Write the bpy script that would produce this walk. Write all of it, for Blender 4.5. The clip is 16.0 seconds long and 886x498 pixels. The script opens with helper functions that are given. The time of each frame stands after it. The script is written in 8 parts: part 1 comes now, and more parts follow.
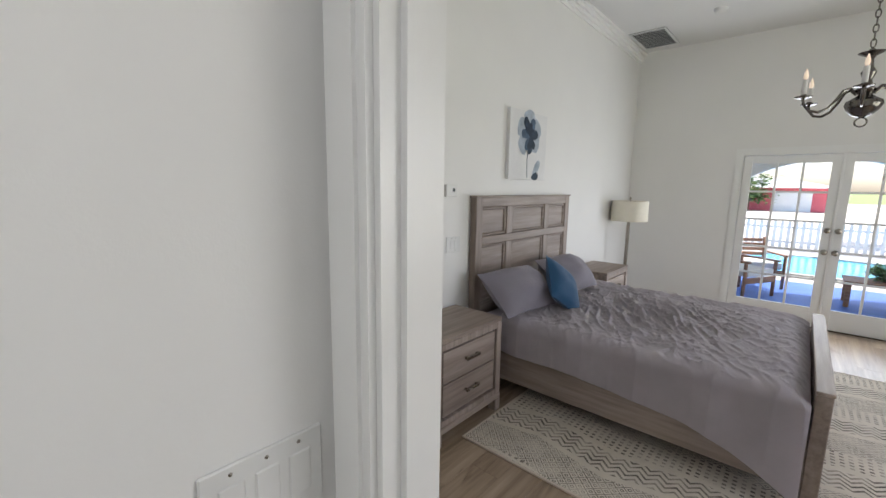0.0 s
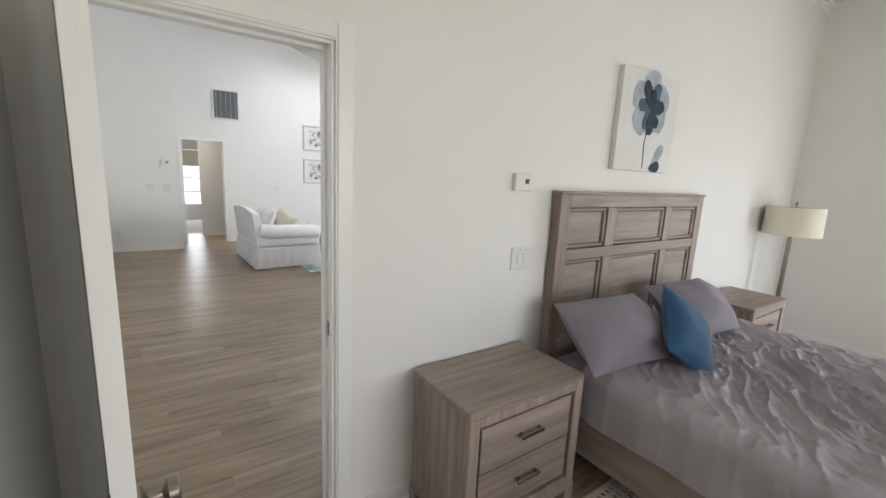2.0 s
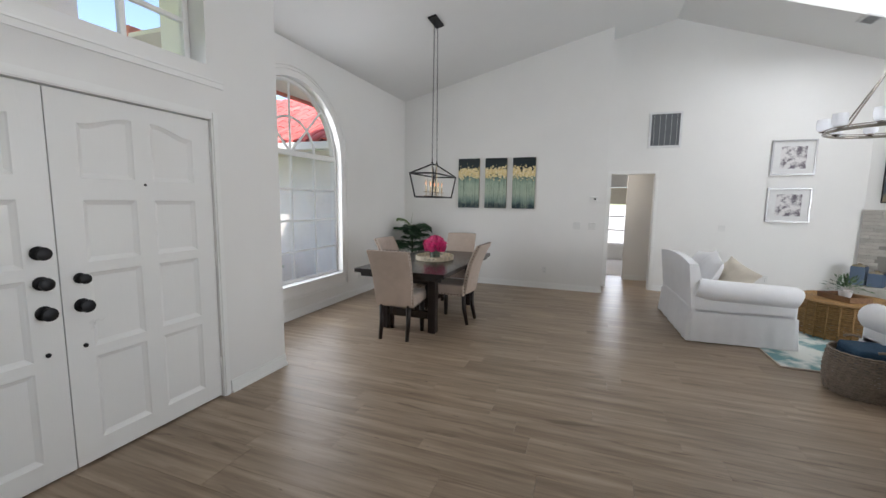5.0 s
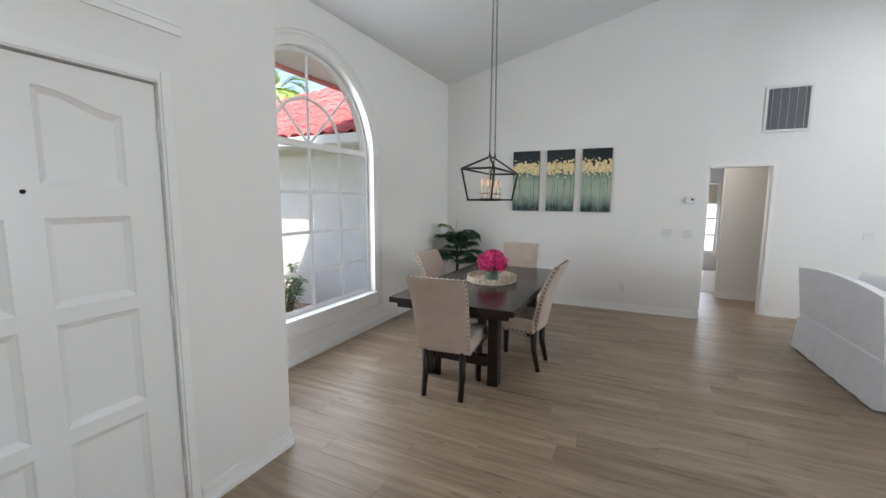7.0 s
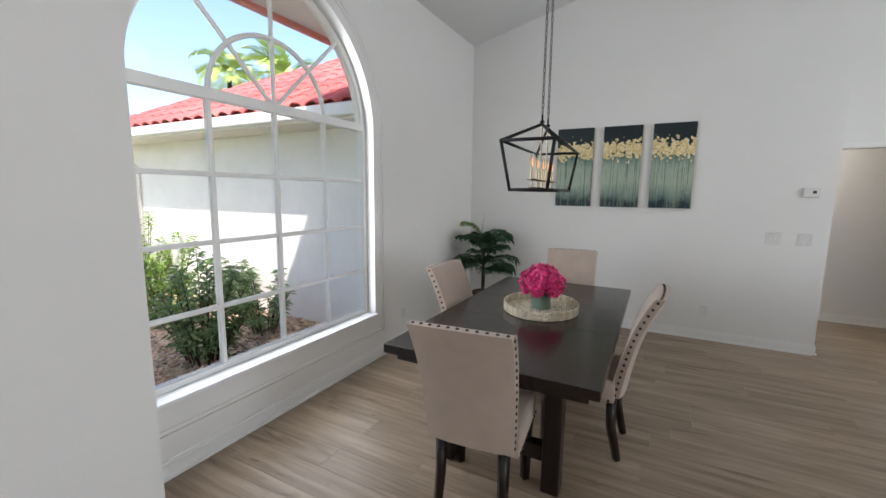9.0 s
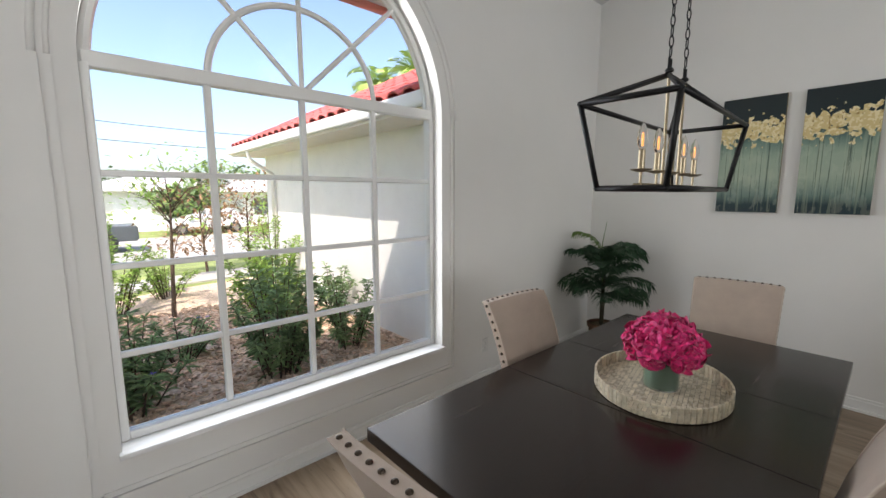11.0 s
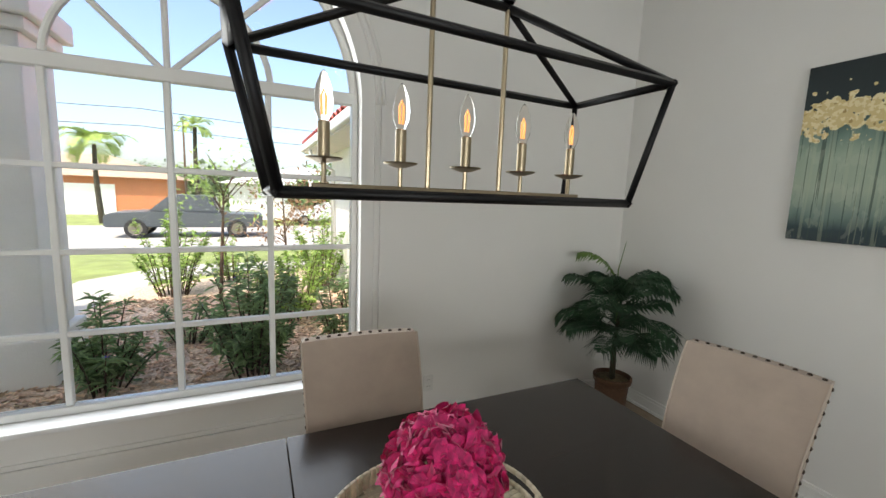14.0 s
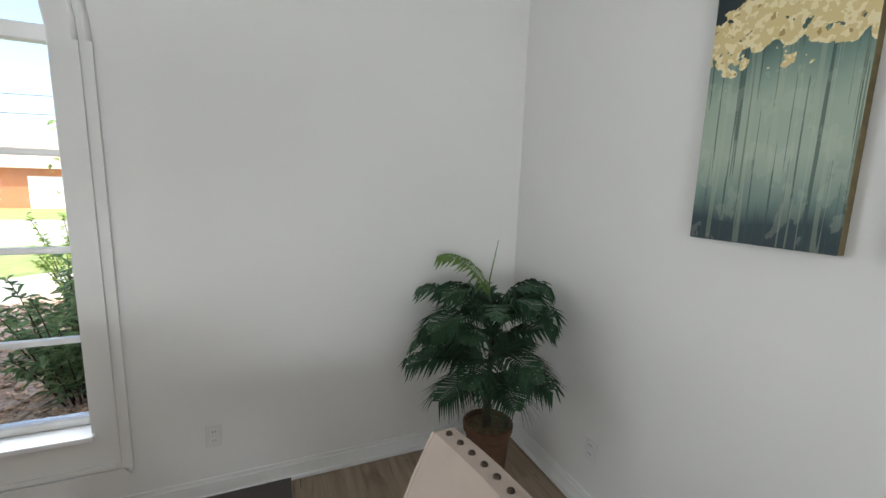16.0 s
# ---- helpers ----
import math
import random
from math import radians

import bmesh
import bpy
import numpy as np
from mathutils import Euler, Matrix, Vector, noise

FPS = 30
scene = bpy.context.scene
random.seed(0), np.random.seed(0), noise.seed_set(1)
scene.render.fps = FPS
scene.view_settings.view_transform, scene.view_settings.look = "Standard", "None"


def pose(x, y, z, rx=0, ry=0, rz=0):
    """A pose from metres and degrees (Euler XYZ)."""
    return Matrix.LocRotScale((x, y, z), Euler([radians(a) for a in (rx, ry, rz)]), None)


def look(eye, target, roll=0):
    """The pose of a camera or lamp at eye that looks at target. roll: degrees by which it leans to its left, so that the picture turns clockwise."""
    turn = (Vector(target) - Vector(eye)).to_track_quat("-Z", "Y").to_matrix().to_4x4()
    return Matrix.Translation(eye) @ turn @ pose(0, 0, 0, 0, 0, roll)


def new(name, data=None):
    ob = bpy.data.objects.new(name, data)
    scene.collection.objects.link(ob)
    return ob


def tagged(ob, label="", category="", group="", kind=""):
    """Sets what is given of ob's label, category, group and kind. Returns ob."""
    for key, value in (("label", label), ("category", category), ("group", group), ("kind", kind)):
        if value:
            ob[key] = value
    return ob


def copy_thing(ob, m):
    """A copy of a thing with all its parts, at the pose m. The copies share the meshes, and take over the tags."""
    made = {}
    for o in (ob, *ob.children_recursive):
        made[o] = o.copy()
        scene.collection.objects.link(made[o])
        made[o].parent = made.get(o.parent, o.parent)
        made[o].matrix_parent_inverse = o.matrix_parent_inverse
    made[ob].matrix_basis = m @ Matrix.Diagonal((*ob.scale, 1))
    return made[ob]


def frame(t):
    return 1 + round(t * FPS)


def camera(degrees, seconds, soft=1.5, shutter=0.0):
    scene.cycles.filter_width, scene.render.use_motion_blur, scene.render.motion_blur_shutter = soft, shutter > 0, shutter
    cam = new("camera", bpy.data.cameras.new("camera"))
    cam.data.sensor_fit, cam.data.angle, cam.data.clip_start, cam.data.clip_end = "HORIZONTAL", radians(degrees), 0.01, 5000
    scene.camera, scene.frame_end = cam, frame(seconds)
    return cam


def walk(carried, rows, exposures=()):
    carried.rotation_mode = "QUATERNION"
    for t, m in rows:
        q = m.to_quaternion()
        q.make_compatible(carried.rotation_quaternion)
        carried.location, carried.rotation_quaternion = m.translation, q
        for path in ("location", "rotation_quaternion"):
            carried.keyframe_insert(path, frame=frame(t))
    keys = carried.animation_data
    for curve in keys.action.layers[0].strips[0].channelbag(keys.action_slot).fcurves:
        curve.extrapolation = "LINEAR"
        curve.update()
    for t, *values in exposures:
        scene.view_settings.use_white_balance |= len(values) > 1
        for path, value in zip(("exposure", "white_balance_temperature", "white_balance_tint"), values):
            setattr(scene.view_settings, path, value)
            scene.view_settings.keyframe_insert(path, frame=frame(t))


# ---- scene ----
cam = camera(95.1, 16.0)
PATH = [
    (0, (0.68, 0.255, 1.608), (-0.63, 1.735, 1.302), 0.9),
    (0.5, (0.595, 0.473, 1.612), (-0.578, 2.06, 1.289), 1.4),
    (1, (0.452, 0.683, 1.589), (-0.703, 2.277, 1.237), 1.7),
    (1.5, (0.35, 0.874, 1.583), (-1.003, 2.307, 1.24), 2.3),
    (2, (0.236, 1.017, 1.594), (-1.381, 2.138, 1.235), 2.8),
    (2.5, (-0.001, 1.105, 1.579), (-1.821, 1.847, 1.209), 2.2),
    (3, (-0.305, 1.159, 1.586), (-2.235, 1.536, 1.222), 1.6),
    (3.5, (-0.604, 1.248, 1.538), (-2.576, 1.304, 1.214), 1.2),
    (4, (-0.897, 1.236, 1.497), (-2.866, 1.034, 1.216), 1.1),
    (4.5, (-1.137, 1.199, 1.522), (-3.066, 0.734, 1.271), 1.0),
    (5, (-1.375, 1.093, 1.513), (-3.238, 0.405, 1.279), 0.8),
    (7.5, (-2.72, 0.222, 1.574), (-4.517, -0.623, 1.331), 0.3),
    (8, (-3.008, 0.031, 1.566), (-4.82, -0.778, 1.316), 0.5),
    (8.5, (-3.328, -0.113, 1.572), (-5.123, -0.951, 1.296), 0.5),
    (9, (-3.621, -0.194, 1.543), (-5.374, -1.117, 1.267), 0.6),
    (11.5, (-4.838, -0.281, 1.545), (-6.008, -1.882, 1.281), 0.2),
    (12, (-5.038, -0.244, 1.564), (-6.047, -1.951, 1.301), 0.8),
    (12.5, (-5.227, -0.155, 1.57), (-6.076, -1.947, 1.305), 1.2),
    (13, (-5.415, -0.062, 1.581), (-6.183, -1.89, 1.321), 1.6),
    (13.5, (-5.673, -0.059, 1.554), (-6.452, -1.883, 1.296), 2.0),
    (14, (-5.977, -0.081, 1.571), (-6.821, -1.874, 1.303), 2.2),
    (14.5, (-6.355, -0.076, 1.557), (-7.283, -1.827, 1.283), 1.9),
    (15, (-6.699, -0.087, 1.56), (-7.674, -1.808, 1.267), 1.9),
    (15.5, (-7.016, -0.201, 1.545), (-7.999, -1.919, 1.255), 2.3),
    (16, (-7.305, -0.348, 1.551), (-8.076, -2.167, 1.242), 1.7),
]
EXPOSURES = [(0.0, 1.5, 6400, 12), (0.5, 1.53, 6550, 13), (1.0, 1.5, 6550, 13), (1.5, 1.7, 6650, 12), (2.0, 1.76, 6650, 11), (2.5, 1.84, 6650, 11), (3.0, 1.84, 6600, 10),
             (3.5, 1.62, 6500, 9), (4.0, 1.5, 6350, 9), (5.0, 1.5, 6550, 13), (7.5, 1.62, 6450, 13), (9.0, 1.56, 6500, 13), (11.5, 1.36, 6850, 12), (12.5, 1.28, 6850, 10),
             (13.5, 1.38, 6800, 9), (14.5, 1.46, 7150, 9), (15.0, 1.56, 6800, 10), (15.5, 1.66, 6650, 10), (16.0, 1.76, 6500, 10)]
walk(cam, [(t, look(eye, target, roll)) for t, eye, target, roll in PATH], EXPOSURES)

# ---- world and light ----
world = bpy.data.worlds.new("sky")
scene.world = world
world.use_nodes = True
wn = world.node_tree
sky = wn.nodes.new("ShaderNodeTexSky")
sky.sky_type, sky.sun_disc = "NISHITA", False
SUN_ELEVATION, SUN_FROM = 55.0, 45.0      # degrees; SUN_FROM: compass angle from +y towards +x
sky.sun_elevation, sky.sun_rotation = radians(SUN_ELEVATION), radians(SUN_FROM)
sky.air_density, sky.dust_density, sky.ozone_density = 0.9, 2.6, 2.5
wn.links.new(sky.outputs[0], wn.nodes["Background"].inputs[0])
wn.nodes["Background"].inputs[1].default_value = 0.15

sun = new("sun", bpy.data.lights.new("sun", "SUN"))
sun.data.energy, sun.data.angle, sun.data.color = 2.1, radians(0.5), (1.0, 0.95, 0.88)
_e, _a = radians(SUN_ELEVATION), radians(SUN_FROM)
SUN_DIR = Vector((math.sin(_a) * math.cos(_e), math.cos(_a) * math.cos(_e), math.sin(_e)))
sun.matrix_world = look(SUN_DIR * 60, (0, 0, 0))


def area_light(name, centre, aim, w, h, power, color=(0.90, 0.95, 1.0)):
    """An area lamp: sky light through an opening, or an added fill."""
    lamp = new(name, bpy.data.lights.new(name, "AREA"))
    lamp.data.shape, lamp.data.size, lamp.data.size_y = "RECTANGLE", w, h
    lamp.data.energy, lamp.data.color = power, color
    lamp.matrix_world = look(centre, aim)
    return lamp


# each stands just inside an opening: arched window, skylight, patio doors, transom, unseen back, far room; fills are
# added
area_light("light_arched_window", (-5.61, -2.505, 1.60), (-5.61, 3.0, 1.60), 1.8, 2.25, 12.5)
area_light("light_skylight", (-7.92, 3.83, 3.86), (-7.72, 3.5, 0.0), 0.5, 1.7, 9)
area_light("light_patio_doors", (0.92, 6.55, 1.15), (0.6, 2.0, 0.8), 1.6, 1.7, 15)
area_light("light_transom", (-2.6, -1.42, 2.8), (-2.6, 3.0, 0.5), 1.7, 0.6, 3.5)
# unseen opening, assumed because light falls from the back
area_light("light_back_windows", (-3.9, 7.3, 1.5), (-4.7, 3.9, 0.0), 4.0, 2.0, 58)
# added fill in a made-up, unseen opening of the bedroom's east wall
area_light("light_bedroom_window", (3.35, 3.2, 1.6), (-1.3, 3.2, 1.0), 2.4, 1.5, 13, (1.0, 0.98, 0.96))
area_light("light_far_room", (-13.3, 1.7, 1.3), (-9.0, 1.7, 0.4), 0.6, 1.4, 7)
# added fill lamps that brighten the dressing room and the hall
area_light("light_dressing_room", (1.2, -0.6, 2.66), (1.2, -0.55, 0.0), 0.9, 0.9, 5, (0.97, 0.99, 1.0))
area_light("light_hall", (-9.75, 1.0, 2.55), (-9.9, 1.2, 0.0), 0.5, 0.5, 5, (1.0, 0.90, 0.76))

# ---- materials ----
def lin(c):
    """An sRGB hex colour as linear values."""
    v = [int(c[i:i + 2], 16) / 255 for i in (0, 2, 4)]
    return tuple(((x + 0.055) / 1.055) ** 2.4 if x > 0.04 else x / 12.92 for x in v)


def mat(name, color, rough=0.6, metal=0.0, var=0.08, scale=3.0, stretch=(1, 1, 1), bump=0.05, bscale=60.0, bstretch=None,
        per_piece=0.0, spec=0.5, where="object", sheen=0.0, coat=0.0):
    """A surface of one colour with soft mottling, fine relief and uneven gloss. per_piece: how far pieces differ in tone."""
    m = bpy.data.materials.new(name)
    m.use_nodes = True
    t = m.node_tree
    p = t.nodes["Principled BSDF"]
    p.inputs["Metallic"].default_value = metal
    p.inputs["Specular IOR Level"].default_value = spec
    if sheen:
        p.inputs["Sheen Weight"].default_value = sheen
    if coat:
        p.inputs["Coat Weight"].default_value = coat
        p.inputs["Coat Roughness"].default_value = 0.12
    tc = t.nodes.new("ShaderNodeTexCoord")
    geo = t.nodes.new("ShaderNodeNewGeometry")
    src = geo.outputs["Position"] if where == "world" else tc.outputs["Object"]
    info = t.nodes.new("ShaderNodeObjectInfo")
    rnd = t.nodes.new("ShaderNodeMath")
    t.links.new(info.outputs["Random"], rnd.inputs[0])
    t.links.new(geo.outputs["Random Per Island"], rnd.inputs[1])
    shift = t.nodes.new("ShaderNodeVectorMath")
    shift.operation = "MULTIPLY_ADD"
    t.links.new(rnd.outputs[0], shift.inputs[0])
    shift.inputs[1].default_value = (13.0, 7.0, 5.0) if per_piece else (0, 0, 0)
    t.links.new(src, shift.inputs[2])

    def tex(sc, st, detail):
        mp = t.nodes.new("ShaderNodeMapping")
        mp.inputs["Scale"].default_value = tuple(sc * k for k in st)
        t.links.new(shift.outputs[0], mp.inputs[0])
        n = t.nodes.new("ShaderNodeTexNoise")
        n.inputs["Scale"].default_value = 1.0
        n.inputs["Detail"].default_value = detail
        n.inputs["Roughness"].default_value = 0.6
        t.links.new(mp.outputs[0], n.inputs["Vector"])
        return n

    big = tex(scale, stretch, 5)
    fine = tex(bscale, bstretch or stretch, 3)
    ramp = t.nodes.new("ShaderNodeValToRGB")
    ramp.color_ramp.elements[0].position, ramp.color_ramp.elements[1].position = 0.3, 0.7
    ramp.color_ramp.elements[0].color = (*(max(0, c * (1 - var)) for c in color), 1)
    ramp.color_ramp.elements[1].color = (*(min(1, c * (1 + var)) for c in color), 1)
    t.links.new(big.outputs["Fac"], ramp.inputs[0])
    out = ramp.outputs[0]
    if per_piece:
        hsv = t.nodes.new("ShaderNodeHueSaturation")
        mr = t.nodes.new("ShaderNodeMapRange")
        fr = t.nodes.new("ShaderNodeMath")
        fr.operation = "FRACT"
        t.links.new(rnd.outputs[0], fr.inputs[0])
        t.links.new(fr.outputs[0], mr.inputs[0])
        mr.inputs[3].default_value, mr.inputs[4].default_value = 1 - per_piece, 1 + per_piece
        t.links.new(mr.outputs[0], hsv.inputs["Value"])
        t.links.new(out, hsv.inputs["Color"])
        out = hsv.outputs[0]
    t.links.new(out, p.inputs["Base Color"])
    mr = t.nodes.new("ShaderNodeMapRange")
    mr.inputs[3].default_value, mr.inputs[4].default_value = max(0.02, rough - 0.08), min(1, rough + 0.08)
    t.links.new(big.outputs["Fac"], mr.inputs[0])
    t.links.new(mr.outputs[0], p.inputs["Roughness"])
    if bump:
        b = t.nodes.new("ShaderNodeBump")
        b.inputs["Strength"].default_value = bump
        b.inputs["Distance"].default_value = 0.01
        t.links.new(fine.outputs["Fac"], b.inputs["Height"])
        t.links.new(b.outputs[0], p.inputs["Normal"])
    return m


def wood(name, dark, light, along="x", rough=0.5, scale=1.0, per_piece=0.0, where="object", bump=0.15, streak=30.0, coat=0.0):
    """Wood with long grain: two layers of stretched noise between two colours."""
    st = {"x": (0.06, 1, 1), "y": (1, 0.06, 1), "z": (1, 1, 0.06)}[along]
    m = mat(name, light, rough, 0, 0.0, streak * scale, st, bump, 90 * scale, st, per_piece, 0.4, where, 0, coat)
    t = m.node_tree
    ramp = next(n for n in t.nodes if n.type == "VALTORGB")
    ramp.color_ramp.elements[0].color, ramp.color_ramp.elements[1].color = (*dark, 1), (*light, 1)
    ramp.color_ramp.elements[0].position, ramp.color_ramp.elements[1].position = 0.28, 0.66
    # a slow second figure
    src = next(n for n in t.nodes if n.type == "VECT_MATH").outputs[0]
    mp = t.nodes.new("ShaderNodeMapping")
    mp.inputs["Scale"].default_value = tuple(5 * scale * (k if k == 1 else 0.12) for k in st)
    t.links.new(src, mp.inputs[0])
    n = t.nodes.new("ShaderNodeTexNoise")
    n.inputs["Scale"].default_value, n.inputs["Detail"].default_value = 1.0, 4
    n.inputs["Distortion"].default_value = 0.8
    t.links.new(mp.outputs[0], n.inputs["Vector"])
    r2 = t.nodes.new("ShaderNodeValToRGB")
    r2.color_ramp.elements[0].position, r2.color_ramp.elements[1].position = 0.35, 0.6
    r2.color_ramp.elements[0].color = (0.74, 0.72, 0.70, 1)
    r2.color_ramp.elements[1].color = (1, 1, 1, 1)
    t.links.new(n.outputs["Fac"], r2.inputs[0])
    mix = t.nodes.new("ShaderNodeMix")
    mix.data_type, mix.blend_type = "RGBA", "MULTIPLY"
    mix.inputs[0].default_value = 1.0
    base = t.nodes["Principled BSDF"].inputs["Base Color"].links[0].from_socket
    t.links.new(base, mix.inputs[6])
    t.links.new(r2.outputs[0], mix.inputs[7])
    t.links.new(mix.outputs[2], t.nodes["Principled BSDF"].inputs["Base Color"])
    return m


def glow(name, color, power):
    m = bpy.data.materials.new(name)
    m.use_nodes = True
    p = m.node_tree.nodes["Principled BSDF"]
    p.inputs["Base Color"].default_value = (*color, 1)
    p.inputs["Emission Color"].default_value = (*color, 1)
    p.inputs["Emission Strength"].default_value = power
    return m


def glass(name, color=(1, 1, 1), rough=0.0, ior=1.45):
    m = bpy.data.materials.new(name)
    m.use_nodes = True
    p = m.node_tree.nodes["Principled BSDF"]
    p.inputs["Base Color"].default_value = (*color, 1)
    p.inputs["Roughness"].default_value = rough
    p.inputs["IOR"].default_value = ior
    p.inputs["Transmission Weight"].default_value = 1.0
    return m


WALL = mat("wall_paint", (0.80, 0.794, 0.772), 0.62, var=0.02, scale=1.2, bump=0.05, bscale=140, where="world")
CEIL = mat("ceiling_paint", (0.74, 0.74, 0.73), 0.8, var=0.02, scale=1.0, bump=0.12, bscale=90, where="world")
TRIM = mat("trim_paint", (0.83, 0.83, 0.81), 0.32, var=0.02, scale=3, bump=0.03, bscale=40, where="world")
DOORP = mat("door_paint", (0.82, 0.82, 0.80), 0.30, var=0.02, scale=2, bump=0.05, bscale=60, bstretch=(1, 1, 0.1))
FLOOR = wood("floor_plank", lin("7f6d5a"), lin("aa9782"), "y", 0.36, 1.0, 0.05, "world", 0.05, 22)


def knots(m):
    """Scatters short dark checks and knots along the grain of the planks."""
    t = m.node_tree
    p = t.nodes["Principled BSDF"]
    src = next(n for n in t.nodes if n.type == "VECT_MATH").outputs[0]
    for sc, lo, hi, tone in (((9.0, 1.5, 1.0), 0.60, 0.74, (0.62, 0.58, 0.54, 1)), ((34.0, 4.5, 1.0), 0.68, 0.76, (0.42, 0.37, 0.33, 1))):
        mp = t.nodes.new("ShaderNodeMapping")
        mp.inputs["Scale"].default_value = sc
        t.links.new(src, mp.inputs[0])
        nz = t.nodes.new("ShaderNodeTexNoise")
        nz.inputs["Scale"].default_value, nz.inputs["Detail"].default_value, nz.inputs["Distortion"].default_value = 1.0, 3, 1.2
        t.links.new(mp.outputs[0], nz.inputs["Vector"])
        mr = t.nodes.new("ShaderNodeMapRange")
        mr.inputs[1].default_value, mr.inputs[2].default_value = lo, hi
        t.links.new(nz.outputs["Fac"], mr.inputs[0])
        mx = t.nodes.new("ShaderNodeMix")
        mx.data_type, mx.blend_type = "RGBA", "MULTIPLY"
        t.links.new(mr.outputs[0], mx.inputs[0])
        t.links.new(p.inputs["Base Color"].links[0].from_socket, mx.inputs[6])
        mx.inputs[7].default_value = tone
        t.links.new(mx.outputs[2], p.inputs["Base Color"])


knots(FLOOR)
SUBFLOOR = mat("plank_joint", (0.16, 0.13, 0.10), 0.8)
BEDWOOD = wood("grey_washed_wood", lin("82746c"), lin("a6988e"), "x", 0.5, 1.0, where="object")
BEDWOODZ = wood("grey_washed_wood_upright", lin("82746c"), lin("a6988e"), "z", 0.5, 1.0, where="object")
BEDWOODY = wood("grey_washed_wood_across", lin("82746c"), lin("a6988e"), "y", 0.5, 1.0, where="object")
DARKWOOD = wood("espresso_wood", lin("17100e"), lin("281d19"), "x", 0.24, 1.0, bump=0.04, coat=0.12)
DARKLEG = wood("espresso_leg", lin("17100d"), lin("261b17"), "z", 0.35, 1.0, bump=0.05)
LINEN = mat("oat_linen", lin("b3a294"), 0.9, var=0.07, scale=9, bump=0.35, bscale=520, sheen=0.25)
LINENLIGHT = mat("linen_welt", lin("c2b4a6"), 0.9, var=0.06, scale=12, bump=0.3, bscale=500)
NAIL = mat("antique_nailhead", lin("4a4038"), 0.3, 0.9, bump=0)
BLACKMETAL = mat("matte_black_metal", (0.022, 0.022, 0.024), 0.42, 0.7, var=0.1, bump=0.02)
BRASS = mat("brushed_champagne_metal", lin("a89a82"), 0.3, 1.0, var=0.06, bump=0.02)
NICKEL = mat("brushed_nickel", lin("9a938a"), 0.28, 1.0, var=0.05, bump=0.02)
PEWTER = mat("aged_pewter", lin("6e6a66"), 0.22, 1.0, var=0.15, scale=12, bump=0.03)
CHROME = mat("polished_chrome", lin("b8b8ba"), 0.12, 1.0, bump=0)
DUVET = mat("grey_lavender_cotton", lin("d0c8cd"), 0.85, var=0.06, scale=5, bump=0.2, bscale=420, sheen=0.2)
PILLOW = mat("grey_pillow_cotton", lin("817c86"), 0.85, var=0.05, scale=6, bump=0.2, bscale=420, sheen=0.2)
TEAL = mat("teal_cushion_cotton", lin("10476c"), 0.85, var=0.08, scale=9, bump=0.3, bscale=420, sheen=0.2)
SLIP = mat("white_slipcover_cotton", lin("e9e9ea"), 0.9, var=0.03, scale=5, bump=0.25, bscale=300, sheen=0.2)
SHADE = mat("ivory_lampshade", lin("e2dccb"), 0.85, var=0.03, scale=14, bump=0.2, bscale=300)
PLATE = mat("white_plastic", (0.72, 0.72, 0.70), 0.35, bump=0)
PLATEDARK = mat("dark_display", (0.06, 0.07, 0.07), 0.2, bump=0)
GREY = mat("flat_dark_grey", (0.13, 0.14, 0.15), 0.8, bump=0)
VENTW = mat("vent_enamel", (0.72, 0.73, 0.73), 0.4, bump=0)
GLASS = glass("clear_pane", (1, 1, 1), 0.0, 1.12)
BULB = glass("bulb_glass", (1, 0.97, 0.93), 0.0, 1.15)
FILAMENT = glow("lamp_filament", (1.0, 0.42, 0.14), 0.4)
CANDLE = mat("white_candle_sleeve", (0.75, 0.74, 0.72), 0.5, bump=0)
FLAME = glow("flame_bulb", (1.0, 0.80, 0.62), 0.16)
COUNTER = mat("white_quartz", (0.78, 0.78, 0.77), 0.2, var=0.03, scale=2, bump=0)
CABINET = mat("white_cabinet_paint", (0.74, 0.75, 0.79), 0.4, var=0.02, bump=0.02)
MARBLE = mat("marble_sill", (0.86, 0.87, 0.88), 0.22, var=0.10, scale=5, stretch=(1, 3, 1), bump=0)
STUCCO = mat("white_stucco", (0.80, 0.78, 0.74), 0.9, var=0.05, scale=2, bump=0.4, bscale=60, where="world")
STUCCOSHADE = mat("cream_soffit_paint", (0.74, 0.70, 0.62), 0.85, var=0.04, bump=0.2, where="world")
ROOFTILE = mat("terracotta_roof_tile", lin("c2605a"), 0.75, var=0.25, scale=7, bump=0.3, bscale=40, per_piece=0.28)

# ---- building helpers ----
def B():
    return bmesh.new()


def part(name, bm, material, parent=None, label="", smooth=False, at=None):
    """Links a bmesh as one mesh object, under a thing or a part."""
    me = bpy.data.meshes.new(name)
    bmesh.ops.recalc_face_normals(bm, faces=bm.faces)
    if smooth:
        for f in bm.faces:
            f.smooth = True
        for e in bm.edges:
            if len(e.link_faces) == 2 and e.calc_face_angle(0) > radians(38):
                e.smooth = False
    bm.to_mesh(me)
    bm.free()
    for mm in material if isinstance(material, (list, tuple)) else [material]:
        me.materials.append(mm)
    ob = new(name, me)
    if at is not None:
        ob.matrix_basis = at
    if parent is not None:
        ob.parent = parent
    if label:
        ob["label"] = label
    return ob


def thing(name, label, category, at=None, group="", kind=""):
    """An Empty at a thing's base; its parts hang under it."""
    ob = new(name)
    ob.empty_display_size = 0.1
    if at is not None:
        ob.matrix_basis = at
    return tagged(ob, label, category, group, kind)


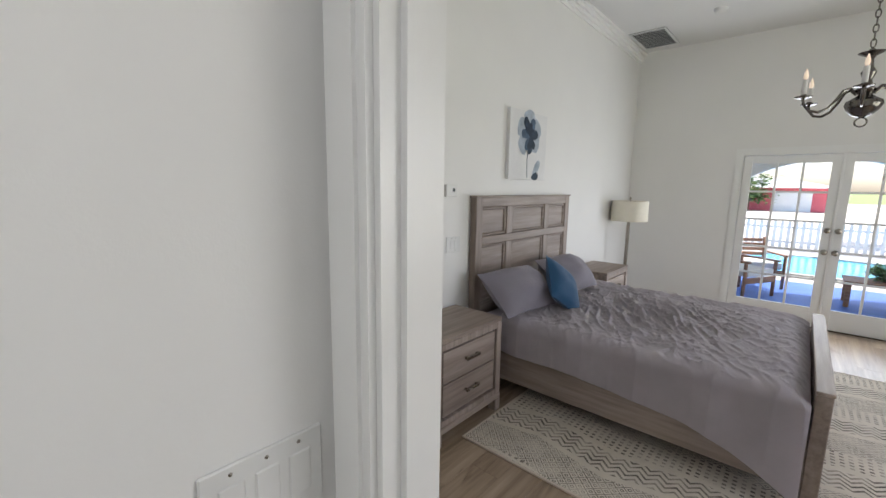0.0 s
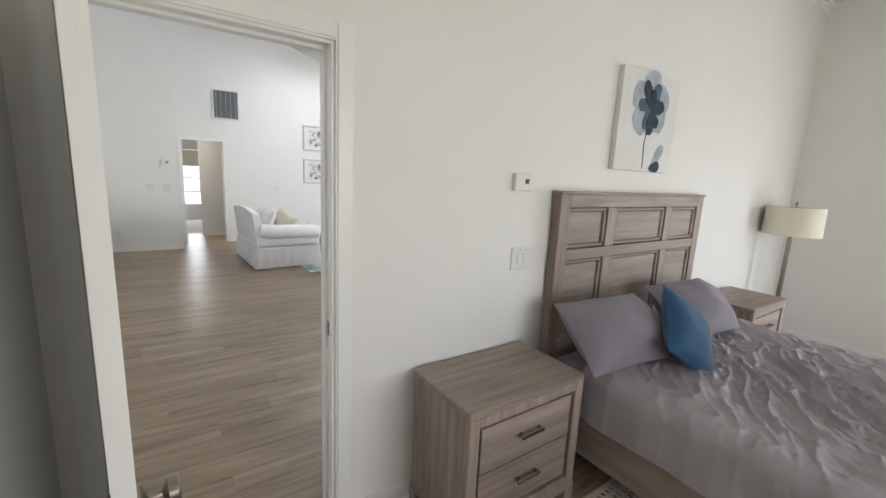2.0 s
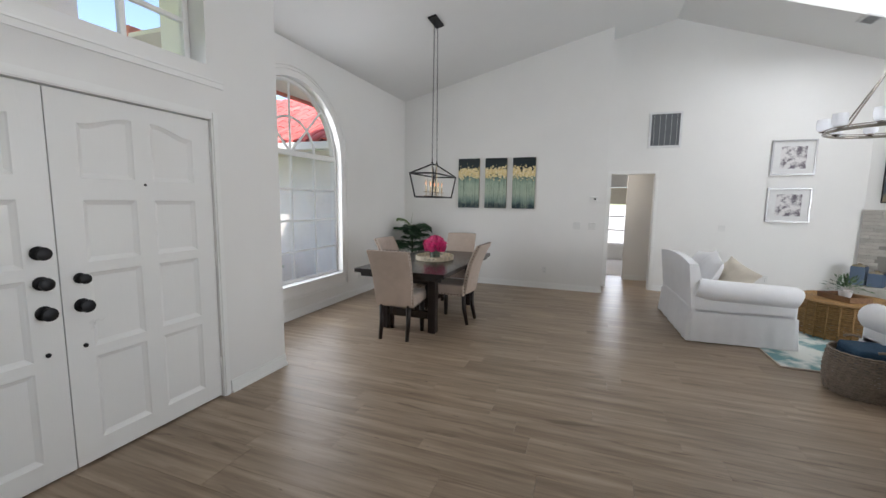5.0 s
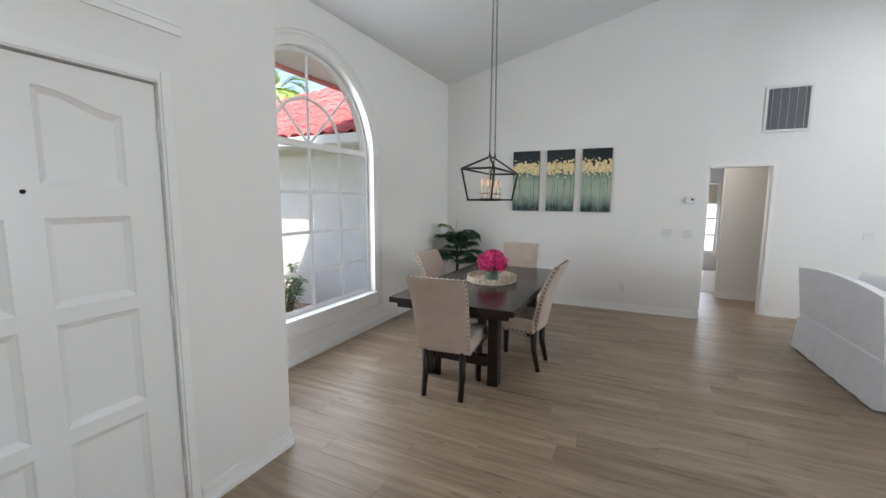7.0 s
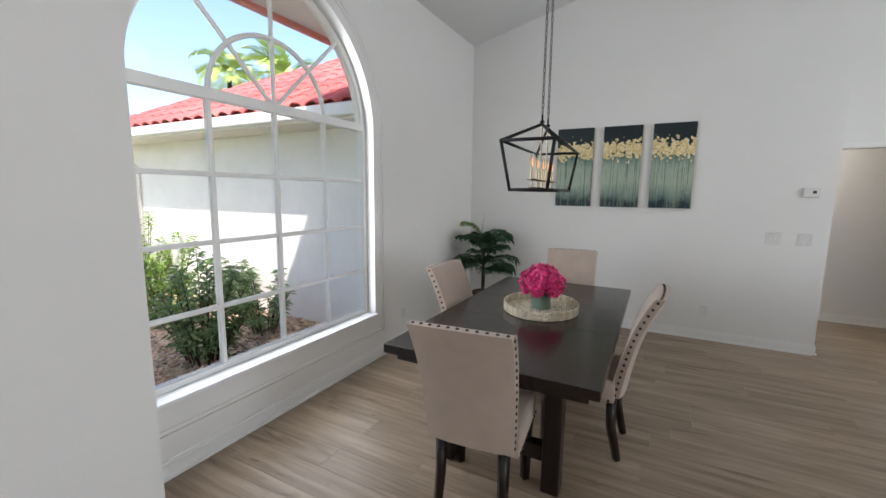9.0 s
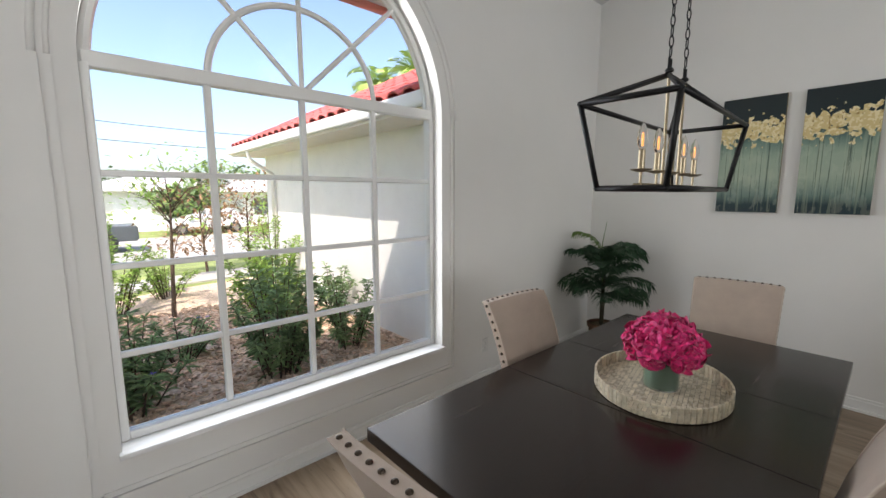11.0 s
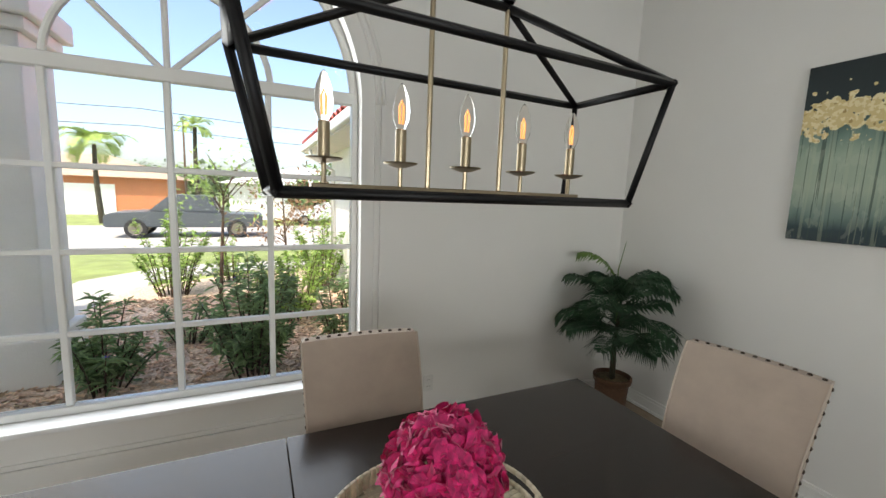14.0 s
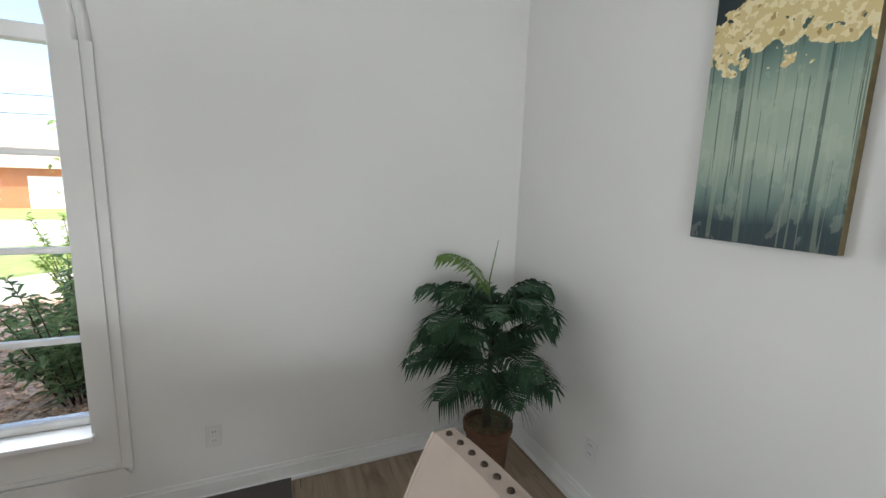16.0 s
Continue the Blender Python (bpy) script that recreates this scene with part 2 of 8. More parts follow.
def moved(bm, start, m):
    """Moves the vertices from index start on by a matrix."""
    bm.verts.ensure_lookup_table()
    for v in bm.verts[start:]:
        v.co = m @ v.co


def box(bm, x0, x1, y0, y1, z0, z1, bevel=0.0, seg=1, m=None):
    tmp = bmesh.new()
    bmesh.ops.create_cube(tmp, size=1.0, matrix=Matrix.LocRotScale(((x0 + x1) / 2, (y0 + y1) / 2, (z0 + z1) / 2), None, (x1 - x0, y1 - y0, z1 - z0)))
    if bevel:
        bmesh.ops.bevel(tmp, geom=list(tmp.edges), offset=bevel, segments=seg, profile=0.6, affect="EDGES")
    join(bm, tmp, m)


def join(bm, tmp, m=None):
    """Adds tmp's geometry to bm and frees tmp."""
    n = {}
    for v in tmp.verts:
        n[v] = bm.verts.new(m @ v.co if m else v.co)
    for f in tmp.faces:
        try:
            nf = bm.faces.new([n[v] for v in f.verts])
            nf.smooth, nf.material_index = f.smooth, f.material_index
        except ValueError:
            pass
    tmp.free()


def prism(bm, u0, u1, b0, b1, t0, t1, d0, d1, plane="y"):
    """A wall piece: u along the wall, bottom and top heights at both ends, depth d0 to d1. plane 'y': u is x and d is y."""
    def p(u, d, z):
        return bm.verts.new((u, d, z) if plane == "y" else (d, u, z))
    a = [p(u0, d0, b0), p(u1, d0, b1), p(u1, d0, t1), p(u0, d0, t0)]
    b = [p(u0, d1, b0), p(u1, d1, b1), p(u1, d1, t1), p(u0, d1, t0)]
    bm.faces.new(a)
    bm.faces.new(b[::-1])
    for i in range(4):
        j = (i + 1) % 4
        bm.faces.new([a[j], a[i], b[i], b[j]])


def tube(bm, pts, r, seg=8, closed=False, cap=True, flat=1.0):
    """A round bar along points; r: one radius, or one for each point."""
    pts = [Vector(p) for p in pts]
    n = len(pts)
    rs = r if isinstance(r, (list, tuple)) else [r] * n
    rings, up = [], None
    for i, p in enumerate(pts):
        a = pts[(i - 1) % n] if closed or i else p
        b = pts[(i + 1) % n] if closed or i < n - 1 else p
        d = (b - a).normalized()
        if up is None:
            up = Vector((0, 0, 1)) if abs(d.z) < 0.9 else Vector((1, 0, 0))
        side = d.cross(up).normalized()
        up = side.cross(d).normalized()
        rings.append([bm.verts.new(p + (side * math.cos(k * 2 * math.pi / seg) + up * flat * math.sin(k * 2 * math.pi / seg)) * rs[i]) for k in range(seg)])
    for i in range(n if closed else n - 1):
        a, b = rings[i], rings[(i + 1) % n]
        for k in range(seg):
            f = bm.faces.new([a[k], a[(k + 1) % seg], b[(k + 1) % seg], b[k]])
            f.smooth = True
    if cap and not closed:
        bm.faces.new(rings[0][::-1])
        bm.faces.new(rings[-1])


def lathe(bm, profile, seg=24, c=(0, 0, 0), m=None, sx=1.0, sy=1.0):
    """Turns (radius, height) points about the z axis through c."""
    c = Vector(c)
    rings = []
    for r, z in profile:
        ring = []
        for k in range(seg if r > 1e-5 else 1):
            a = 2 * math.pi * k / seg
            v = c + Vector((r * sx * math.cos(a), r * sy * math.sin(a), z))
            ring.append(bm.verts.new(m @ v if m else v))
        rings.append(ring)
    for a, b in zip(rings, rings[1:]):
        for k in range(seg):
            q = [a[k % len(a)], a[(k + 1) % len(a)], b[(k + 1) % len(b)], b[k % len(b)]]
            q = list(dict.fromkeys(q))
            if len(q) > 2:
                f = bm.faces.new(q)
                f.smooth = True


def ring_of(c, r, n, z=0.0, a0=0.0, a1=2 * math.pi, full=True):
    k = n if full else n - 1
    return [(c[0] + r * math.cos(a0 + (a1 - a0) * i / k), c[1] + r * math.sin(a0 + (a1 - a0) * i / k), c[2] + z) for i in range(n)]


def cushion(bm, w, h, d, m=None, n=14, pinch=0.18, ruffle=0.0, seed=0, power=0.5):
    """A stuffed pillow of width w, height h and depth d, in the x-z plane, centred, with pulled-in sides and pointed corners."""
    rng = random.Random(seed)
    ph = [rng.uniform(0, 6.28) for _ in range(6)]
    front, back = {}, {}
    for i in range(n + 1):
        for j in range(n + 1):
            u, v = 2 * i / n - 1, 2 * j / n - 1
            x = u * (1 - pinch * 0.5 * (1 - v * v) * abs(u)) * w / 2
            z = v * (1 - pinch * 0.5 * (1 - u * u) * abs(v)) * h / 2
            t = max(0.0, (1 - u * u) * (1 - v * v)) ** power * d / 2
            t += ruffle * math.sin(5 * u + 3 * v + ph[0]) * math.sin(4 * v - 2 * u + ph[1]) * (1 - u * u) * (1 - v * v)
            p, q = Vector((x, -t, z)), Vector((x, t, z))
            edge = i in (0, n) or j in (0, n)
            front[i, j] = bm.verts.new(m @ p if m else p)
            back[i, j] = front[i, j] if edge else bm.verts.new(m @ q if m else q)
    for i in range(n):
        for j in range(n):
            for g, flip in ((front, False), (back, True)):
                q = [g[i, j], g[i + 1, j], g[i + 1, j + 1], g[i, j + 1]]
                f = bm.faces.new(q[::-1] if flip else q)
                f.smooth = True


def casing(bm, plane, u0, u1, z1, face, out, w=0.07, t=0.018, z0=0.0, head=True):
    """Door casing round an opening: two stiles and a head with a stepped edge. face: the wall's face; out: +1 or -1."""
    for a, b in ((u0 - w, u0), (u1, u1 + w)):
        for k0, k1, tt in ((0.0, 1.0, t * 0.62), (0.12, 0.8, t)):
            ua, ub = a + (b - a) * k0, a + (b - a) * k1
            zz = z1 + w * (1 if k0 == 0 else 0.85)
            prism(bm, ua, ub, z0, z0, zz, zz, face, face + out * tt, plane)
    if head:
        for k0, k1, tt in ((0.0, 1.0, t * 0.62), (0.12, 0.85, t)):
            prism(bm, u0 + 0.001, u1 - 0.001, z1 + w * k0, z1 + w * k0, z1 + w * k1, z1 + w * k1, face, face + out * tt, plane)


def baseboard(name, plane, u0, u1, face, out, parent=None, h=0.10, t=0.014):
    bm = B()
    prism(bm, u0, u1, 0, 0, h * 0.8, h * 0.8, face, face + out * t, plane)
    prism(bm, u0, u1, h * 0.8, h * 0.8, h, h, face, face + out * t * 0.6, plane)
    prism(bm, u0, u1, 0, 0, 0.018, 0.018, face + out * t, face + out * (t + 0.014), plane)
    return tagged(part(name, bm, TRIM, parent), "white painted wooden baseboard along the foot of the wall", "baseboard", kind="structure")

# ---- the large structure ----
XB, XG = -1.296, -1.41          # bedroom wall: its bedroom face and its great-room face
YS, YN, XE = 0.70, 6.66, 3.4    # bedroom: south, north and east faces
CB = 3.50                       # bedroom ceiling
YE, YW = -1.50, -2.43           # front wall: at the entry, at the dining bay
XD, XV = -8.67, -9.27           # dining end wall, passage wall
XC = -4.24                      # return between entry and bay
YR, ZR = 2.20, 4.53             # ridge
YB = 7.40                       # great room's back wall
FRONT, BACK = 0.244, 0.34       # roof slopes


def zc(y):
    """The great room's ceiling height."""
    return ZR - FRONT * (YR - y) if y < YR else ZR - BACK * (y - YR)


def wall(name, bm, label="smooth white painted plaster wall", material=None):
    return tagged(part(name, bm, material or WALL), label, "wall", kind="structure")


def gable(bm, u0, u1, d0, d1, b=0.0):
    """A piece of wall along y whose top follows the ceiling."""
    cuts = [u0] + ([YR] if u0 < YR < u1 else []) + [u1]
    for a, c in zip(cuts, cuts[1:]):
        prism(bm, a, c, b, b, zc(a) + 0.05, zc(c) + 0.05, d0, d1, "x")


# floor slab below the planks
bm = B()
box(bm, -13.4, 3.6, -2.6, 7.6, -0.16, -0.012)
floor = tagged(part("floor", bm, SUBFLOOR), "greyish brown wood-look plank floor through all rooms", "floor", kind="structure")

# bedroom west wall with the door to the great room
DY0, DY1, DZ = 0.825, 1.56, 2.05
bm = B()
gable(bm, YE - 0.2, DY0, XG, XB)
gable(bm, DY1, 4.6, XG, XB)
prism(bm, 4.6, YB, 0, 0, zc(4.6) + 0.05, zc(4.6) + 0.05, XG, XB, "x")
gable(bm, DY0, DY1, XG, XB, DZ)
wall("wall_bedroom_west", bm)
# bedroom south wall with the dressing-room doorway
SX0, SX1 = 0.275, 1.06
bm = B()
prism(bm, XB, SX0, 0, 0, CB, CB, YS - 0.12, YS)
prism(bm, SX1, XE, 0, 0, CB, CB, YS - 0.12, YS)
prism(bm, SX0, SX1, DZ, DZ, CB, CB, YS - 0.12, YS)
wall("wall_bedroom_south", bm)
# bedroom north wall with the patio doors
FX0, FX1, FZ = 0.045, 1.855, 2.045
bm = B()
prism(bm, XB, FX0, 0, 0, CB, CB, YN, YN + 0.16)
prism(bm, FX1, XE + 0.15, 0, 0, CB, CB, YN, YN + 0.16)
prism(bm, FX0, FX1, FZ, FZ, CB, CB, YN, YN + 0.16)
wall("wall_bedroom_north", bm)
# bedroom east wall with an unseen opening, made up for fill light
bm = B()
prism(bm, YS - 0.12, 2.0, 0, 0, CB, CB, XE, XE + 0.15, "x")
prism(bm, 4.4, YN, 0, 0, CB, CB, XE, XE + 0.15, "x")
prism(bm, 2.0, 4.4, 0, 0, 0.85, 0.85, XE, XE + 0.15, "x")
prism(bm, 2.0, 4.4, 2.35, 2.35, CB, CB, XE, XE + 0.15, "x")
wall("wall_bedroom_east", bm)
bm = B()
box(bm, XB, XE + 0.15, YS - 0.12, YN + 0.16, CB, CB + 0.12)
tagged(part("ceiling_bedroom", bm, CEIL), "flat white painted bedroom ceiling", "ceiling", kind="structure")
# crown moulding on the bed wall
bm = B()
for k, (dz, dx) in enumerate([(0.13, 0.018), (0.10, 0.04), (0.065, 0.065), (0.03, 0.09)]):
    prism(bm, YS, YN, CB - dz, CB - dz, CB - dz + 0.036, CB - dz + 0.036, XB, XB + dx, "x")
tagged(part("trim_crown", bm, TRIM), "white stepped crown moulding under the bedroom ceiling", "crown moulding", kind="structure")

# dressing room where the walk begins
bm = B()
prism(bm, -1.9, YS - 0.12, 0, 0, 2.7, 2.7, XB, 0.175, "x")
prism(bm, -1.9, YS - 0.12, 0, 0, 2.7, 2.7, 2.2, 2.32, "x")
prism(bm, XB, 2.32, 0, 0, 2.7, 2.7, -2.02, -1.9)
wall("wall_dressing_room", bm)
bm = B()
box(bm, XB, 2.32, -2.02, YS - 0.12, 2.7, 2.8)
tagged(part("ceiling_dressing_room", bm, CEIL), "flat white painted dressing room ceiling", "ceiling", kind="structure")

# entry wall with double door and transom window
EX0, EX1 = -3.575, -1.70
TZ0, TZ1 = 2.44, 3.30
bm = B()
zt = zc(YE) + 0.05
prism(bm, XC, EX0, 0, 0, zt, zt, YE - 0.22, YE)
prism(bm, EX1, XG, 0, 0, zt, zt, YE - 0.22, YE)
prism(bm, EX0, EX1, 2.065, 2.065, TZ0, TZ0, YE - 0.22, YE)
prism(bm, EX0, EX1, TZ1, TZ1, zt, zt, YE - 0.22, YE)
wall("wall_entry", bm)
bm = B()
gable(bm, YW - 0.2, YE - 0.22, XC, XC + 0.16)
wall("wall_bay_return", bm)

# dining bay wall with the arched window
WX0, WX1, WZ, WS = -6.545, -4.675, 0.43, 2.06
WCX, WR = (WX0 + WX1) / 2, (WX1 - WX0) / 2
bm = B()
zt = zc(YW) + 0.05
D0, D1 = YW - 0.20, YW
prism(bm, XD - 0.2, WX0, 0, 0, zt, zt, D0, D1)
prism(bm, WX1, XC, 0, 0, zt, zt, D0, D1)
prism(bm, WX0, WX1, 0, 0, WZ, WZ, D0, D1)
N = 40
for i in range(N):
    a0, a1 = math.pi * (1 - i / N), math.pi * (1 - (i + 1) / N)
    u0, u1 = WCX + WR * math.cos(a0), WCX + WR * math.cos(a1)
    prism(bm, u0, u1, WS + WR * math.sin(a0), WS + WR * math.sin(a1), zt, zt, D0, D1)
wall("wall_dining_front", bm)
bm = B()
gable(bm, YW, 1.254, XD - 0.12, XD)
prism(bm, XV, XD - 0.12, 0, 0, zc(1.254) + 0.05, zc(1.254) + 0.05, 1.134, 1.254)
wall("wall_dining_end", bm)
# passage wall
PY0, PY1, PZ = 1.345, 2.055, 2.03
bm = B()
gable(bm, 1.254, PY0, XV - 0.12, XV)
gable(bm, PY1, 4.95, XV - 0.12, XV)
gable(bm, PY0, PY1, XV - 0.12, XV, PZ)
wall("wall_passage", bm)
# angled fireplace wall
FA = radians(40)
FD, FN = Vector((math.sin(FA), math.cos(FA), 0)), Vector((math.cos(FA), -math.sin(FA), 0))
FO = Vector((XV, 4.88, 0))
FM = Matrix(((FD.x, -FN.x, 0, FO.x), (FD.y, -FN.y, 0, FO.y), (0, 0, 1, 0), (0, 0, 0, 1)))   # along the wall, into it, up
L = (YB - 4.88) / FD.y
GS0, GS1, GZ0, GZ1 = 2.06, 3.22, 0.35, 2.08     # arched side window: along the wall, sill, spring
GR = (GS1 - GS0) / 2


def fire_piece(bm, a, c, b0, b1, top=None):
    """A piece of the angled wall from a to c along it, standing on heights b0 and b1."""
    za, zb = [zc(4.88 + v * FD.y) + 0.05 if top is None else top for v in (a, c)]
    q = [(a, 0, b0), (c, 0, b1), (c, 0.15, b1), (a, 0.15, b0), (a, 0, za), (c, 0, zb), (c, 0.15, zb), (a, 0.15, za)]
    vs = [bm.verts.new(FM @ Vector(p)) for p in q]
    for f in ((3, 2, 1, 0), (4, 5, 6, 7), (0, 1, 5, 4), (1, 2, 6, 5), (2, 3, 7, 6), (3, 0, 4, 7)):
        bm.faces.new([vs[k] for k in f])


bm = B()
fire_piece(bm, 0.0, GS0, 0, 0)
fire_piece(bm, GS0, GS1, 0, 0, GZ0)
for i in range(20):
    a0, a1 = math.pi * (1 - i / 20), math.pi * (1 - (i + 1) / 20)
    fire_piece(bm, GS0 + GR + GR * math.cos(a0), GS0 + GR + GR * math.cos(a1), GZ1 + GR * math.sin(a0), GZ1 + GR * math.sin(a1))
fire_piece(bm, GS1, L + 0.2, 0, 0)
wall("wall_fireplace", bm)
# back wall of the great room, with an unseen opening assumed for light from behind
bm = B()
zt = zc(YB) + 0.05
prism(bm, XV, -5.9, 0, 0, zt, zt, YB, YB + 0.15)
prism(bm, -5.9, XG, 0, 0, 0.45, 0.45, YB, YB + 0.15)
prism(bm, -5.9, XG, 2.45, 2.45, zt, zt, YB, YB + 0.15)
wall("wall_great_back", bm)
# great-room ceiling: two slopes and the skylight shafts
KY0, KY1 = 2.86, 4.90
SKYLIGHTS = [(-8.16, -7.62), (-6.43, -5.89)]
bm = B()
prism(bm, YW - 0.25, YR, zc(YW - 0.25), ZR, zc(YW - 0.25) + 0.2, ZR + 0.2, -9.45, XG + 0.06, "x")
spans = [(YR, KY0, -9.45, XG + 0.06), (KY1, YB + 0.2, -9.45, XG + 0.06)]
edge_ = [-9.45] + [v for k in SKYLIGHTS for v in k] + [XG + 0.06]
spans += [(KY0, KY1, edge_[i], edge_[i + 1]) for i in range(0, len(edge_), 2)]
for u0, u1, d0, d1 in spans:
    prism(bm, u0, u1, zc(u0), zc(u1), zc(u0) + 0.2, zc(u1) + 0.2, d0, d1, "x")
tagged(part("ceiling_great_room", bm, CEIL), "white vaulted ceiling with a ridge and two slopes", "ceiling", kind="structure")

# rooms seen through the passage
bm = B()
box(bm, -13.35, XV - 0.12, -0.3, -0.15, 0, 2.6)
box(bm, -13.35, XV - 0.12, 4.0, 4.15, 0, 2.6)
box(bm, -13.35, -13.2, -0.15, 1.42, 0, 2.6)
box(bm, -13.35, -13.2, 2.12, 4.0, 0, 2.6)
box(bm, -13.35, -13.2, 1.42, 2.12, 0, 0.42)
box(bm, -13.35, -13.2, 1.42, 2.12, 1.95, 2.6)
wall("wall_far_room", bm)
bm = B()
box(bm, -10.32, -10.20, 1.69, 4.0, 0, 2.6)
wall("wall_hall_partition", bm, "beige shaded wall of the hall behind the passage")
bm = B()
box(bm, -13.35, XV - 0.12, -0.3, 4.15, 2.6, 2.7)
tagged(part("ceiling_hall", bm, CEIL), "flat white ceiling of the hall behind the passage", "ceiling", kind="structure")

CARPET = mat("pale_carpet", lin("d8d4d2"), 0.95, var=0.05, scale=6, bump=0.6, bscale=220, where="world")
bm = B()
box(bm, -13.2, -10.6, -0.15, 4.0, 0.001, 0.012, 0.004)
tagged(part("carpet", bm, CARPET), "pale fitted carpet in the far room", "carpet", kind="structure")

# baseboards
for n, (pl, u0, u1, f, o) in enumerate([
    ("x", DY1 + 0.075, YN - 0.015, XB, 1), ("y", XB, FX0 - 0.09, YN, -1), ("y", XB + 0.02, SX0 - 0.075, YS, 1),
    ("y", XC, EX0 - 0.07, YE, 1), ("x", YW, YE - 0.001, XC, -1), ("y", XD, XC, YW, 1), ("x", YW + 0.03, 1.24, XD, 1),
    ("y", XD, XV, 1.254, 1), ("x", PY1 + 0.062, 4.9, XV, 1), ("x", YE, DY0 - 0.075, XG, -1), ("x", 1.72, 3.9, -10.20, 1), ("x", -0.1, 1.4, -13.2, 1)]):
    baseboard(f"baseboard_{n + 1}", pl, u0, u1, f, o)

# ---- casings ----
def trim(name, bm, label):
    return tagged(part(name, bm, TRIM), label, "door casing", kind="structure")


bm = B()
casing(bm, "x", DY0, DY1, DZ, XB, 1)
casing(bm, "x", DY0, DY1, DZ, XG, -1)
prism(bm, DY0 + 0.0005, DY0 + 0.012, 0, 0, DZ, DZ, XG + 0.001, XB - 0.001, "x")
prism(bm, DY1 - 0.012, DY1 - 0.0005, 0, 0, DZ, DZ, XG + 0.001, XB - 0.001, "x")
prism(bm, DY0 + 0.012, DY1 - 0.012, DZ - 0.012, DZ - 0.012, DZ, DZ, XG + 0.001, XB - 0.001, "x")
prism(bm, DY1 - 0.024, DY1 - 0.012, 0, 0, DZ - 0.012, DZ - 0.012, XG + 0.02, XB - 0.05, "x")
prism(bm, DY0 + 0.024, DY1 - 0.024, DZ - 0.024, DZ - 0.024, DZ - 0.012, DZ - 0.012, XG + 0.02, XB - 0.05, "x")
trim("trim_bedroom_door", bm, "white stepped casing and jamb of the bedroom doorway")
bm = B()
casing(bm, "y", SX0, SX1, DZ, YS, 1, 0.085)
casing(bm, "y", SX0, SX1, DZ, YS - 0.12, -1, 0.085)
prism(bm, SX0 + 0.0005, SX0 + 0.012, 0, 0, DZ, DZ, YS - 0.119, YS - 0.001)
prism(bm, SX1 - 0.012, SX1 - 0.0005, 0, 0, DZ, DZ, YS - 0.119, YS - 0.001)
prism(bm, SX0 + 0.012, SX0 + 0.024, 0, 0, DZ, DZ, YS - 0.085, YS - 0.05)
trim("trim_dressing_room_door", bm, "white stepped casing and jamb of the dressing room doorway")
bm = B()
casing(bm, "x", PY0, PY1, PZ, XV, 1, 0.055)
casing(bm, "x", PY0, PY1, PZ, XV - 0.12, -1, 0.055)
prism(bm, PY0 + 0.0005, PY0 + 0.012, 0, 0, PZ, PZ, XV - 0.119, XV - 0.001, "x")
prism(bm, PY1 - 0.012, PY1 - 0.0005, 0, 0, PZ, PZ, XV - 0.119, XV - 0.001, "x")
trim("trim_passage", bm, "white casing round the passage opening")
bm = B()
casing(bm, "y", FX0, FX1, FZ, YN, -1, 0.085, 0.02)
trim("trim_patio_doors", bm, "white casing round the patio doors")
bm = B()
casing(bm, "y", EX0, EX1, 2.065, YE, 1, 0.055, 0.02)
for z in (2.295, 2.335):
    prism(bm, EX0 - 0.12, EX1 + 0.12, z, z, z + 0.014, z + 0.014, YE, YE + 0.012)
prism(bm, EX0 - 0.12, EX1 + 0.12, 2.309, 2.309, 2.335, 2.335, YE, YE + 0.006)
trim("trim_front_door", bm, "white casing and ledge moulding of the front double door")

# ---- doors and windows ----
def pane(name, x0, x1, z0, z1, y, parent):
    bm = B()
    box(bm, x0, x1, y - 0.002, y + 0.002, z0, z1)
    ob = part(name, bm, GLASS, parent)
    ob.visible_shadow = False
    return ob


# arched dining window
win = tagged(new("window_1"), "large arched white window with a sunburst top and gridded panes", "window", kind="structure")
YF = YW - 0.12
bm = B()
BX = [-5.138, -5.605, -6.062]
BZ = [1.637, 1.232, 0.83]
for x in BX:
    box(bm, x - 0.016, x + 0.016, YF - 0.018, YF + 0.018, WZ + 0.03, WS + 0.03, 0.005)
for z in BZ:
    box(bm, WX0 + 0.02, WX1 - 0.02, YF - 0.016, YF + 0.016, z - 0.014, z + 0.014, 0.005)
box(bm, WX0 + 0.01, WX1 - 0.01, YF - 0.028, YF + 0.028, 2.062, 2.128, 0.006)
box(bm, WX0 + 0.001, WX0 + 0.036, YF - 0.03, YF + 0.03, WZ, 2.08, 0.004)
box(bm, WX1 - 0.036, WX1 - 0.001, YF - 0.03, YF + 0.03, WZ, 2.08, 0.004)
box(bm, WX0 + 0.036, WX1 - 0.036, YF - 0.03, YF + 0.03, WZ + 0.001, WZ + 0.04, 0.004)
HZ = 2.10
arc = [(WCX + (WR - 0.02) * math.cos(a), YF, WS + (WR - 0.02) * math.sin(a)) for a in [math.pi * i / 36 for i in range(37)]]
tube(bm, arc, 0.026, 8)
tube(bm, [(WCX + 0.465 * math.cos(a), YF, HZ + 0.44 * math.sin(a)) for a in [math.pi * i / 28 for i in range(29)]], 0.017, 8)
for a in (45, 90, 135):
    ca, sa = math.cos(radians(a)), math.sin(radians(a))
    tube(bm, [(WCX, YF, HZ), (WCX + 0.885 * ca, YF, HZ + 0.87 * sa)], 0.015, 8)
part("window_frame", bm, TRIM, win, smooth=True)
xs, zs = [WX0 + 0.036] + sorted(BX) + [WX1 - 0.036], [WZ + 0.04] + sorted(BZ) + [2.064]
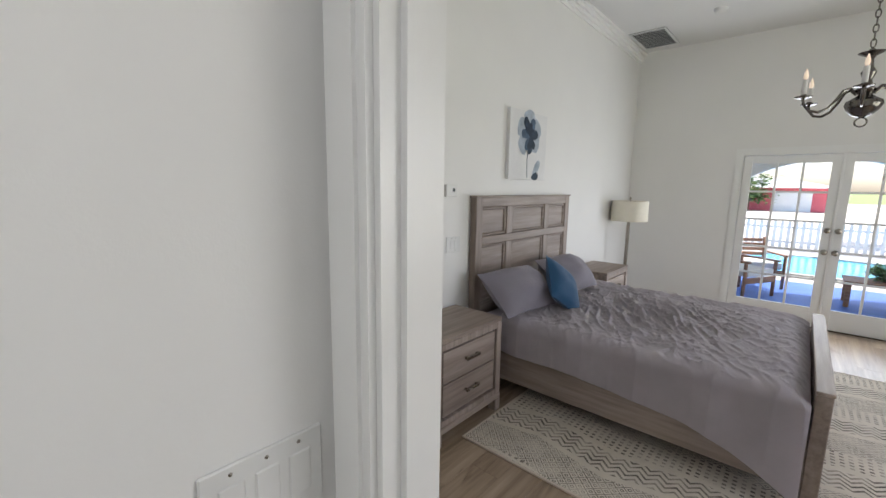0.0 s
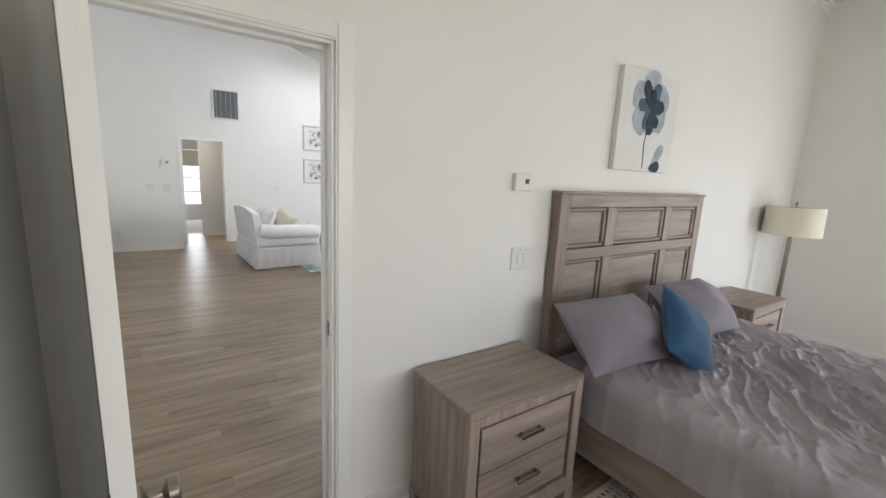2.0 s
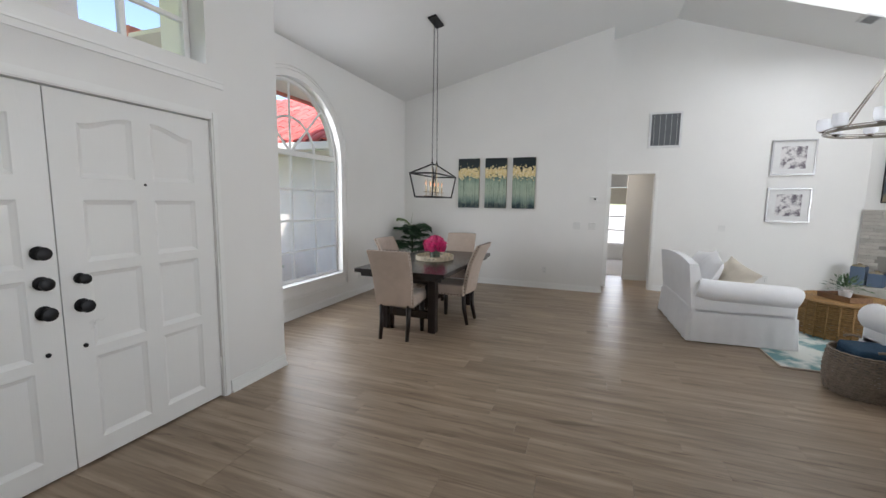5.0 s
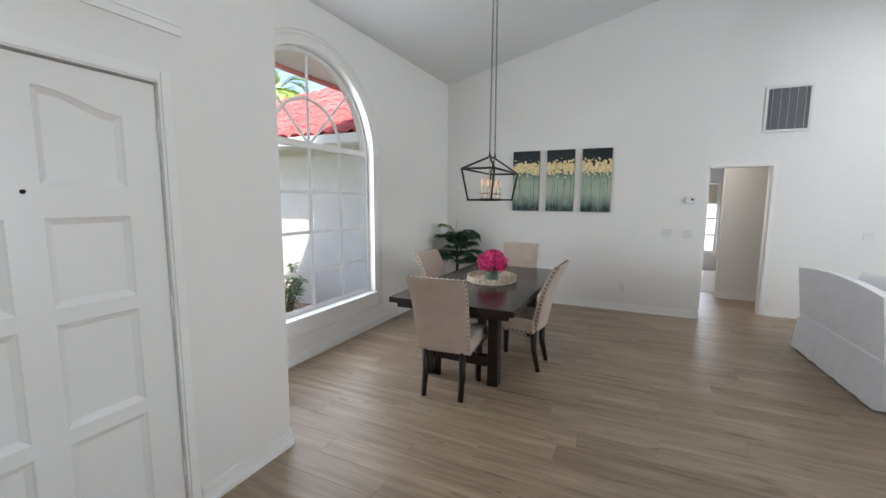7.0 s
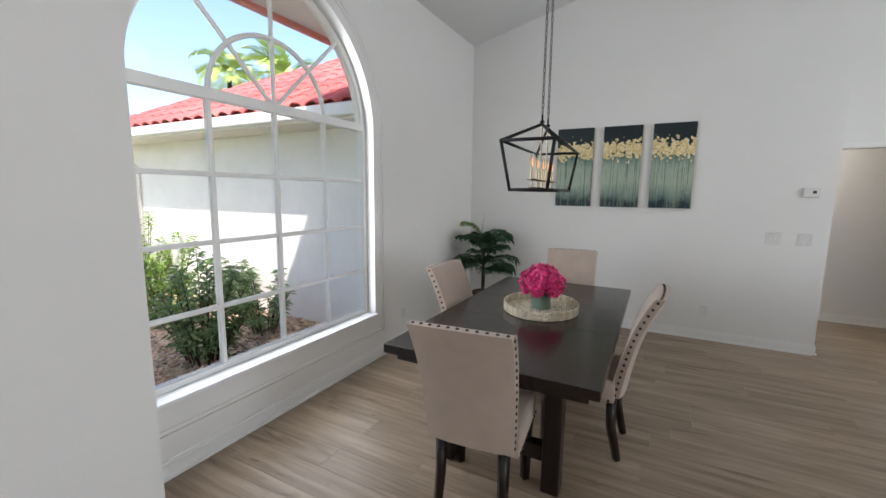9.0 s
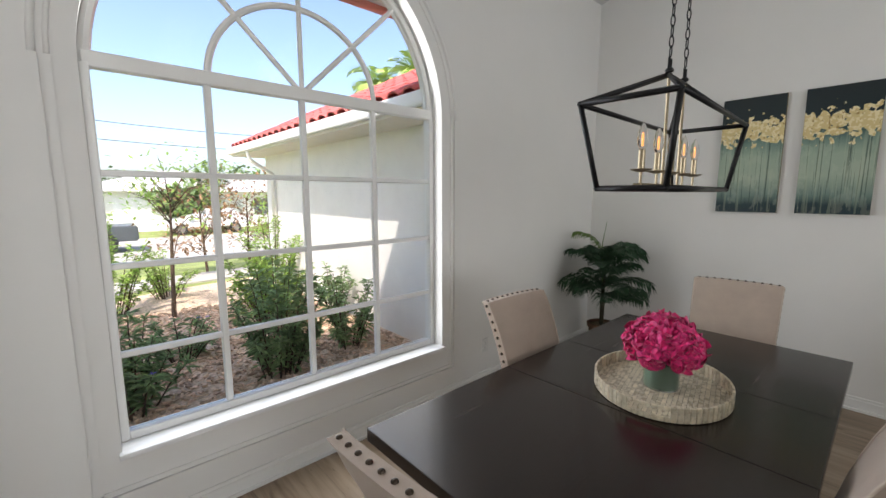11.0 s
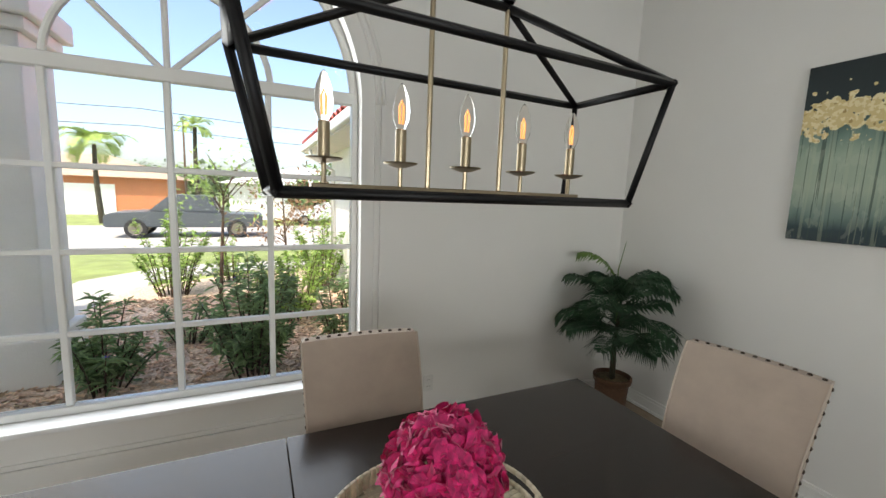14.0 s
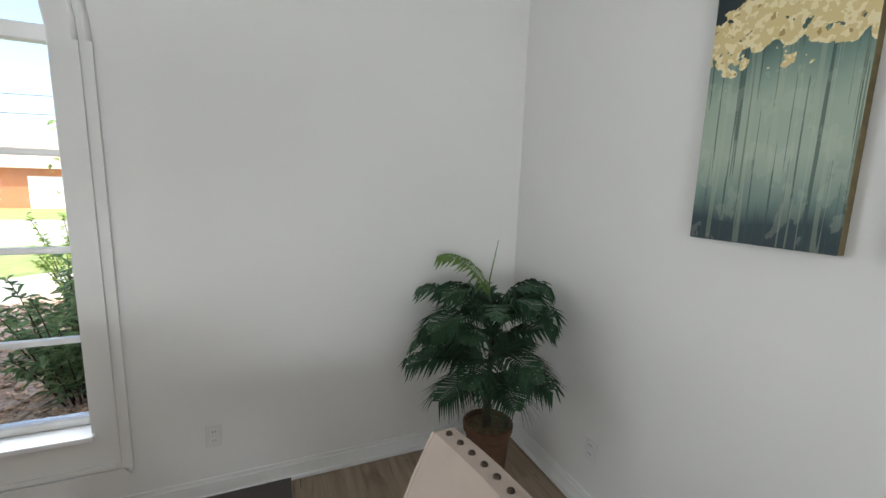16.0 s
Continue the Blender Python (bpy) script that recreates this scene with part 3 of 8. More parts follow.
for i in range(4):
    for j in range(4):
        pane("pane", xs[i] + 0.005, xs[i + 1] - 0.005, zs[j] + 0.005, zs[j + 1] - 0.005, YF, win)
for k in range(4):                                  # fan of four panes, inside and outside the inner arc
    for r0, r1 in ((0.0, 0.455), (0.47, 0.90)):
        bm = B()
        aa = [radians(45 * k + 1 + 43 * i / 8) for i in range(9)]
        outer = [(WCX + r1 * math.cos(a), HZ + r1 * 0.96 * math.sin(a)) for a in aa]
        inner = [(WCX + r0 * math.cos(a), HZ + r0 * 0.96 * math.sin(a)) for a in aa] if r0 else [(WCX, HZ)]
        ring = outer + inner[::-1]
        fv = [bm.verts.new((x, YF + 0.002, z)) for x, z in ring]
        gv = [bm.verts.new((x, YF - 0.002, z)) for x, z in ring]
        bm.faces.new(fv)
        bm.faces.new(gv[::-1])
        for i in range(len(ring)):
            j = (i + 1) % len(ring)
            bm.faces.new([fv[j], fv[i], gv[i], gv[j]])
        part("pane", bm, GLASS, win).visible_shadow = False
bm = B()
box(bm, WX0 - 0.012, WX1 + 0.012, YF + 0.03, YW + 0.03, WZ - 0.022, WZ + 0.003, 0.006, 2)
part("window_sill", bm, MARBLE, win, "white marble sill with grey veining")
bm = B()
for off, w, t in ((0.125, 0.014, 0.014), (0.085, 0.010, 0.010)):      # moulding band in the plaster round the opening
    r = WR + off
    pts = [(WCX + r * math.cos(math.pi * i / 40), YW, WS + r * math.sin(math.pi * i / 40)) for i in range(41)]
    tube(bm, pts, t, 6)
    zb = WZ - 0.10 - off * 0.8
    for sx in (-1, 1):
        prism(bm, WCX + sx * r - w, WCX + sx * r + w, zb, zb, WS, WS, YW, YW + t)
    prism(bm, WCX - r, WCX + r, zb - w, zb - w, zb + w, zb + w, YW, YW + t)
part("window_moulding", bm, WALL, win)

# transom over the front door
win2 = tagged(new("window_2"), "wide white transom window with a dividing bar above the front door", "window", kind="structure")
bm = B()
yt = YE - 0.17
for z in (TZ0, TZ1 - 0.045):
    box(bm, EX0 + 0.045, EX1 - 0.045, yt - 0.025, yt + 0.025, z + 0.001, z + 0.044, 0.005)
for x in (EX0 + 0.001, EX1 - 0.046):
    box(bm, x, x + 0.045, yt - 0.025, yt + 0.025, TZ0 + 0.001, TZ1 - 0.001, 0.005)
for x in ((EX0 + EX1) / 2 - 0.5, (EX0 + EX1) / 2, (EX0 + EX1) / 2 + 0.5):
    box(bm, x - 0.018, x + 0.018, yt - 0.02, yt + 0.02, TZ0 + 0.045, TZ1 - 0.045, 0.004)
box(bm, EX0 + 0.045, EX1 - 0.045, yt - 0.018, yt + 0.018, 2.72, 2.75, 0.004)
part("window_frame", bm, TRIM, win2)
pane("pane", EX0 + 0.046, EX1 - 0.046, TZ0 + 0.045, TZ1 - 0.045, yt - 0.01, win2)


def panel_slab(bm, w, h, t, cols, rows, arch=0.0, inset=0.016, raised=True):
    """A panelled door leaf, x 0 to w, y -t/2 to t/2: rails and stiles proud of bevelled panels. arch: rise of the top panels to the middle."""
    xs = [0.0] + [v for c in cols for v in c] + [w]
    zs = [0.0] + [v for r in rows for v in r] + [h]
    for i in range(0, len(xs), 2):
        box(bm, xs[i], xs[i + 1], -t / 2, t / 2, 0, h)
    for c0, c1 in cols:
        for j in range(0, len(zs) - 2, 2):
            box(bm, c0, c1, -t / 2, t / 2, zs[j], zs[j + 1])
        n = 10
        for k in range(n):
            def top(u):
                s = (c0 + (c1 - c0) * u) / w
                s = min(s, 1 - s) * 2
                return rows[-1][1] - arch + arch * (0.5 - 0.5 * math.cos(math.pi * min(1, max(0, (s - 0.30) / 0.55))))
            u0, u1 = k / n, (k + 1) / n
            prism(bm, c0 + (c1 - c0) * u0, c0 + (c1 - c0) * u1, top(u0), top(u1), h, h, -t / 2, t / 2)
        for r0, r1 in rows:
            if not raised:                              # a flat sunk field inside a sloping mould
                last = (r0, r1) == rows[-1]
                d = 0.026
                for sd in (-1, 1):
                    rings = []
                    for e, y in ((0.0, sd * t / 2), (d * 0.25, sd * (t / 2 - 0.006)), (d, sd * (t / 2 - inset))):
                        pts = [(c0 + e, r0 + e), (c1 - e, r0 + e)]
                        for k in range(n, -1, -1):
                            u = k / n
                            pts.append((c0 + e + (c1 - c0 - 2 * e) * u, (top(u) if last else r1) - e))
                        rings.append([bm.verts.new((x, y, z)) for x, z in pts])
                    for p, q in zip(rings, rings[1:]):
                        for k in range(len(p)):
                            j = (k + 1) % len(p)
                            bm.faces.new([p[k], p[j], q[j], q[k]])
                    bm.faces.new(rings[-1])
                continue
            box(bm, c0, c1, -t / 2 + inset, t / 2 - inset, r0, r1)
            hi = r1 - (arch if (r0, r1) == rows[-1] else 0)
            tmp = B()
            box(tmp, c0 + 0.012, c1 - 0.012, -t / 2 + 0.002, t / 2 - 0.002, r0 + 0.012, hi - 0.012)
            bmesh.ops.bevel(tmp, geom=[e for e in tmp.edges if abs((e.verts[0].co - e.verts[1].co).y) < 1e-4], offset=0.022, segments=1, affect="EDGES")
            join(bm, tmp)


def round_knob(name, p, out, material, parent, r=0.03, label=""):
    """A turned door knob on a rose at p, pointing along out."""
    bm = B()
    q = Vector(out).to_track_quat("Z", "Y").to_matrix().to_4x4()
    m = Matrix.Translation(p) @ q
    lathe(bm, [(0, 0), (r * 1.05, 0), (r * 1.05, 0.006), (r * 0.8, 0.011), (r * 0.4, 0.014), (r * 0.36, 0.035), (r * 0.8, 0.042), (r, 0.052), (r * 0.92, 0.062), (r * 0.5, 0.068), (0, 0.069)], 20, m=m)
    return part(name, bm, material, parent, label, True)


# front double door
front = tagged(new("door_1"), "white panelled double front door with black hardware, closed", "door", kind="structure")
COLS, ROWS_ = [(0.135, 0.415), (0.52, 0.80)], [(0.115, 0.60), (0.66, 1.08), (1.14, 1.48), (1.60, 1.95)]
SW = (EX1 - EX0) / 2 - 0.006
for k, x0 in enumerate((EX0 + 0.003, EX0 + SW + 0.009)):
    bm = B()
    panel_slab(bm, SW, 2.045, 0.045, COLS, ROWS_, 0.06, 0.018, False)
    leaf = part("door_leaf", bm, DOORP, front, at=Matrix.Translation((x0, YE - 0.035, 0.012)))
    near = SW - 0.085 if k == 0 else 0.075
    for z, r in (((1.07, 0.028), (0.92, 0.036)) if k == 0 else ((1.225, 0.034), (1.07, 0.034), (0.915, 0.036))):
        round_knob("door_knob", (near, 0.0225, z - 0.012), (0, 1, 0), BLACKMETAL, leaf, r, "matte black knob")
    for z in (0.68,):
        bm = B()
        lathe(bm, [(0, 0), (0.012, 0), (0.012, 0.006), (0, 0.007)], 12, m=Matrix.Translation((near, 0.0225, z)) @ pose(0, 0, 0, -90))
        part("bolt_cap", bm, BLACKMETAL, leaf)
    if k == 0:
        bm = B()
        lathe(bm, [(0, 0), (0.008, 0), (0.008, 0.004), (0, 0.005)], 12, m=Matrix.Translation((SW - 0.467, 0.0225, 1.575)) @ pose(0, 0, 0, -90))
        part("peephole", bm, BLACKMETAL, leaf)
        for z in (0.25, 1.05, 1.85):
            bm = B()
            tube(bm, [(-0.002, 0.026, z - 0.05), (-0.002, 0.026, z + 0.05)], 0.006, 8)
            part("hinge", bm, TRIM, leaf)
bm = B()
box(bm, EX0, EX1, YE - 0.21, YE - 0.06, 0.0, 0.012)
part("threshold", bm, PEWTER, front)

# patio doors
patio = tagged(new("door_2"), "white glazed double patio door with gridded panes, closed", "door", kind="structure")
for x0, x1, kx in ((FX0 + 0.004, 0.946, 0.905), (0.956, FX1 - 0.004, 0.997)):
    bm = B()
    g0, g1, z0, z1, yd = x0 + 0.085, x1 - 0.085, 0.245, 1.945, YN + 0.03
    box(bm, x0, g0, yd - 0.022, yd + 0.022, 0.012, 2.035, 0.003)
    box(bm, g1, x1, yd - 0.022, yd + 0.022, 0.012, 2.035, 0.003)
    box(bm, g0, g1, yd - 0.022, yd + 0.022, 0.012, z0, 0.003)
    box(bm, g0, g1, yd - 0.022, yd + 0.022, z1, 2.035, 0.003)
    for i in (1, 2):
        x = g0 + (g1 - g0) * i / 3
        box(bm, x - 0.012, x + 0.012, yd - 0.014, yd + 0.014, z0, z1, 0.004)
    for j in range(1, 5):
        z = z0 + (z1 - z0) * j / 5
        box(bm, g0, g1, yd - 0.013, yd + 0.013, z - 0.012, z + 0.012, 0.004)
    leaf = part("door_leaf", bm, TRIM, patio)
    for i in range(3):
        for j in range(5):
            w, h = (g1 - g0) / 3, (z1 - z0) / 5
            pane("pane", g0 + w * i + 0.004, g0 + w * (i + 1) - 0.004, z0 + h * j + 0.004, z0 + h * (j + 1) - 0.004, yd, leaf)
    for z in (1.17, 0.92):
        round_knob("door_knob", (kx, yd - 0.022, z), (0, -1, 0), NICKEL, leaf, 0.03, "brushed nickel knob")
bm = B()
box(bm, 0.938, 0.964, YN - 0.012, YN + 0.008, 0.014, 2.04, 0.004)
part("astragal", bm, TRIM, patio)
bm = B()
box(bm, FX0, FX1, YN + 0.0, YN + 0.15, 0.0, 0.012)
part("threshold", bm, PEWTER, patio)

# bedroom door, standing open
leafdoor = tagged(new("door_3"), "white six-panel bedroom door standing wide open", "door", kind="structure")
hx, hy = XB + 0.004, DY0 + 0.028
ang = math.degrees(math.atan2(0.924 - hy, -0.60 - hx))
leafdoor.matrix_basis = pose(hx, hy, 0.01, 0, 0, ang)
LW = 0.715
bm = B()
panel_slab(bm, LW, 2.02, 0.036, [(0.105, 0.305), (0.41, 0.61)], [(0.22, 0.935), (1.085, 1.655), (1.765, 1.925)], 0.0, 0.009)
leaf = part("door_leaf", bm, DOORP, leafdoor)
for s in (1, -1):
    bm = B()
    m = Matrix.Translation((LW - 0.065, s * 0.018, 0.93)) @ pose(0, 0, 0, -90 * s)
    lathe(bm, [(0, 0), (0.032, 0), (0.033, 0.006), (0.022, 0.012), (0.011, 0.016), (0.010, 0.040), (0.018, 0.044), (0.0285, 0.050), (0.0285, 0.066), (0.025, 0.070), (0, 0.070)], 24, m=m)
    part("door_knob", bm, NICKEL, leaf, "brushed nickel drum knob", True)
bm = B()
box(bm, LW, LW + 0.0015, -0.012, 0.012, 0.90, 0.957)
tube(bm, [(LW, 0, 0.93), (LW + 0.009, 0, 0.93)], 0.008, 10)
part("latch_plate", bm, NICKEL, leaf)
for z in (0.2, 1.02, 1.82):
    bm = B()
    tube(bm, [(-0.004, 0.022, z - 0.045), (-0.004, 0.022, z + 0.045)], 0.006, 8)
    box(bm, -0.003, 0.001, -0.016, 0.02, z - 0.045, z + 0.045)
    part("hinge", bm, NICKEL, leaf)
bm = B()
box(bm, XG + 0.055, XG + 0.085, DY1 - 0.0135, DY1 - 0.010, 0.915, 0.975)
tagged(part("strike_plate", bm, NICKEL), "small brushed nickel strike plate on the door jamb", "strike plate", kind="structure")

# skylights: opaque panes atop their shafts glow in place of the sky and stop the sun
SKYGLOW = glow("skylight_glow", (0.95, 0.98, 1.0), 0.62)
for n, (KX0, KX1) in enumerate(SKYLIGHTS):
    bm = B()
    prism(bm, KY0 - 0.03, KY1 + 0.03, zc(KY0) + 0.26, zc(KY1) + 0.26, zc(KY0) + 0.28, zc(KY1) + 0.28, KX0 - 0.03, KX1 + 0.03, "x")
    for d0, d1, u0, u1 in ((KX0 - 0.03, KX0, KY0, KY1), (KX1, KX1 + 0.03, KY0, KY1), (KX0 - 0.03, KX1 + 0.03, KY0 - 0.03, KY0), (KX0 - 0.03, KX1 + 0.03, KY1, KY1 + 0.03)):
        prism(bm, u0, u1, zc(u0) + 0.19, zc(u1) + 0.19, zc(u0) + 0.26, zc(u1) + 0.26, d0, d1, "x")
    sl = tagged(new("window_3" if n == 0 else "window_6"), "long white skylight set into the sloped ceiling, its pane glowing as sky", "skylight", kind="structure")
    part("skylight_pane", bm, SKYGLOW, sl)

# arched window beside the fireplace
aw = tagged(new("window_5"), "arched white window beside the stone fireplace", "window", kind="structure")
aw.matrix_basis = FM
bm = B()
GC = GS0 + GR
tube(bm, [(GS0 + 0.02, 0.08, GZ0 + 0.02), (GS0 + 0.02, 0.08, GZ1)] + [(GC - (GR - 0.02) * math.cos(math.pi * i / 24), 0.08, GZ1 + (GR - 0.02) * math.sin(math.pi * i / 24)) for i in range(25)] + [(GS1 - 0.02, 0.08, GZ0 + 0.02)], 0.026, 8, True)
box(bm, GS0 + 0.03, GS1 - 0.03, 0.06, 0.10, GZ1 - 0.03, GZ1 + 0.03, 0.004)
for k in (1, 2):
    box(bm, GS0 + 2 * GR * k / 3 - 0.012, GS0 + 2 * GR * k / 3 + 0.012, 0.068, 0.092, GZ0 + 0.03, GZ1, 0.003)
for z in (0.78, 1.21, 1.64):
    box(bm, GS0 + 0.03, GS1 - 0.03, 0.07, 0.09, z - 0.011, z + 0.011, 0.003)
part("window_frame", bm, TRIM, aw, smooth=True)

# hall window, with blinds partly lowered
hw = tagged(new("window_4"), "narrow gridded window in the far room with a lowered shade", "window", kind="structure")
bm = B()
for y in (1.42, 2.075):
    box(bm, -13.3, -13.24, y, y + 0.045, 0.42, 1.95)
for z in (0.42, 0.79, 1.16, 1.53, 1.905):
    box(bm, -13.29, -13.25, 1.465, 2.075, z, z + 0.03)
part("window_frame", bm, TRIM, hw)
bm = B()
box(bm, -13.235, -13.225, 1.47, 2.07, 1.50, 1.93)
part("shade", bm, SHADE, hw, "cream roller shade")

# ---- dining area ----
def chair_master():
    """An upholstered dining chair facing +y: raked back, seat, nailhead trim, four dark legs."""
    c = thing("dining_chair", "oat linen upholstered dining chair with nailhead trim and dark legs", "chair", group="chairs round the dining table")
    bm = B()                                             # back: a padded slab that leans and curls backwards
    n, k = 12, 8
    grid = {}
    for s in (0, 1):
        for i in range(n + 1):
            v = i / n
            z = 0.40 + 0.60 * v
            yc = 0.02 - 0.10 * v - 0.09 * v ** 3
            hw = 0.205 + 0.022 * v
            for j in range(k + 1):
                u = 2 * j / k - 1
                edge = (1 - u ** 6) * (1 - max(0, (v - 0.9) * 10) ** 4 * 0.9)
                y = yc + (0.024 + 0.014 * edge) * (1 if s else -1) + 0.012 * (u * u)
                grid[s, i, j] = bm.verts.new((u * hw * (1 - 0.012 * max(0, v - 0.93) / 0.07), y, z + 0.004 * (1 - u ** 2) * (v > 0.97)))
    for s in (0, 1):
        for i in range(n):
            for j in range(k):
                bm.faces.new([grid[s, i, j], grid[s, i, j + 1], grid[s, i + 1, j + 1], grid[s, i + 1, j]])
    for i in range(n):
        for j in (0, k):
            bm.faces.new([grid[0, i, j], grid[1, i, j], grid[1, i + 1, j], grid[0, i + 1, j]])
    for j in range(k):
        for i in (0, n):
            bm.faces.new([grid[0, i, j], grid[0, i, j + 1], grid[1, i, j + 1], grid[1, i, j]])
    part("backrest", bm, LINEN, c, smooth=True)
    bm = B()
    box(bm, -0.225, 0.225, 0.03, 0.465, 0.37, 0.45, 0.012, 2)
    cush = B()
    box(cush, -0.225, 0.225, 0.03, 0.465, 0.42, 0.50, 0.028, 3)
    join(bm, cush)
    part("seat", bm, LINEN, c, smooth=True)
    for u in (-1, 1):                                    # welt along the back's edge
        bm = B()
        pts = []
        for i in range(9):
            v = i / 8
            pts.append((u * (0.2065 + 0.022 * v), 0.032 - 0.10 * v - 0.09 * v ** 3 + 0.024, 0.41 + 0.59 * v))
        tube(bm, pts, 0.004, 6)
        part("welt", bm, LINENLIGHT, c, smooth=True)
    head = B()
    lathe(head, [(0.0085, 0), (0.0075, 0.004), (0.004, 0.0065), (0, 0.007)], 8)
    me = bpy.data.meshes.new("nailhead")
    head.to_mesh(me)
    head.free()
    me.materials.append(NAIL)

    def nail(p, out):
        ob = new("nailhead", me)
        ob.parent = c
        ob.matrix_basis = Matrix.Translation(p) @ Vector(out).to_track_quat("Z", "Y").to_matrix().to_4x4()
    for i in range(16):
        v = (i + 0.5) / 16
        yc = 0.02 - 0.10 * v - 0.09 * v ** 3 + 0.012
        for u in (-1, 1):
            nail((u * (0.205 + 0.022 * v), yc, 0.40 + 0.60 * v), (u, 0, 0))
    for i in range(11):
        u = -1 + 2 * (i + 0.5) / 11
        nail((u * 0.225, -0.17 + 0.012 * u * u, 1.0 + 0.004 * (1 - u * u)), (0, 0, 1))
    for i in range(10):
        for u in (-1, 1):
            nail((u * 0.225, 0.06 + 0.042 * i, 0.385), (u, 0, 0))
            nail((-0.205 + 0.0455 * i, 0.465, 0.385), (0, 1, 0)) if u > 0 else None
    for x in (-0.155, 0.155):
        bm = B()                                         # back leg, swept backwards
        tube(bm, [(x * 1.0, 0.05, 0.40), (x, 0.045, 0.2), (x, 0.0, 0.0)], [0.030, 0.027, 0.022], 4)
        part("leg", bm, DARKLEG, c)
        bm = B()
        tube(bm, [(x * 1.2, 0.42, 0.40), (x * 1.2, 0.42, 0.0)], [0.034, 0.025], 4)
        part("leg", bm, DARKLEG, c)
    return c


chair = chair_master()
chair.matrix_basis = pose(-5.195, -0.880, 0, 0, 0, 95)
copy_thing(chair, pose(-6.19, -0.295, 0, 0, 0, 178))
copy_thing(chair, pose(-6.35, -1.47, 0, 0, 0, -2))
copy_thing(chair, pose(-7.521, -0.884, 0, 0, 0, -83))

# table
TX0, TX1, TY0, TY1, TZ = -7.33, -5.30, -1.43, -0.345, 0.745
table = thing("dining_table", "dark espresso rectangular wooden dining table on stout legs", "table", pose((TX0 + TX1) / 2, (TY0 + TY1) / 2, 0))
lx, ly = (TX1 - TX0) / 2, (TY1 - TY0) / 2
seams = [-lx, -6.575 - (TX0 + TX1) / 2, -6.06 - (TX0 + TX1) / 2, lx]
for a, b in zip(seams, seams[1:]):
    bm = B()
    box(bm, a + 0.0008, b - 0.0008, -ly, ly, TZ - 0.048, TZ, 0.003, 2)
    part("tabletop", bm, DARKWOOD, table)
bm = B()
for s in (-1, 1):
    box(bm, s * lx - 0.05 - 0.02 * s, s * lx + 0.05 - 0.1 * s, -ly + 0.05, ly - 0.05, TZ - 0.095, TZ - 0.0485, 0.004)
    box(bm, -lx + 0.17, lx - 0.17, s * (ly - 0.17) - 0.015, s * (ly - 0.17) + 0.015, TZ - 0.125, TZ - 0.0485, 0.003)
part("apron", bm, DARKWOOD, table)
for sx in (-1, 1):
    for sy in (-1, 1):
        bm = B()
        x, y = sx * (lx - 0.31), sy * (ly - 0.24)
        box(bm, x - 0.05, x + 0.05, y - 0.045, y + 0.045, 0, TZ - 0.049, 0.006)
        part("leg", bm, DARKLEG, table)
    bm = B()
    x = sx * (lx - 0.31)
    box(bm, x - 0.03, x + 0.03, -ly + 0.285, ly - 0.285, 0.16, 0.25, 0.004)
    part("cross_rail", bm, DARKWOOD, table)
    bm = B()
    box(bm, x - 0.03, x + 0.03, -ly + 0.285, ly - 0.285, TZ - 0.18, TZ - 0.1, 0.004)
    part("cross_rail", bm, DARKWOOD, table)
bm = B()
box(bm, -lx + 0.34, lx - 0.34, -0.035, 0.035, 0.17, 0.24, 0.004)
part("stretcher", bm, DARKWOOD, table)

# tray
SHELL = mat("bone_inlay", lin("cfc4ac"), 0.28, var=0.25, scale=30, bump=0.1, bscale=80, per_piece=0.16)
SHELLGROUND = mat("bone_inlay_joint", lin("938a76"), 0.6, bump=0)
tray = thing("serving_tray", "oval ribbed bone-inlay serving tray with cut-out handles on the table", "tray", pose(-6.36, -0.865, TZ, 0, 0, 12))
bm = B()
lathe(bm, [(0, 0.002), (0.985, 0.002), (0.985, 0.009), (0, 0.009)], 48, sx=0.285, sy=0.25)
part("tray_base", bm, SHELLGROUND, tray)
for i in range(-14, 15):
    y = i * 0.0166
    half = 0.277 * math.sqrt(max(0, 1 - (y / 0.243) ** 2))
    cuts = [-half] + [c for c in (-0.15 + (i % 3) * 0.09, 0.09 + (i % 3) * 0.05) if abs(c) < half - 0.03] + [half]
    for a, b in zip(cuts, cuts[1:]):
        bm = B()
        box(bm, a + 0.0006, b - 0.0006, y - 0.0074, y + 0.0074, 0.009, 0.0107)
        part("inlay", bm, SHELL, tray)
bm = B()
NR = 76
for i in range(NR):
    a = 2 * math.pi * i / NR
    hx_, hy_ = 0.283 * math.cos(a), 0.248 * math.sin(a)
    hole = abs(math.sin(a)) < 0.30
    n2 = math.atan2(0.283 * math.sin(a), 0.248 * math.cos(a))
    for z0, z1 in (((0.0025, 0.022), (0.045, 0.06)) if hole else ((0.0025, 0.06),)):
        box(bm, -0.005, 0.005, -0.0098, 0.0098, z0, z1, 0.002, 1, Matrix.Translation((hx_, hy_, 0)) @ pose(0, 0, 0, 0, 0, math.degrees(n2)))
part("rim", bm, SHELL, tray, "pale ribbed rim with slot handles")

# vase with peonies
PETAL = mat("magenta_petal", lin("d81f72"), 0.6, var=0.5, scale=40, bump=0.1, bscale=60, per_piece=0.22, sheen=0.3)
vase = thing("flower_vase", "round glass vase of magenta silk peonies standing on the tray", "flowers", pose(-6.365, -0.865, TZ + 0.0108))
bm = B()
lathe(bm, [(0, 0), (0.066, 0), (0.068, 0.004), (0.068, 0.118), (0.065, 0.118), (0.064, 0.006), (0, 0.006)], 32)
part("vase", bm, glass("vase_glass", (0.86, 0.95, 0.92), 0.02), vase, "clear greenish glass vase", True).visible_shadow = False
bm = B()
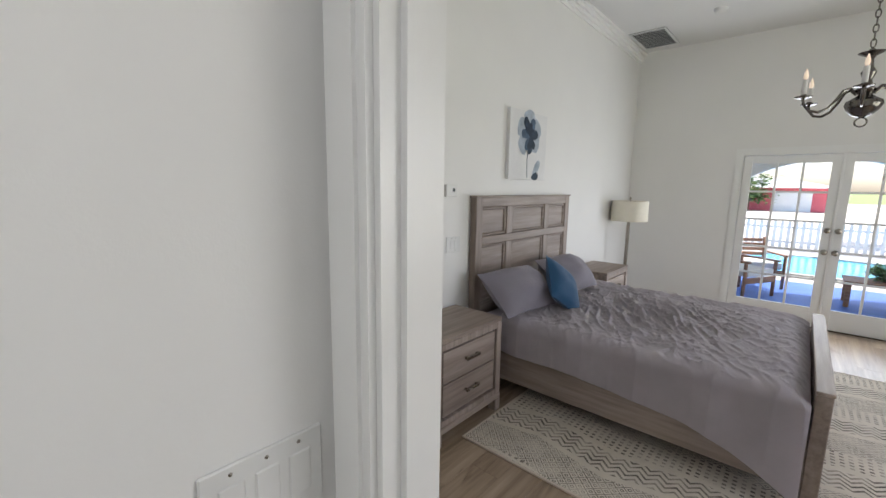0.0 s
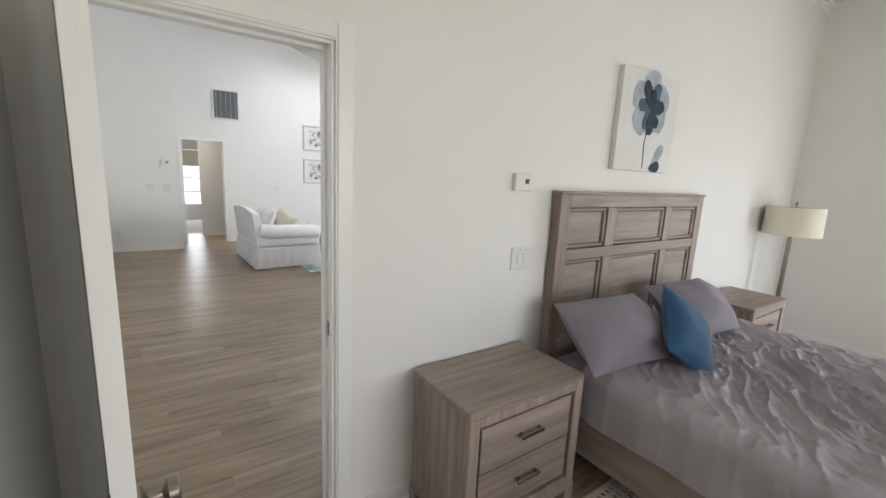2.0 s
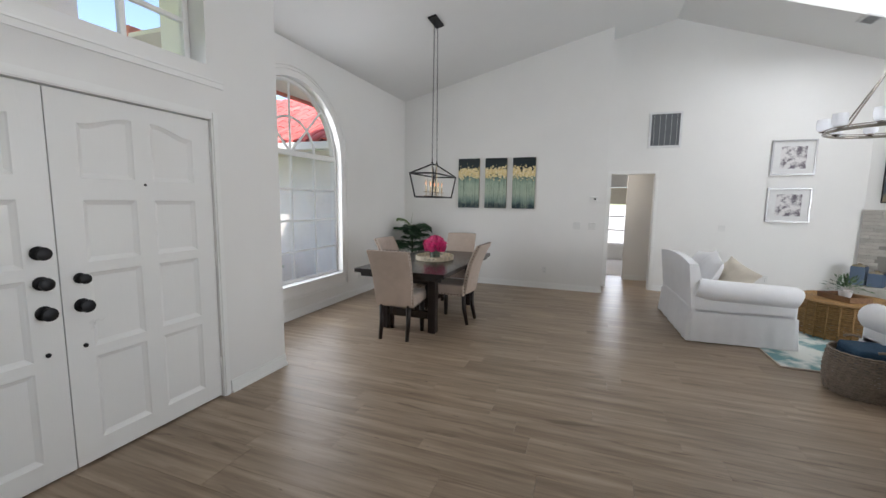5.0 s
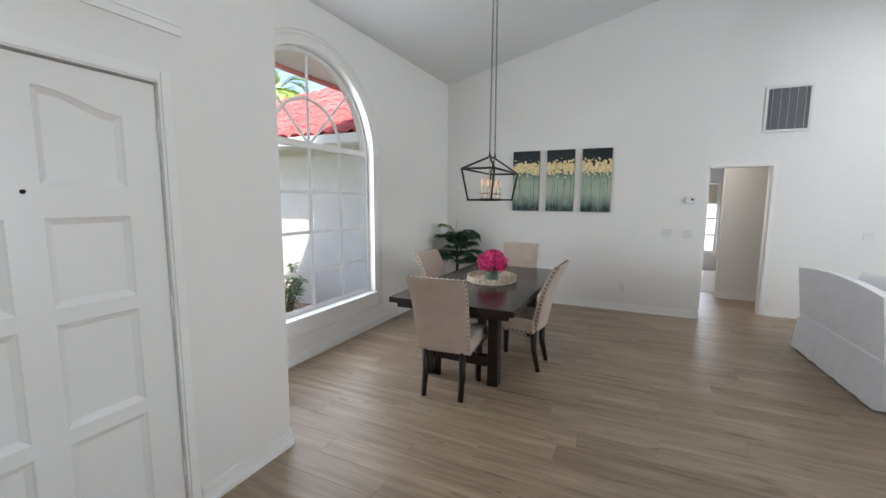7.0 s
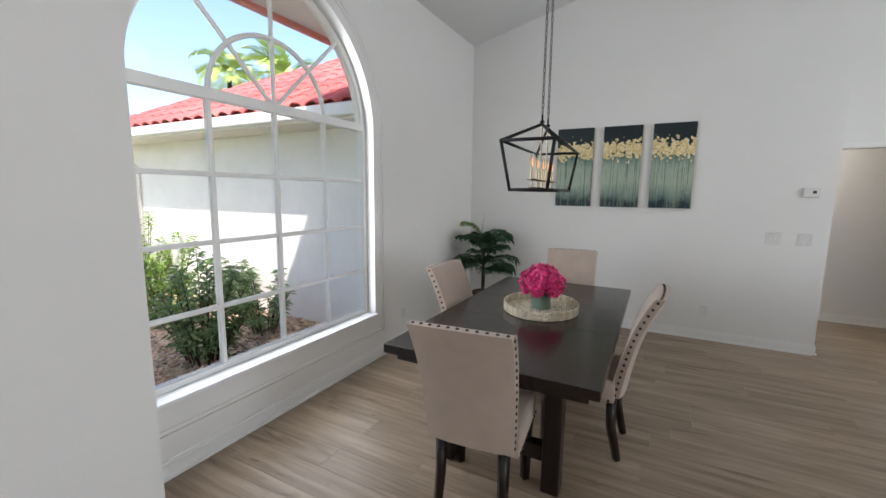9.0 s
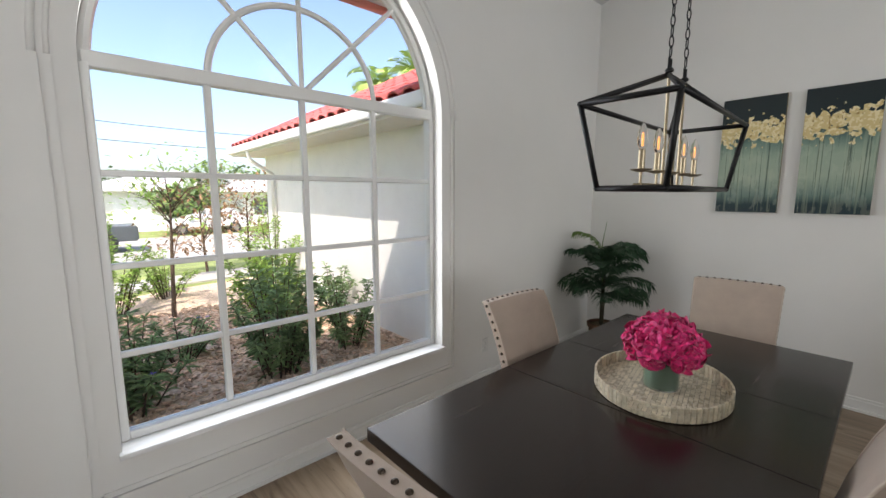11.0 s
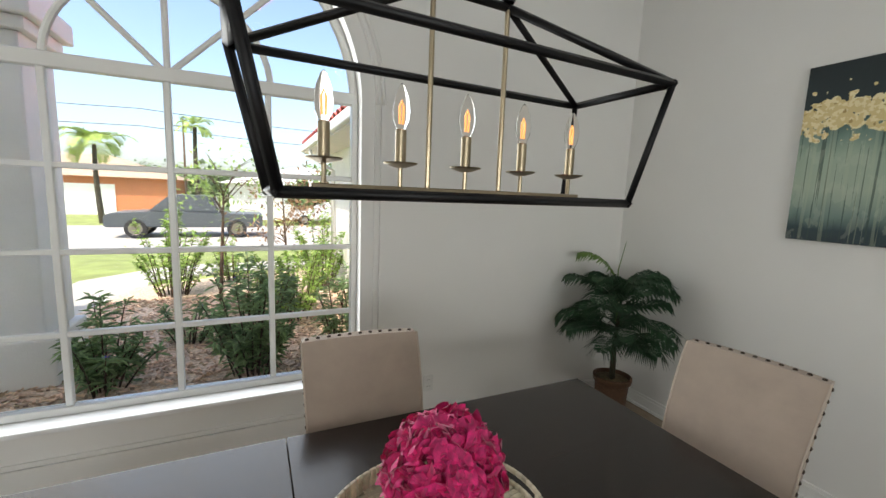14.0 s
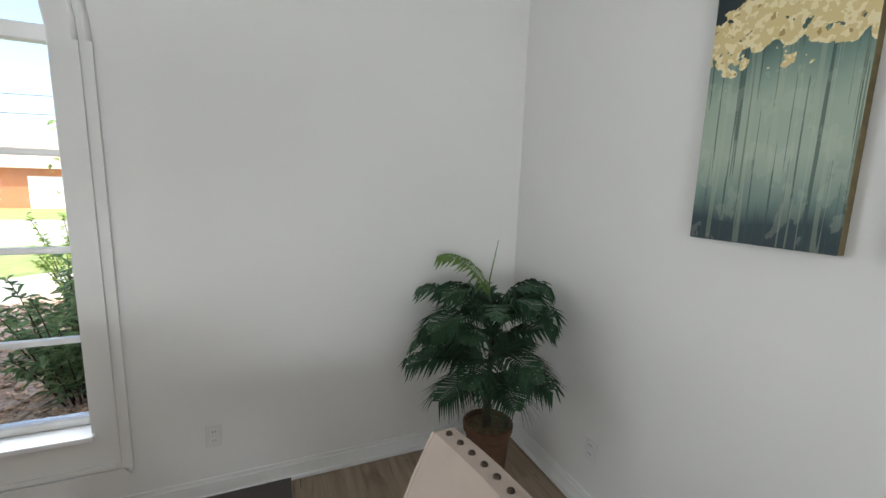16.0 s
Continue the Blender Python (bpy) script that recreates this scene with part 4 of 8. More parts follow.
lathe(bm, [(0, 0.007), (0.061, 0.007), (0.061, 0.108), (0, 0.108)], 24)
part("stem_wrap", bm, mat("green_leaf_lining", lin("5f7062"), 0.6, var=0.3, scale=20, stretch=(1, 1, 0.2)), vase, "green leaf lining", True)
rng = random.Random(5)


def petal(bm, r, curl, m, n=8):
    g = {}
    for i in range(n + 1):
        for j in range(n + 1):
            u, v = 2 * i / n - 1, j / n
            w = r * 0.92 * math.sin(math.pi * (0.10 + 0.60 * v)) ** 0.55
            frill = (0.09 * math.sin(7 * u + 5 * curl) + 0.035 * math.sin(15 * u + 9 * curl)) * r * v ** 2
            notch = 0.045 * r * v ** 3 * math.sin(11 * u + 3 * curl)
            rv = r * v * (1 - 0.36 * u * u * v) + notch
            p = Vector((u * w, rv * math.cos(curl * v) + 0.06 * r * u * u, rv * math.sin(curl * v) * 0.9 + 0.22 * r * u * u * v + frill))
            g[i, j] = bm.verts.new(m @ p)
    for i in range(n):
        for j in range(n):
            f = bm.faces.new([g[i, j], g[i + 1, j], g[i + 1, j + 1], g[i, j + 1]])
            f.smooth = True


blooms = []
for k in range(3):
    bm = B()
    for ring, (cnt, r, lift, curl) in enumerate(((7, 0.030, 82, 0.9), (9, 0.042, 66, 1.2), (11, 0.052, 48, 1.5), (12, 0.060, 28, 1.7), (11, 0.066, 8, 1.7), (9, 0.066, -14, 1.4))):
        for i in range(cnt):
            m = pose(0, 0, 0.004, 0, 0, 360 * i / cnt + 23 * ring + rng.uniform(-14, 14)) @ pose(0, 0, 0, lift + rng.uniform(-12, 12), rng.uniform(-16, 16), 0)
            petal(bm, r * rng.uniform(0.82, 1.12), curl * rng.uniform(0.75, 1.3), m)
    me = bpy.data.meshes.new("bloom")
    bm.to_mesh(me)
    bm.free()
    me.materials.append(PETAL)
    blooms.append(me)
DIRS = [(0, 84)] + [(72 * i + 10, 48) for i in range(5)] + [(45 * i + 4, 12) for i in range(8)] + [(60 * i, -16) for i in range(6)]
for i, (az, el) in enumerate(DIRS):
    az, el = az + rng.uniform(-9, 9), el + rng.uniform(-6, 6)
    d = Vector((math.cos(radians(az)) * math.cos(radians(el)), math.sin(radians(az)) * math.cos(radians(el)), math.sin(radians(el))))
    ob = new("bloom", blooms[i % 3])
    ob.parent = vase
    ob.matrix_basis = Matrix.Translation(Vector((0, 0, 0.178)) + Vector((d.x * 0.086, d.y * 0.086, d.z * 0.064))) @ d.to_track_quat("Z", "Y").to_matrix().to_4x4() @ pose(0, 0, 0, 0, 0, rng.uniform(0, 360)) @ Matrix.Scale(rng.uniform(0.82, 1.0), 4)
LEAFG = mat("silk_leaf", lin("7d9a6c"), 0.6, var=0.2, scale=20)
bm = B()
for az, z in ((200, 0.25), (150, 0.262), (300, 0.12)):
    petal(bm, 0.045, 0.5, pose(0.02 * math.cos(radians(az)), 0.02 * math.sin(radians(az)), z, 0, 0, az))
part("leaf", bm, LEAFG, vase)

# linear lantern pendant
LC = Vector((-6.410, -0.901, 0))
pend = thing("lantern_pendant", "black open-frame linear lantern pendant with five candle bulbs on chains", "pendant lamp", pose(LC.x, LC.y, 1.565, 0, 0, 2.2))
t0, t1 = [(-0.466, -0.155), (0.466, -0.155), (0.466, 0.155), (-0.466, 0.155)], [(-0.402, -0.113), (0.402, -0.113), (0.402, 0.113), (-0.402, 0.113)]
AP = [(-0.092, 0, 0.423), (0.092, 0, 0.423)]


def bar(bm, a, b, r=0.010):
    a, b = Vector(a), Vector(b)
    d = (b - a).normalized()
    tube(bm, [a - d * r * 0.6, b + d * r * 0.6], r, 4)


bm = B()
for i in range(4):
    j = (i + 1) % 4
    bar(bm, (*t0[i], 0.285), (*t0[j], 0.285))
    bar(bm, (*t1[i], 0), (*t1[j], 0))
    bar(bm, (*t1[i], 0), (*t0[i], 0.285))
    bar(bm, (*t0[i], 0.285), AP[0] if t0[i][0] < 0 else AP[1])
bar(bm, AP[0], AP[1])
part("frame", bm, BLACKMETAL, pend)
bm = B()
for x in (-0.092, 0.092):
    tube(bm, [(x, 0, 0.423), (x, 0, 0.012)], 0.006, 8)
box(bm, -0.335, 0.335, -0.016, 0.016, 0.006, 0.018, 0.002)
part("candle_bar", bm, BRASS, pend, "brushed champagne metal bar and rods", True)
for i in range(5):
    x = -0.31 + 0.155 * i
    arm = B()
    tube(arm, [(x, 0, 0.018), (x, 0, 0.06)], 0.005, 8)
    lathe(arm, [(0, 0.056), (0.012, 0.057), (0.034, 0.064), (0.036, 0.067), (0.012, 0.063), (0, 0.063)], 20, (x, 0, 0))
    lathe(arm, [(0.0115, 0.063), (0.0115, 0.132), (0.0095, 0.134), (0, 0.134)], 16, (x, 0, 0))
    cd = part("candle", arm, BRASS, pend, "", True)
    bm = B()
    lathe(bm, [(0.009, 0.134), (0.0165, 0.152), (0.0185, 0.17), (0.0145, 0.198), (0.006, 0.219), (0, 0.226)], 16, (x, 0, 0))
    part("bulb", bm, BULB, cd, "clear candle bulb", True).visible_shadow = False
    bm = B()
    tube(bm, [(x - 0.003, 0, 0.145), (x - 0.004, 0, 0.178), (x, 0, 0.19), (x + 0.004, 0, 0.178), (x + 0.003, 0, 0.145)], 0.0024, 5)
    part("filament", bm, FILAMENT, cd)
ZT = zc(LC.y) - 1.565 - 0.02
link = B()
tube(link, [(0.0075 * math.cos(a), 0, 0.021 * math.sin(a)) for a in [2 * math.pi * i / 12 for i in range(12)]], 0.0024, 5, True)
lme = bpy.data.meshes.new("chain_link")
link.to_mesh(lme)
link.free()
lme.materials.append(BLACKMETAL)
for x in AP:
    bm = B()
    tube(bm, [(x[0] + 0.016 * math.cos(a), 0, 0.462 + 0.028 * math.sin(a)) for a in [2 * math.pi * i / 4 + math.pi / 4 for i in range(4)]], 0.004, 6, True)
    lathe(bm, [(0.014, 0.433), (0.016, 0.439), (0.010, 0.447), (0, 0.447)], 12, (x[0], 0, 0))
    part("hook", bm, BLACKMETAL, pend)
    n = int((ZT - 0.49) / 0.036)
    for i in range(n):
        z = 0.505 + (ZT - 0.52) * i / (n - 1)
        ob = new("chain_link", lme)
        ob.parent = pend
        ob.matrix_basis = pose(x[0] * (1 - 0.35 * i / n), 0, z, 0, 0, 45 + 90 * (i % 2))
bm = B()
tmp = B()
box(tmp, -0.16, 0.16, -0.055, 0.055, -0.012, 0.012, 0.004)
join(bm, tmp, Matrix.Translation((0, 0, ZT + 0.008)) @ pose(0, 0, 0, math.degrees(math.atan(FRONT)), 0, 0))
part("canopy", bm, BLACKMETAL, pend)

# three canvases
def abstract_canvas():
    """Dark top, a band of pale gold blotches, mossy green with thin upright drips, dark foot: by height and noise."""
    m = bpy.data.materials.new("abstract_garden_paint")
    m.use_nodes = True
    t = m.node_tree
    p = t.nodes["Principled BSDF"]
    p.inputs["Roughness"].default_value = 0.5
    tc = t.nodes.new("ShaderNodeTexCoord")
    info = t.nodes.new("ShaderNodeObjectInfo")
    add = t.nodes.new("ShaderNodeVectorMath")
    add.operation = "MULTIPLY_ADD"
    t.links.new(info.outputs["Random"], add.inputs[0])
    add.inputs[1].default_value = (0, 9, 3)
    t.links.new(tc.outputs["Object"], add.inputs[2])
    sep = t.nodes.new("ShaderNodeSeparateXYZ")
    t.links.new(tc.outputs["Object"], sep.inputs[0])

    def noise_(sc, st, d=4):
        mp = t.nodes.new("ShaderNodeMapping")
        mp.inputs["Scale"].default_value = tuple(sc * k for k in st)
        t.links.new(add.outputs[0], mp.inputs[0])
        n = t.nodes.new("ShaderNodeTexNoise")
        n.inputs["Scale"].default_value, n.inputs["Detail"].default_value = 1, d
        t.links.new(mp.outputs[0], n.inputs["Vector"])
        return n.outputs["Fac"]

    def math_(op, a, b):
        n = t.nodes.new("ShaderNodeMath")
        n.operation = op
        for k, v in enumerate((a, b)):
            if isinstance(v, (int, float)):
                n.inputs[k].default_value = v
            else:
                t.links.new(v, n.inputs[k])
        return n.outputs[0]

    def mix(f, a, b):
        n = t.nodes.new("ShaderNodeMix")
        n.data_type = "RGBA"
        t.links.new(f, n.inputs[0])
        for k, v in ((6, a), (7, b)):
            if isinstance(v, tuple):
                n.inputs[k].default_value = (*v, 1)
            else:
                t.links.new(v, n.inputs[k])
        return n.outputs[2]
    z = math_("ADD", sep.outputs[2], math_("MULTIPLY", math_("SUBTRACT", noise_(9, (1, 1, 0.5)), 0.5), 0.12))
    ramp = t.nodes.new("ShaderNodeValToRGB")
    cr = ramp.color_ramp
    for pos, c in ((0.0, "0f2a33"), (0.07, "17353c"), (0.15, "6d857c"), (0.30, "a3b3a0"), (0.48, "9db09d"), (0.60, "6c877c"), (0.68, "31504c"), (0.76, "0c2428"), (0.99, "0a1d22")):
        e = cr.elements.new(pos)
        e.color = (*lin(c), 1)
    cr.elements.remove(cr.elements[0])
    cr.elements.remove(cr.elements[len(cr.elements) - 1])
    t.links.new(math_("DIVIDE", z, 0.89), ramp.inputs[0])
    drips = math_("MULTIPLY", math_("GREATER_THAN", noise_(60, (1, 1.7, 0.02), 2), 0.605), math_("LESS_THAN", sep.outputs[2], 0.64))
    pale = math_("MULTIPLY", math_("GREATER_THAN", noise_(40, (1, 1.4, 0.03), 2), 0.58), math_("LESS_THAN", sep.outputs[2], 0.6))
    c = mix(math_("MULTIPLY", drips, 0.7), ramp.outputs[0], lin("27403a"))
    c = mix(math_("MULTIPLY", pale, 0.22), c, lin("b9c3a8"))
    c = mix(math_("MULTIPLY", math_("GREATER_THAN", noise_(16, (1, 1, 0.6), 5), 0.56), math_("MULTIPLY", math_("LESS_THAN", sep.outputs[2], 0.5), 0.12)), c, lin("d3d9c4"))
    band = math_("SUBTRACT", 1.0, math_("MULTIPLY", math_("ABSOLUTE", math_("SUBTRACT", sep.outputs[2], 0.635), 0), 7.0))
    vor = t.nodes.new("ShaderNodeTexVoronoi")
    vor.inputs["Scale"].default_value = 27
    t.links.new(add.outputs[0], vor.inputs["Vector"])
    blot = math_("SUBTRACT", math_("ADD", math_("MULTIPLY", band, 0.62), noise_(26, (1, 1, 1), 3)), math_("MULTIPLY", vor.outputs["Distance"], 0.62))
    gold = mix(math_("GREATER_THAN", noise_(48, (1, 1, 1), 2), 0.52), lin("dcc78d"), lin("efe0b4"))
    gold = mix(math_("GREATER_THAN", noise_(36, (1, 1.2, 1), 2), 0.66), gold, lin("b1935a"))
    c = mix(math_("GREATER_THAN", blot, 0.43), c, gold)
    t.links.new(c, p.inputs["Base Color"])
    b = t.nodes.new("ShaderNodeBump")
    b.inputs["Strength"].default_value, b.inputs["Distance"].default_value = 0.3, 0.004
    t.links.new(noise_(60, (1, 1, 0.4)), b.inputs["Height"])
    t.links.new(b.outputs[0], p.inputs["Normal"])
    return m


ART = abstract_canvas()
ARTEDGE = mat("ochre_canvas_edge", lin("6f6242"), 0.7, var=0.4, scale=9, stretch=(1, 1, 2), bump=0.2, bscale=120)
for k, (y0, y1) in enumerate(((-1.302, -0.900), (-0.792, -0.397), (-0.292, 0.106))):
    o = thing("canvas_painting", "tall abstract canvas with gold blotches over green drips, on the wall", "painting", Matrix.Translation((XD, (y0 + y1) / 2, 1.402)), "three canvases")
    hw = (y1 - y0) / 2
    bm = B()
    box(bm, 0.031, 0.035, -hw, hw, 0, 0.893, 0.0015)
    part("painted_face", bm, ART, o)
    bm = B()
    for q in ((-hw, hw, 0, 0.02), (-hw, hw, 0.873, 0.893), (-hw, -hw + 0.02, 0.02, 0.873), (hw - 0.02, hw, 0.02, 0.873)):
        box(bm, 0.002, 0.0309, *q)
    part("canvas_edge", bm, ARTEDGE, o, "ochre painted canvas edge")

# potted palm
FROND = mat("dark_palm_leaf", lin("2b4a30"), 0.5, var=0.3, scale=14, bump=0.1, bscale=60, per_piece=0.25)
FRONDLIGHT = mat("young_palm_leaf", lin("5c7a35"), 0.5, var=0.25, scale=14, bump=0.1, bscale=60)
STALK = mat("palm_stalk", lin("3a3524"), 0.8, var=0.3, scale=30, bump=0.5, bscale=50)
palm = thing("potted_palm", "small artificial palm with dark fronds in a brown woven pot", "potted plant", pose(-8.34, -2.10, 0))
bm = B()
lathe(bm, [(0, 0.0), (0.095, 0.0), (0.10, 0.01), (0.118, 0.25), (0.132, 0.265), (0.135, 0.30), (0.122, 0.305), (0.118, 0.27), (0, 0.262)], 28)
part("pot", bm, mat("brown_woven_pot", lin("5e4330"), 0.75, var=0.3, scale=30, stretch=(1, 1, 3), bump=0.6, bscale=70, bstretch=(1, 1, 3)), palm, "brown woven pot", True)
bm = B()
lathe(bm, [(0, 0.285), (0.05, 0.283), (0.118, 0.275)], 20)
part("moss", bm, mat("dry_moss", lin("6d6048"), 0.95, var=0.4, scale=40, bump=0.9, bscale=60), palm, "dry moss")
bm = B()
tube(bm, [(0, 0, 0.26), (0.01, 0.0, 0.52), (0.0, 0.01, 0.82)], [0.022, 0.018, 0.009], 8)
tube(bm, [(0.02, 0.01, 0.26), (0.04, 0.03, 0.4), (0.05, 0.04, 0.55)], [0.013, 0.012, 0.008], 7)
part("trunk", bm, STALK, palm, smooth=True)
rng = random.Random(11)


def frond(length, tilt, az, z0, droop, seed, spread=0.21, n=22):
    """A feather frond: an arched midrib with two rows of narrow leaflets."""
    r = random.Random(seed)
    bm = B()
    mid, dirn, pts = Vector((0, 0, z0)), radians(tilt), []
    for i in range(n + 1):
        s = i / n
        e = dirn - droop * s ** 1.5
        pts.append(mid.copy())
        mid = mid + Vector((math.cos(e), 0, math.sin(e))) * (length / n)
    tube(bm, pts, [0.006 * (1 - 0.8 * i / n) for i in range(n + 1)], 5)
    for i in range(5, n + 1):
        s = i / n
        d = (pts[min(i + 1, n)] - pts[i - 1]).normalized()
        ln = spread * math.sin(math.pi * min(0.97, 0.10 + 0.86 * s)) ** 0.6 * r.uniform(0.85, 1.1)
        for sd in (-1, 1):
            way = (d * (0.55 + 0.5 * s) + Vector((0, sd * 0.85, 0)) + Vector((0, 0, r.uniform(-0.05, 0.12)))).normalized()
            a = pts[i]
            b = a + way * ln * 0.55 + Vector((0, 0, 0.01))
            c = a + way * ln + Vector((0, 0, -0.035 - 0.04 * r.random()))
            w = d * 1.45 / n * spread
            q = [bm.verts.new(v) for v in (a - w * 0.5, b - w, c, b + w, a + w * 0.5)]
            k = bm.verts.new(b + Vector((0, 0, -0.004)))
            bm.faces.new([q[0], q[1], k])
            bm.faces.new([q[0], k, q[4]])
            bm.faces.new([q[1], q[2], k])
            bm.faces.new([k, q[2], q[3]])
            bm.faces.new([k, q[3], q[4]])
    return bm


FR = [(0.44, 52, -30, 0.80, 1.0, 0), (0.46, 40, 22, 0.82, 1.2, 1), (0.46, 56, 62, 0.84, 1.5, 2), (0.38, 50, 112, 0.80, 1.0, 3), (0.30, 62, 175, 0.82, 0.8, 4), (0.30, 60, 268, 0.80, 0.8, 5),
      (0.46, 22, 48, 0.66, 0.7, 6), (0.44, 22, -4, 0.64, 0.7, 7), (0.44, 30, 88, 0.68, 1.0, 8), (0.42, 16, 76, 0.60, 0.6, 9), (0.26, 40, 200, 0.62, 0.8, 10), (0.44, 18, 30, 0.58, 0.6, 11), (0.36, 66, 8, 0.88, 1.7, 13),
      (0.28, 30, 305, 0.60, 0.8, 15), (0.36, 24, 112, 0.58, 0.7, 17), (0.34, 70, 140, 0.88, 1.6, 18), (0.42, 26, -38, 0.70, 1.1, 19), (0.40, 60, 95, 0.86, 1.5, 20), (0.42, 44, 45, 0.76, 1.2, 21), (0.40, 38, 4, 0.74, 1.0, 22), (0.36, 20, 62, 0.58, 0.5, 23), (0.34, 48, 132, 0.72, 0.9, 24), (0.38, 34, -22, 0.64, 1.3, 25)]
for ln, tilt, az, z0, droop, sd in FR:
    part("frond", frond(ln, tilt, az, z0, droop, sd, 0.20, 30), FROND, palm, at=pose(0.01, 0.01, 0, 0, 0, az))
part("frond", frond(0.42, 72, 100, 0.92, 1.4, 21, 0.15, 26), FRONDLIGHT, palm, "pale young frond", at=pose(0, 0, 0, 0, 0, -42))
bm = B()
tube(bm, [(0, 0, 0.6), (0.01, -0.01, 0.85), (0.02, -0.02, 1.08), (-0.01, 0.0, 1.29)], [0.009, 0.007, 0.004, 0.0015], 6)
part("stem", bm, FRONDLIGHT, palm)


# wall fittings
def outlet(name, label, category, at, w=0.072, h=0.115, kind_="outlet"):
    """A wall plate in the x-z plane, facing -y in its own axes."""
    o = thing(name, label, category, at)
    bm = B()
    box(bm, -w / 2, w / 2, -0.006, 0, -h / 2, h / 2, 0.002)
    part("plate", bm, PLATE, o)
    if kind_ == "outlet":
        for z in (-0.022, 0.022):
            bm = B()
            box(bm, -0.016, 0.016, -0.008, -0.005, z - 0.013, z + 0.013, 0.003)
            s = part("socket", bm, PLATE, o)
            bm = B()
            for x in (-0.006, 0.006):
                box(bm, x - 0.001, x + 0.001, -0.0085, -0.0075, z - 0.004, z + 0.005)
            part("slot", bm, PLATEDARK, s)
    elif kind_ == "switch":
        n = 3 if w > 0.162 else 2
        for i in range(n):
            x = (i - (n - 1) / 2) * 0.046
            bm = B()
            box(bm, x - 0.0165, x + 0.0165, -0.009, -0.005, -0.033, 0.033, 0.002, 1)
            part("rocker", bm, PLATE, o)
            bm = B()
            for z in (-0.047, 0.047):
                lathe(bm, [(0.003, 0), (0.0025, 0.001), (0, 0.0012)], 8, m=Matrix.Translation((x, -0.006, z)) @ pose(0, 0, 0, 90))
            part("screw", bm, NICKEL, o)
    return o


outlet("wall_outlet", "white double wall outlet low on the wall under the window side", "outlet", pose(-7.01, YW, 0.32, 0, 0, 180))
outlet("wall_outlet", "white double wall outlet low on the wall behind the palm", "outlet", pose(XD, -1.685, 0.33, 0, 0, 90))
outlet("wall_outlet", "white double wall outlet low on the wall below the canvases", "outlet", pose(XD, 0.32, 0.325, 0, 0, 90))
outlet("light_switch", "white two-rocker light switch on the dining wall", "light switch", pose(XD, 0.83, 1.13, 0, 0, 90), 0.118, 0.118, "switch")
outlet("light_switch", "white two-rocker light switch beside the passage", "light switch", pose(XD, 1.075, 1.13, 0, 0, 90), 0.118, 0.118, "switch")
outlet("light_switch", "white two-rocker light switch beside the bed", "light switch", pose(XB, 2.60, 1.17, 0, 0, 90), 0.16, 0.122, "switch")
outlet("light_switch", "white three-rocker light switch on the dressing room wall", "light switch", pose(0.175, 0.47, 1.20, 0, 0, 90), 0.165, 0.118, "switch")
outlet("light_switch", "white light switch on the passage wall beside the armchair", "light switch", pose(XV, 3.09, 1.13, 0, 0, 90), 0.1, 0.1, "blank")
outlet("wall_outlet", "white wall outlet low on the passage wall", "outlet", pose(XV, 3.75, 0.33, 0, 0, 90))


def thermostat(at, label):
    o = thing("thermostat", label, "thermostat", at)
    bm = B()
    box(bm, -0.062, 0.062, -0.026, 0, -0.045, 0.045, 0.006, 2)
    part("housing", bm, PLATE, o)
    bm = B()
    box(bm, 0.005, 0.034, -0.0275, -0.0255, -0.008, 0.018, 0.001)
    part("display", bm, PLATEDARK, o)


thermostat(pose(XD, 1.078, 1.578, 0, 0, 90), "white thermostat with a small display beside the passage")
thermostat(pose(XB, 2.55, 1.577, 0, 0, 90), "white thermostat with a small display beside the headboard")

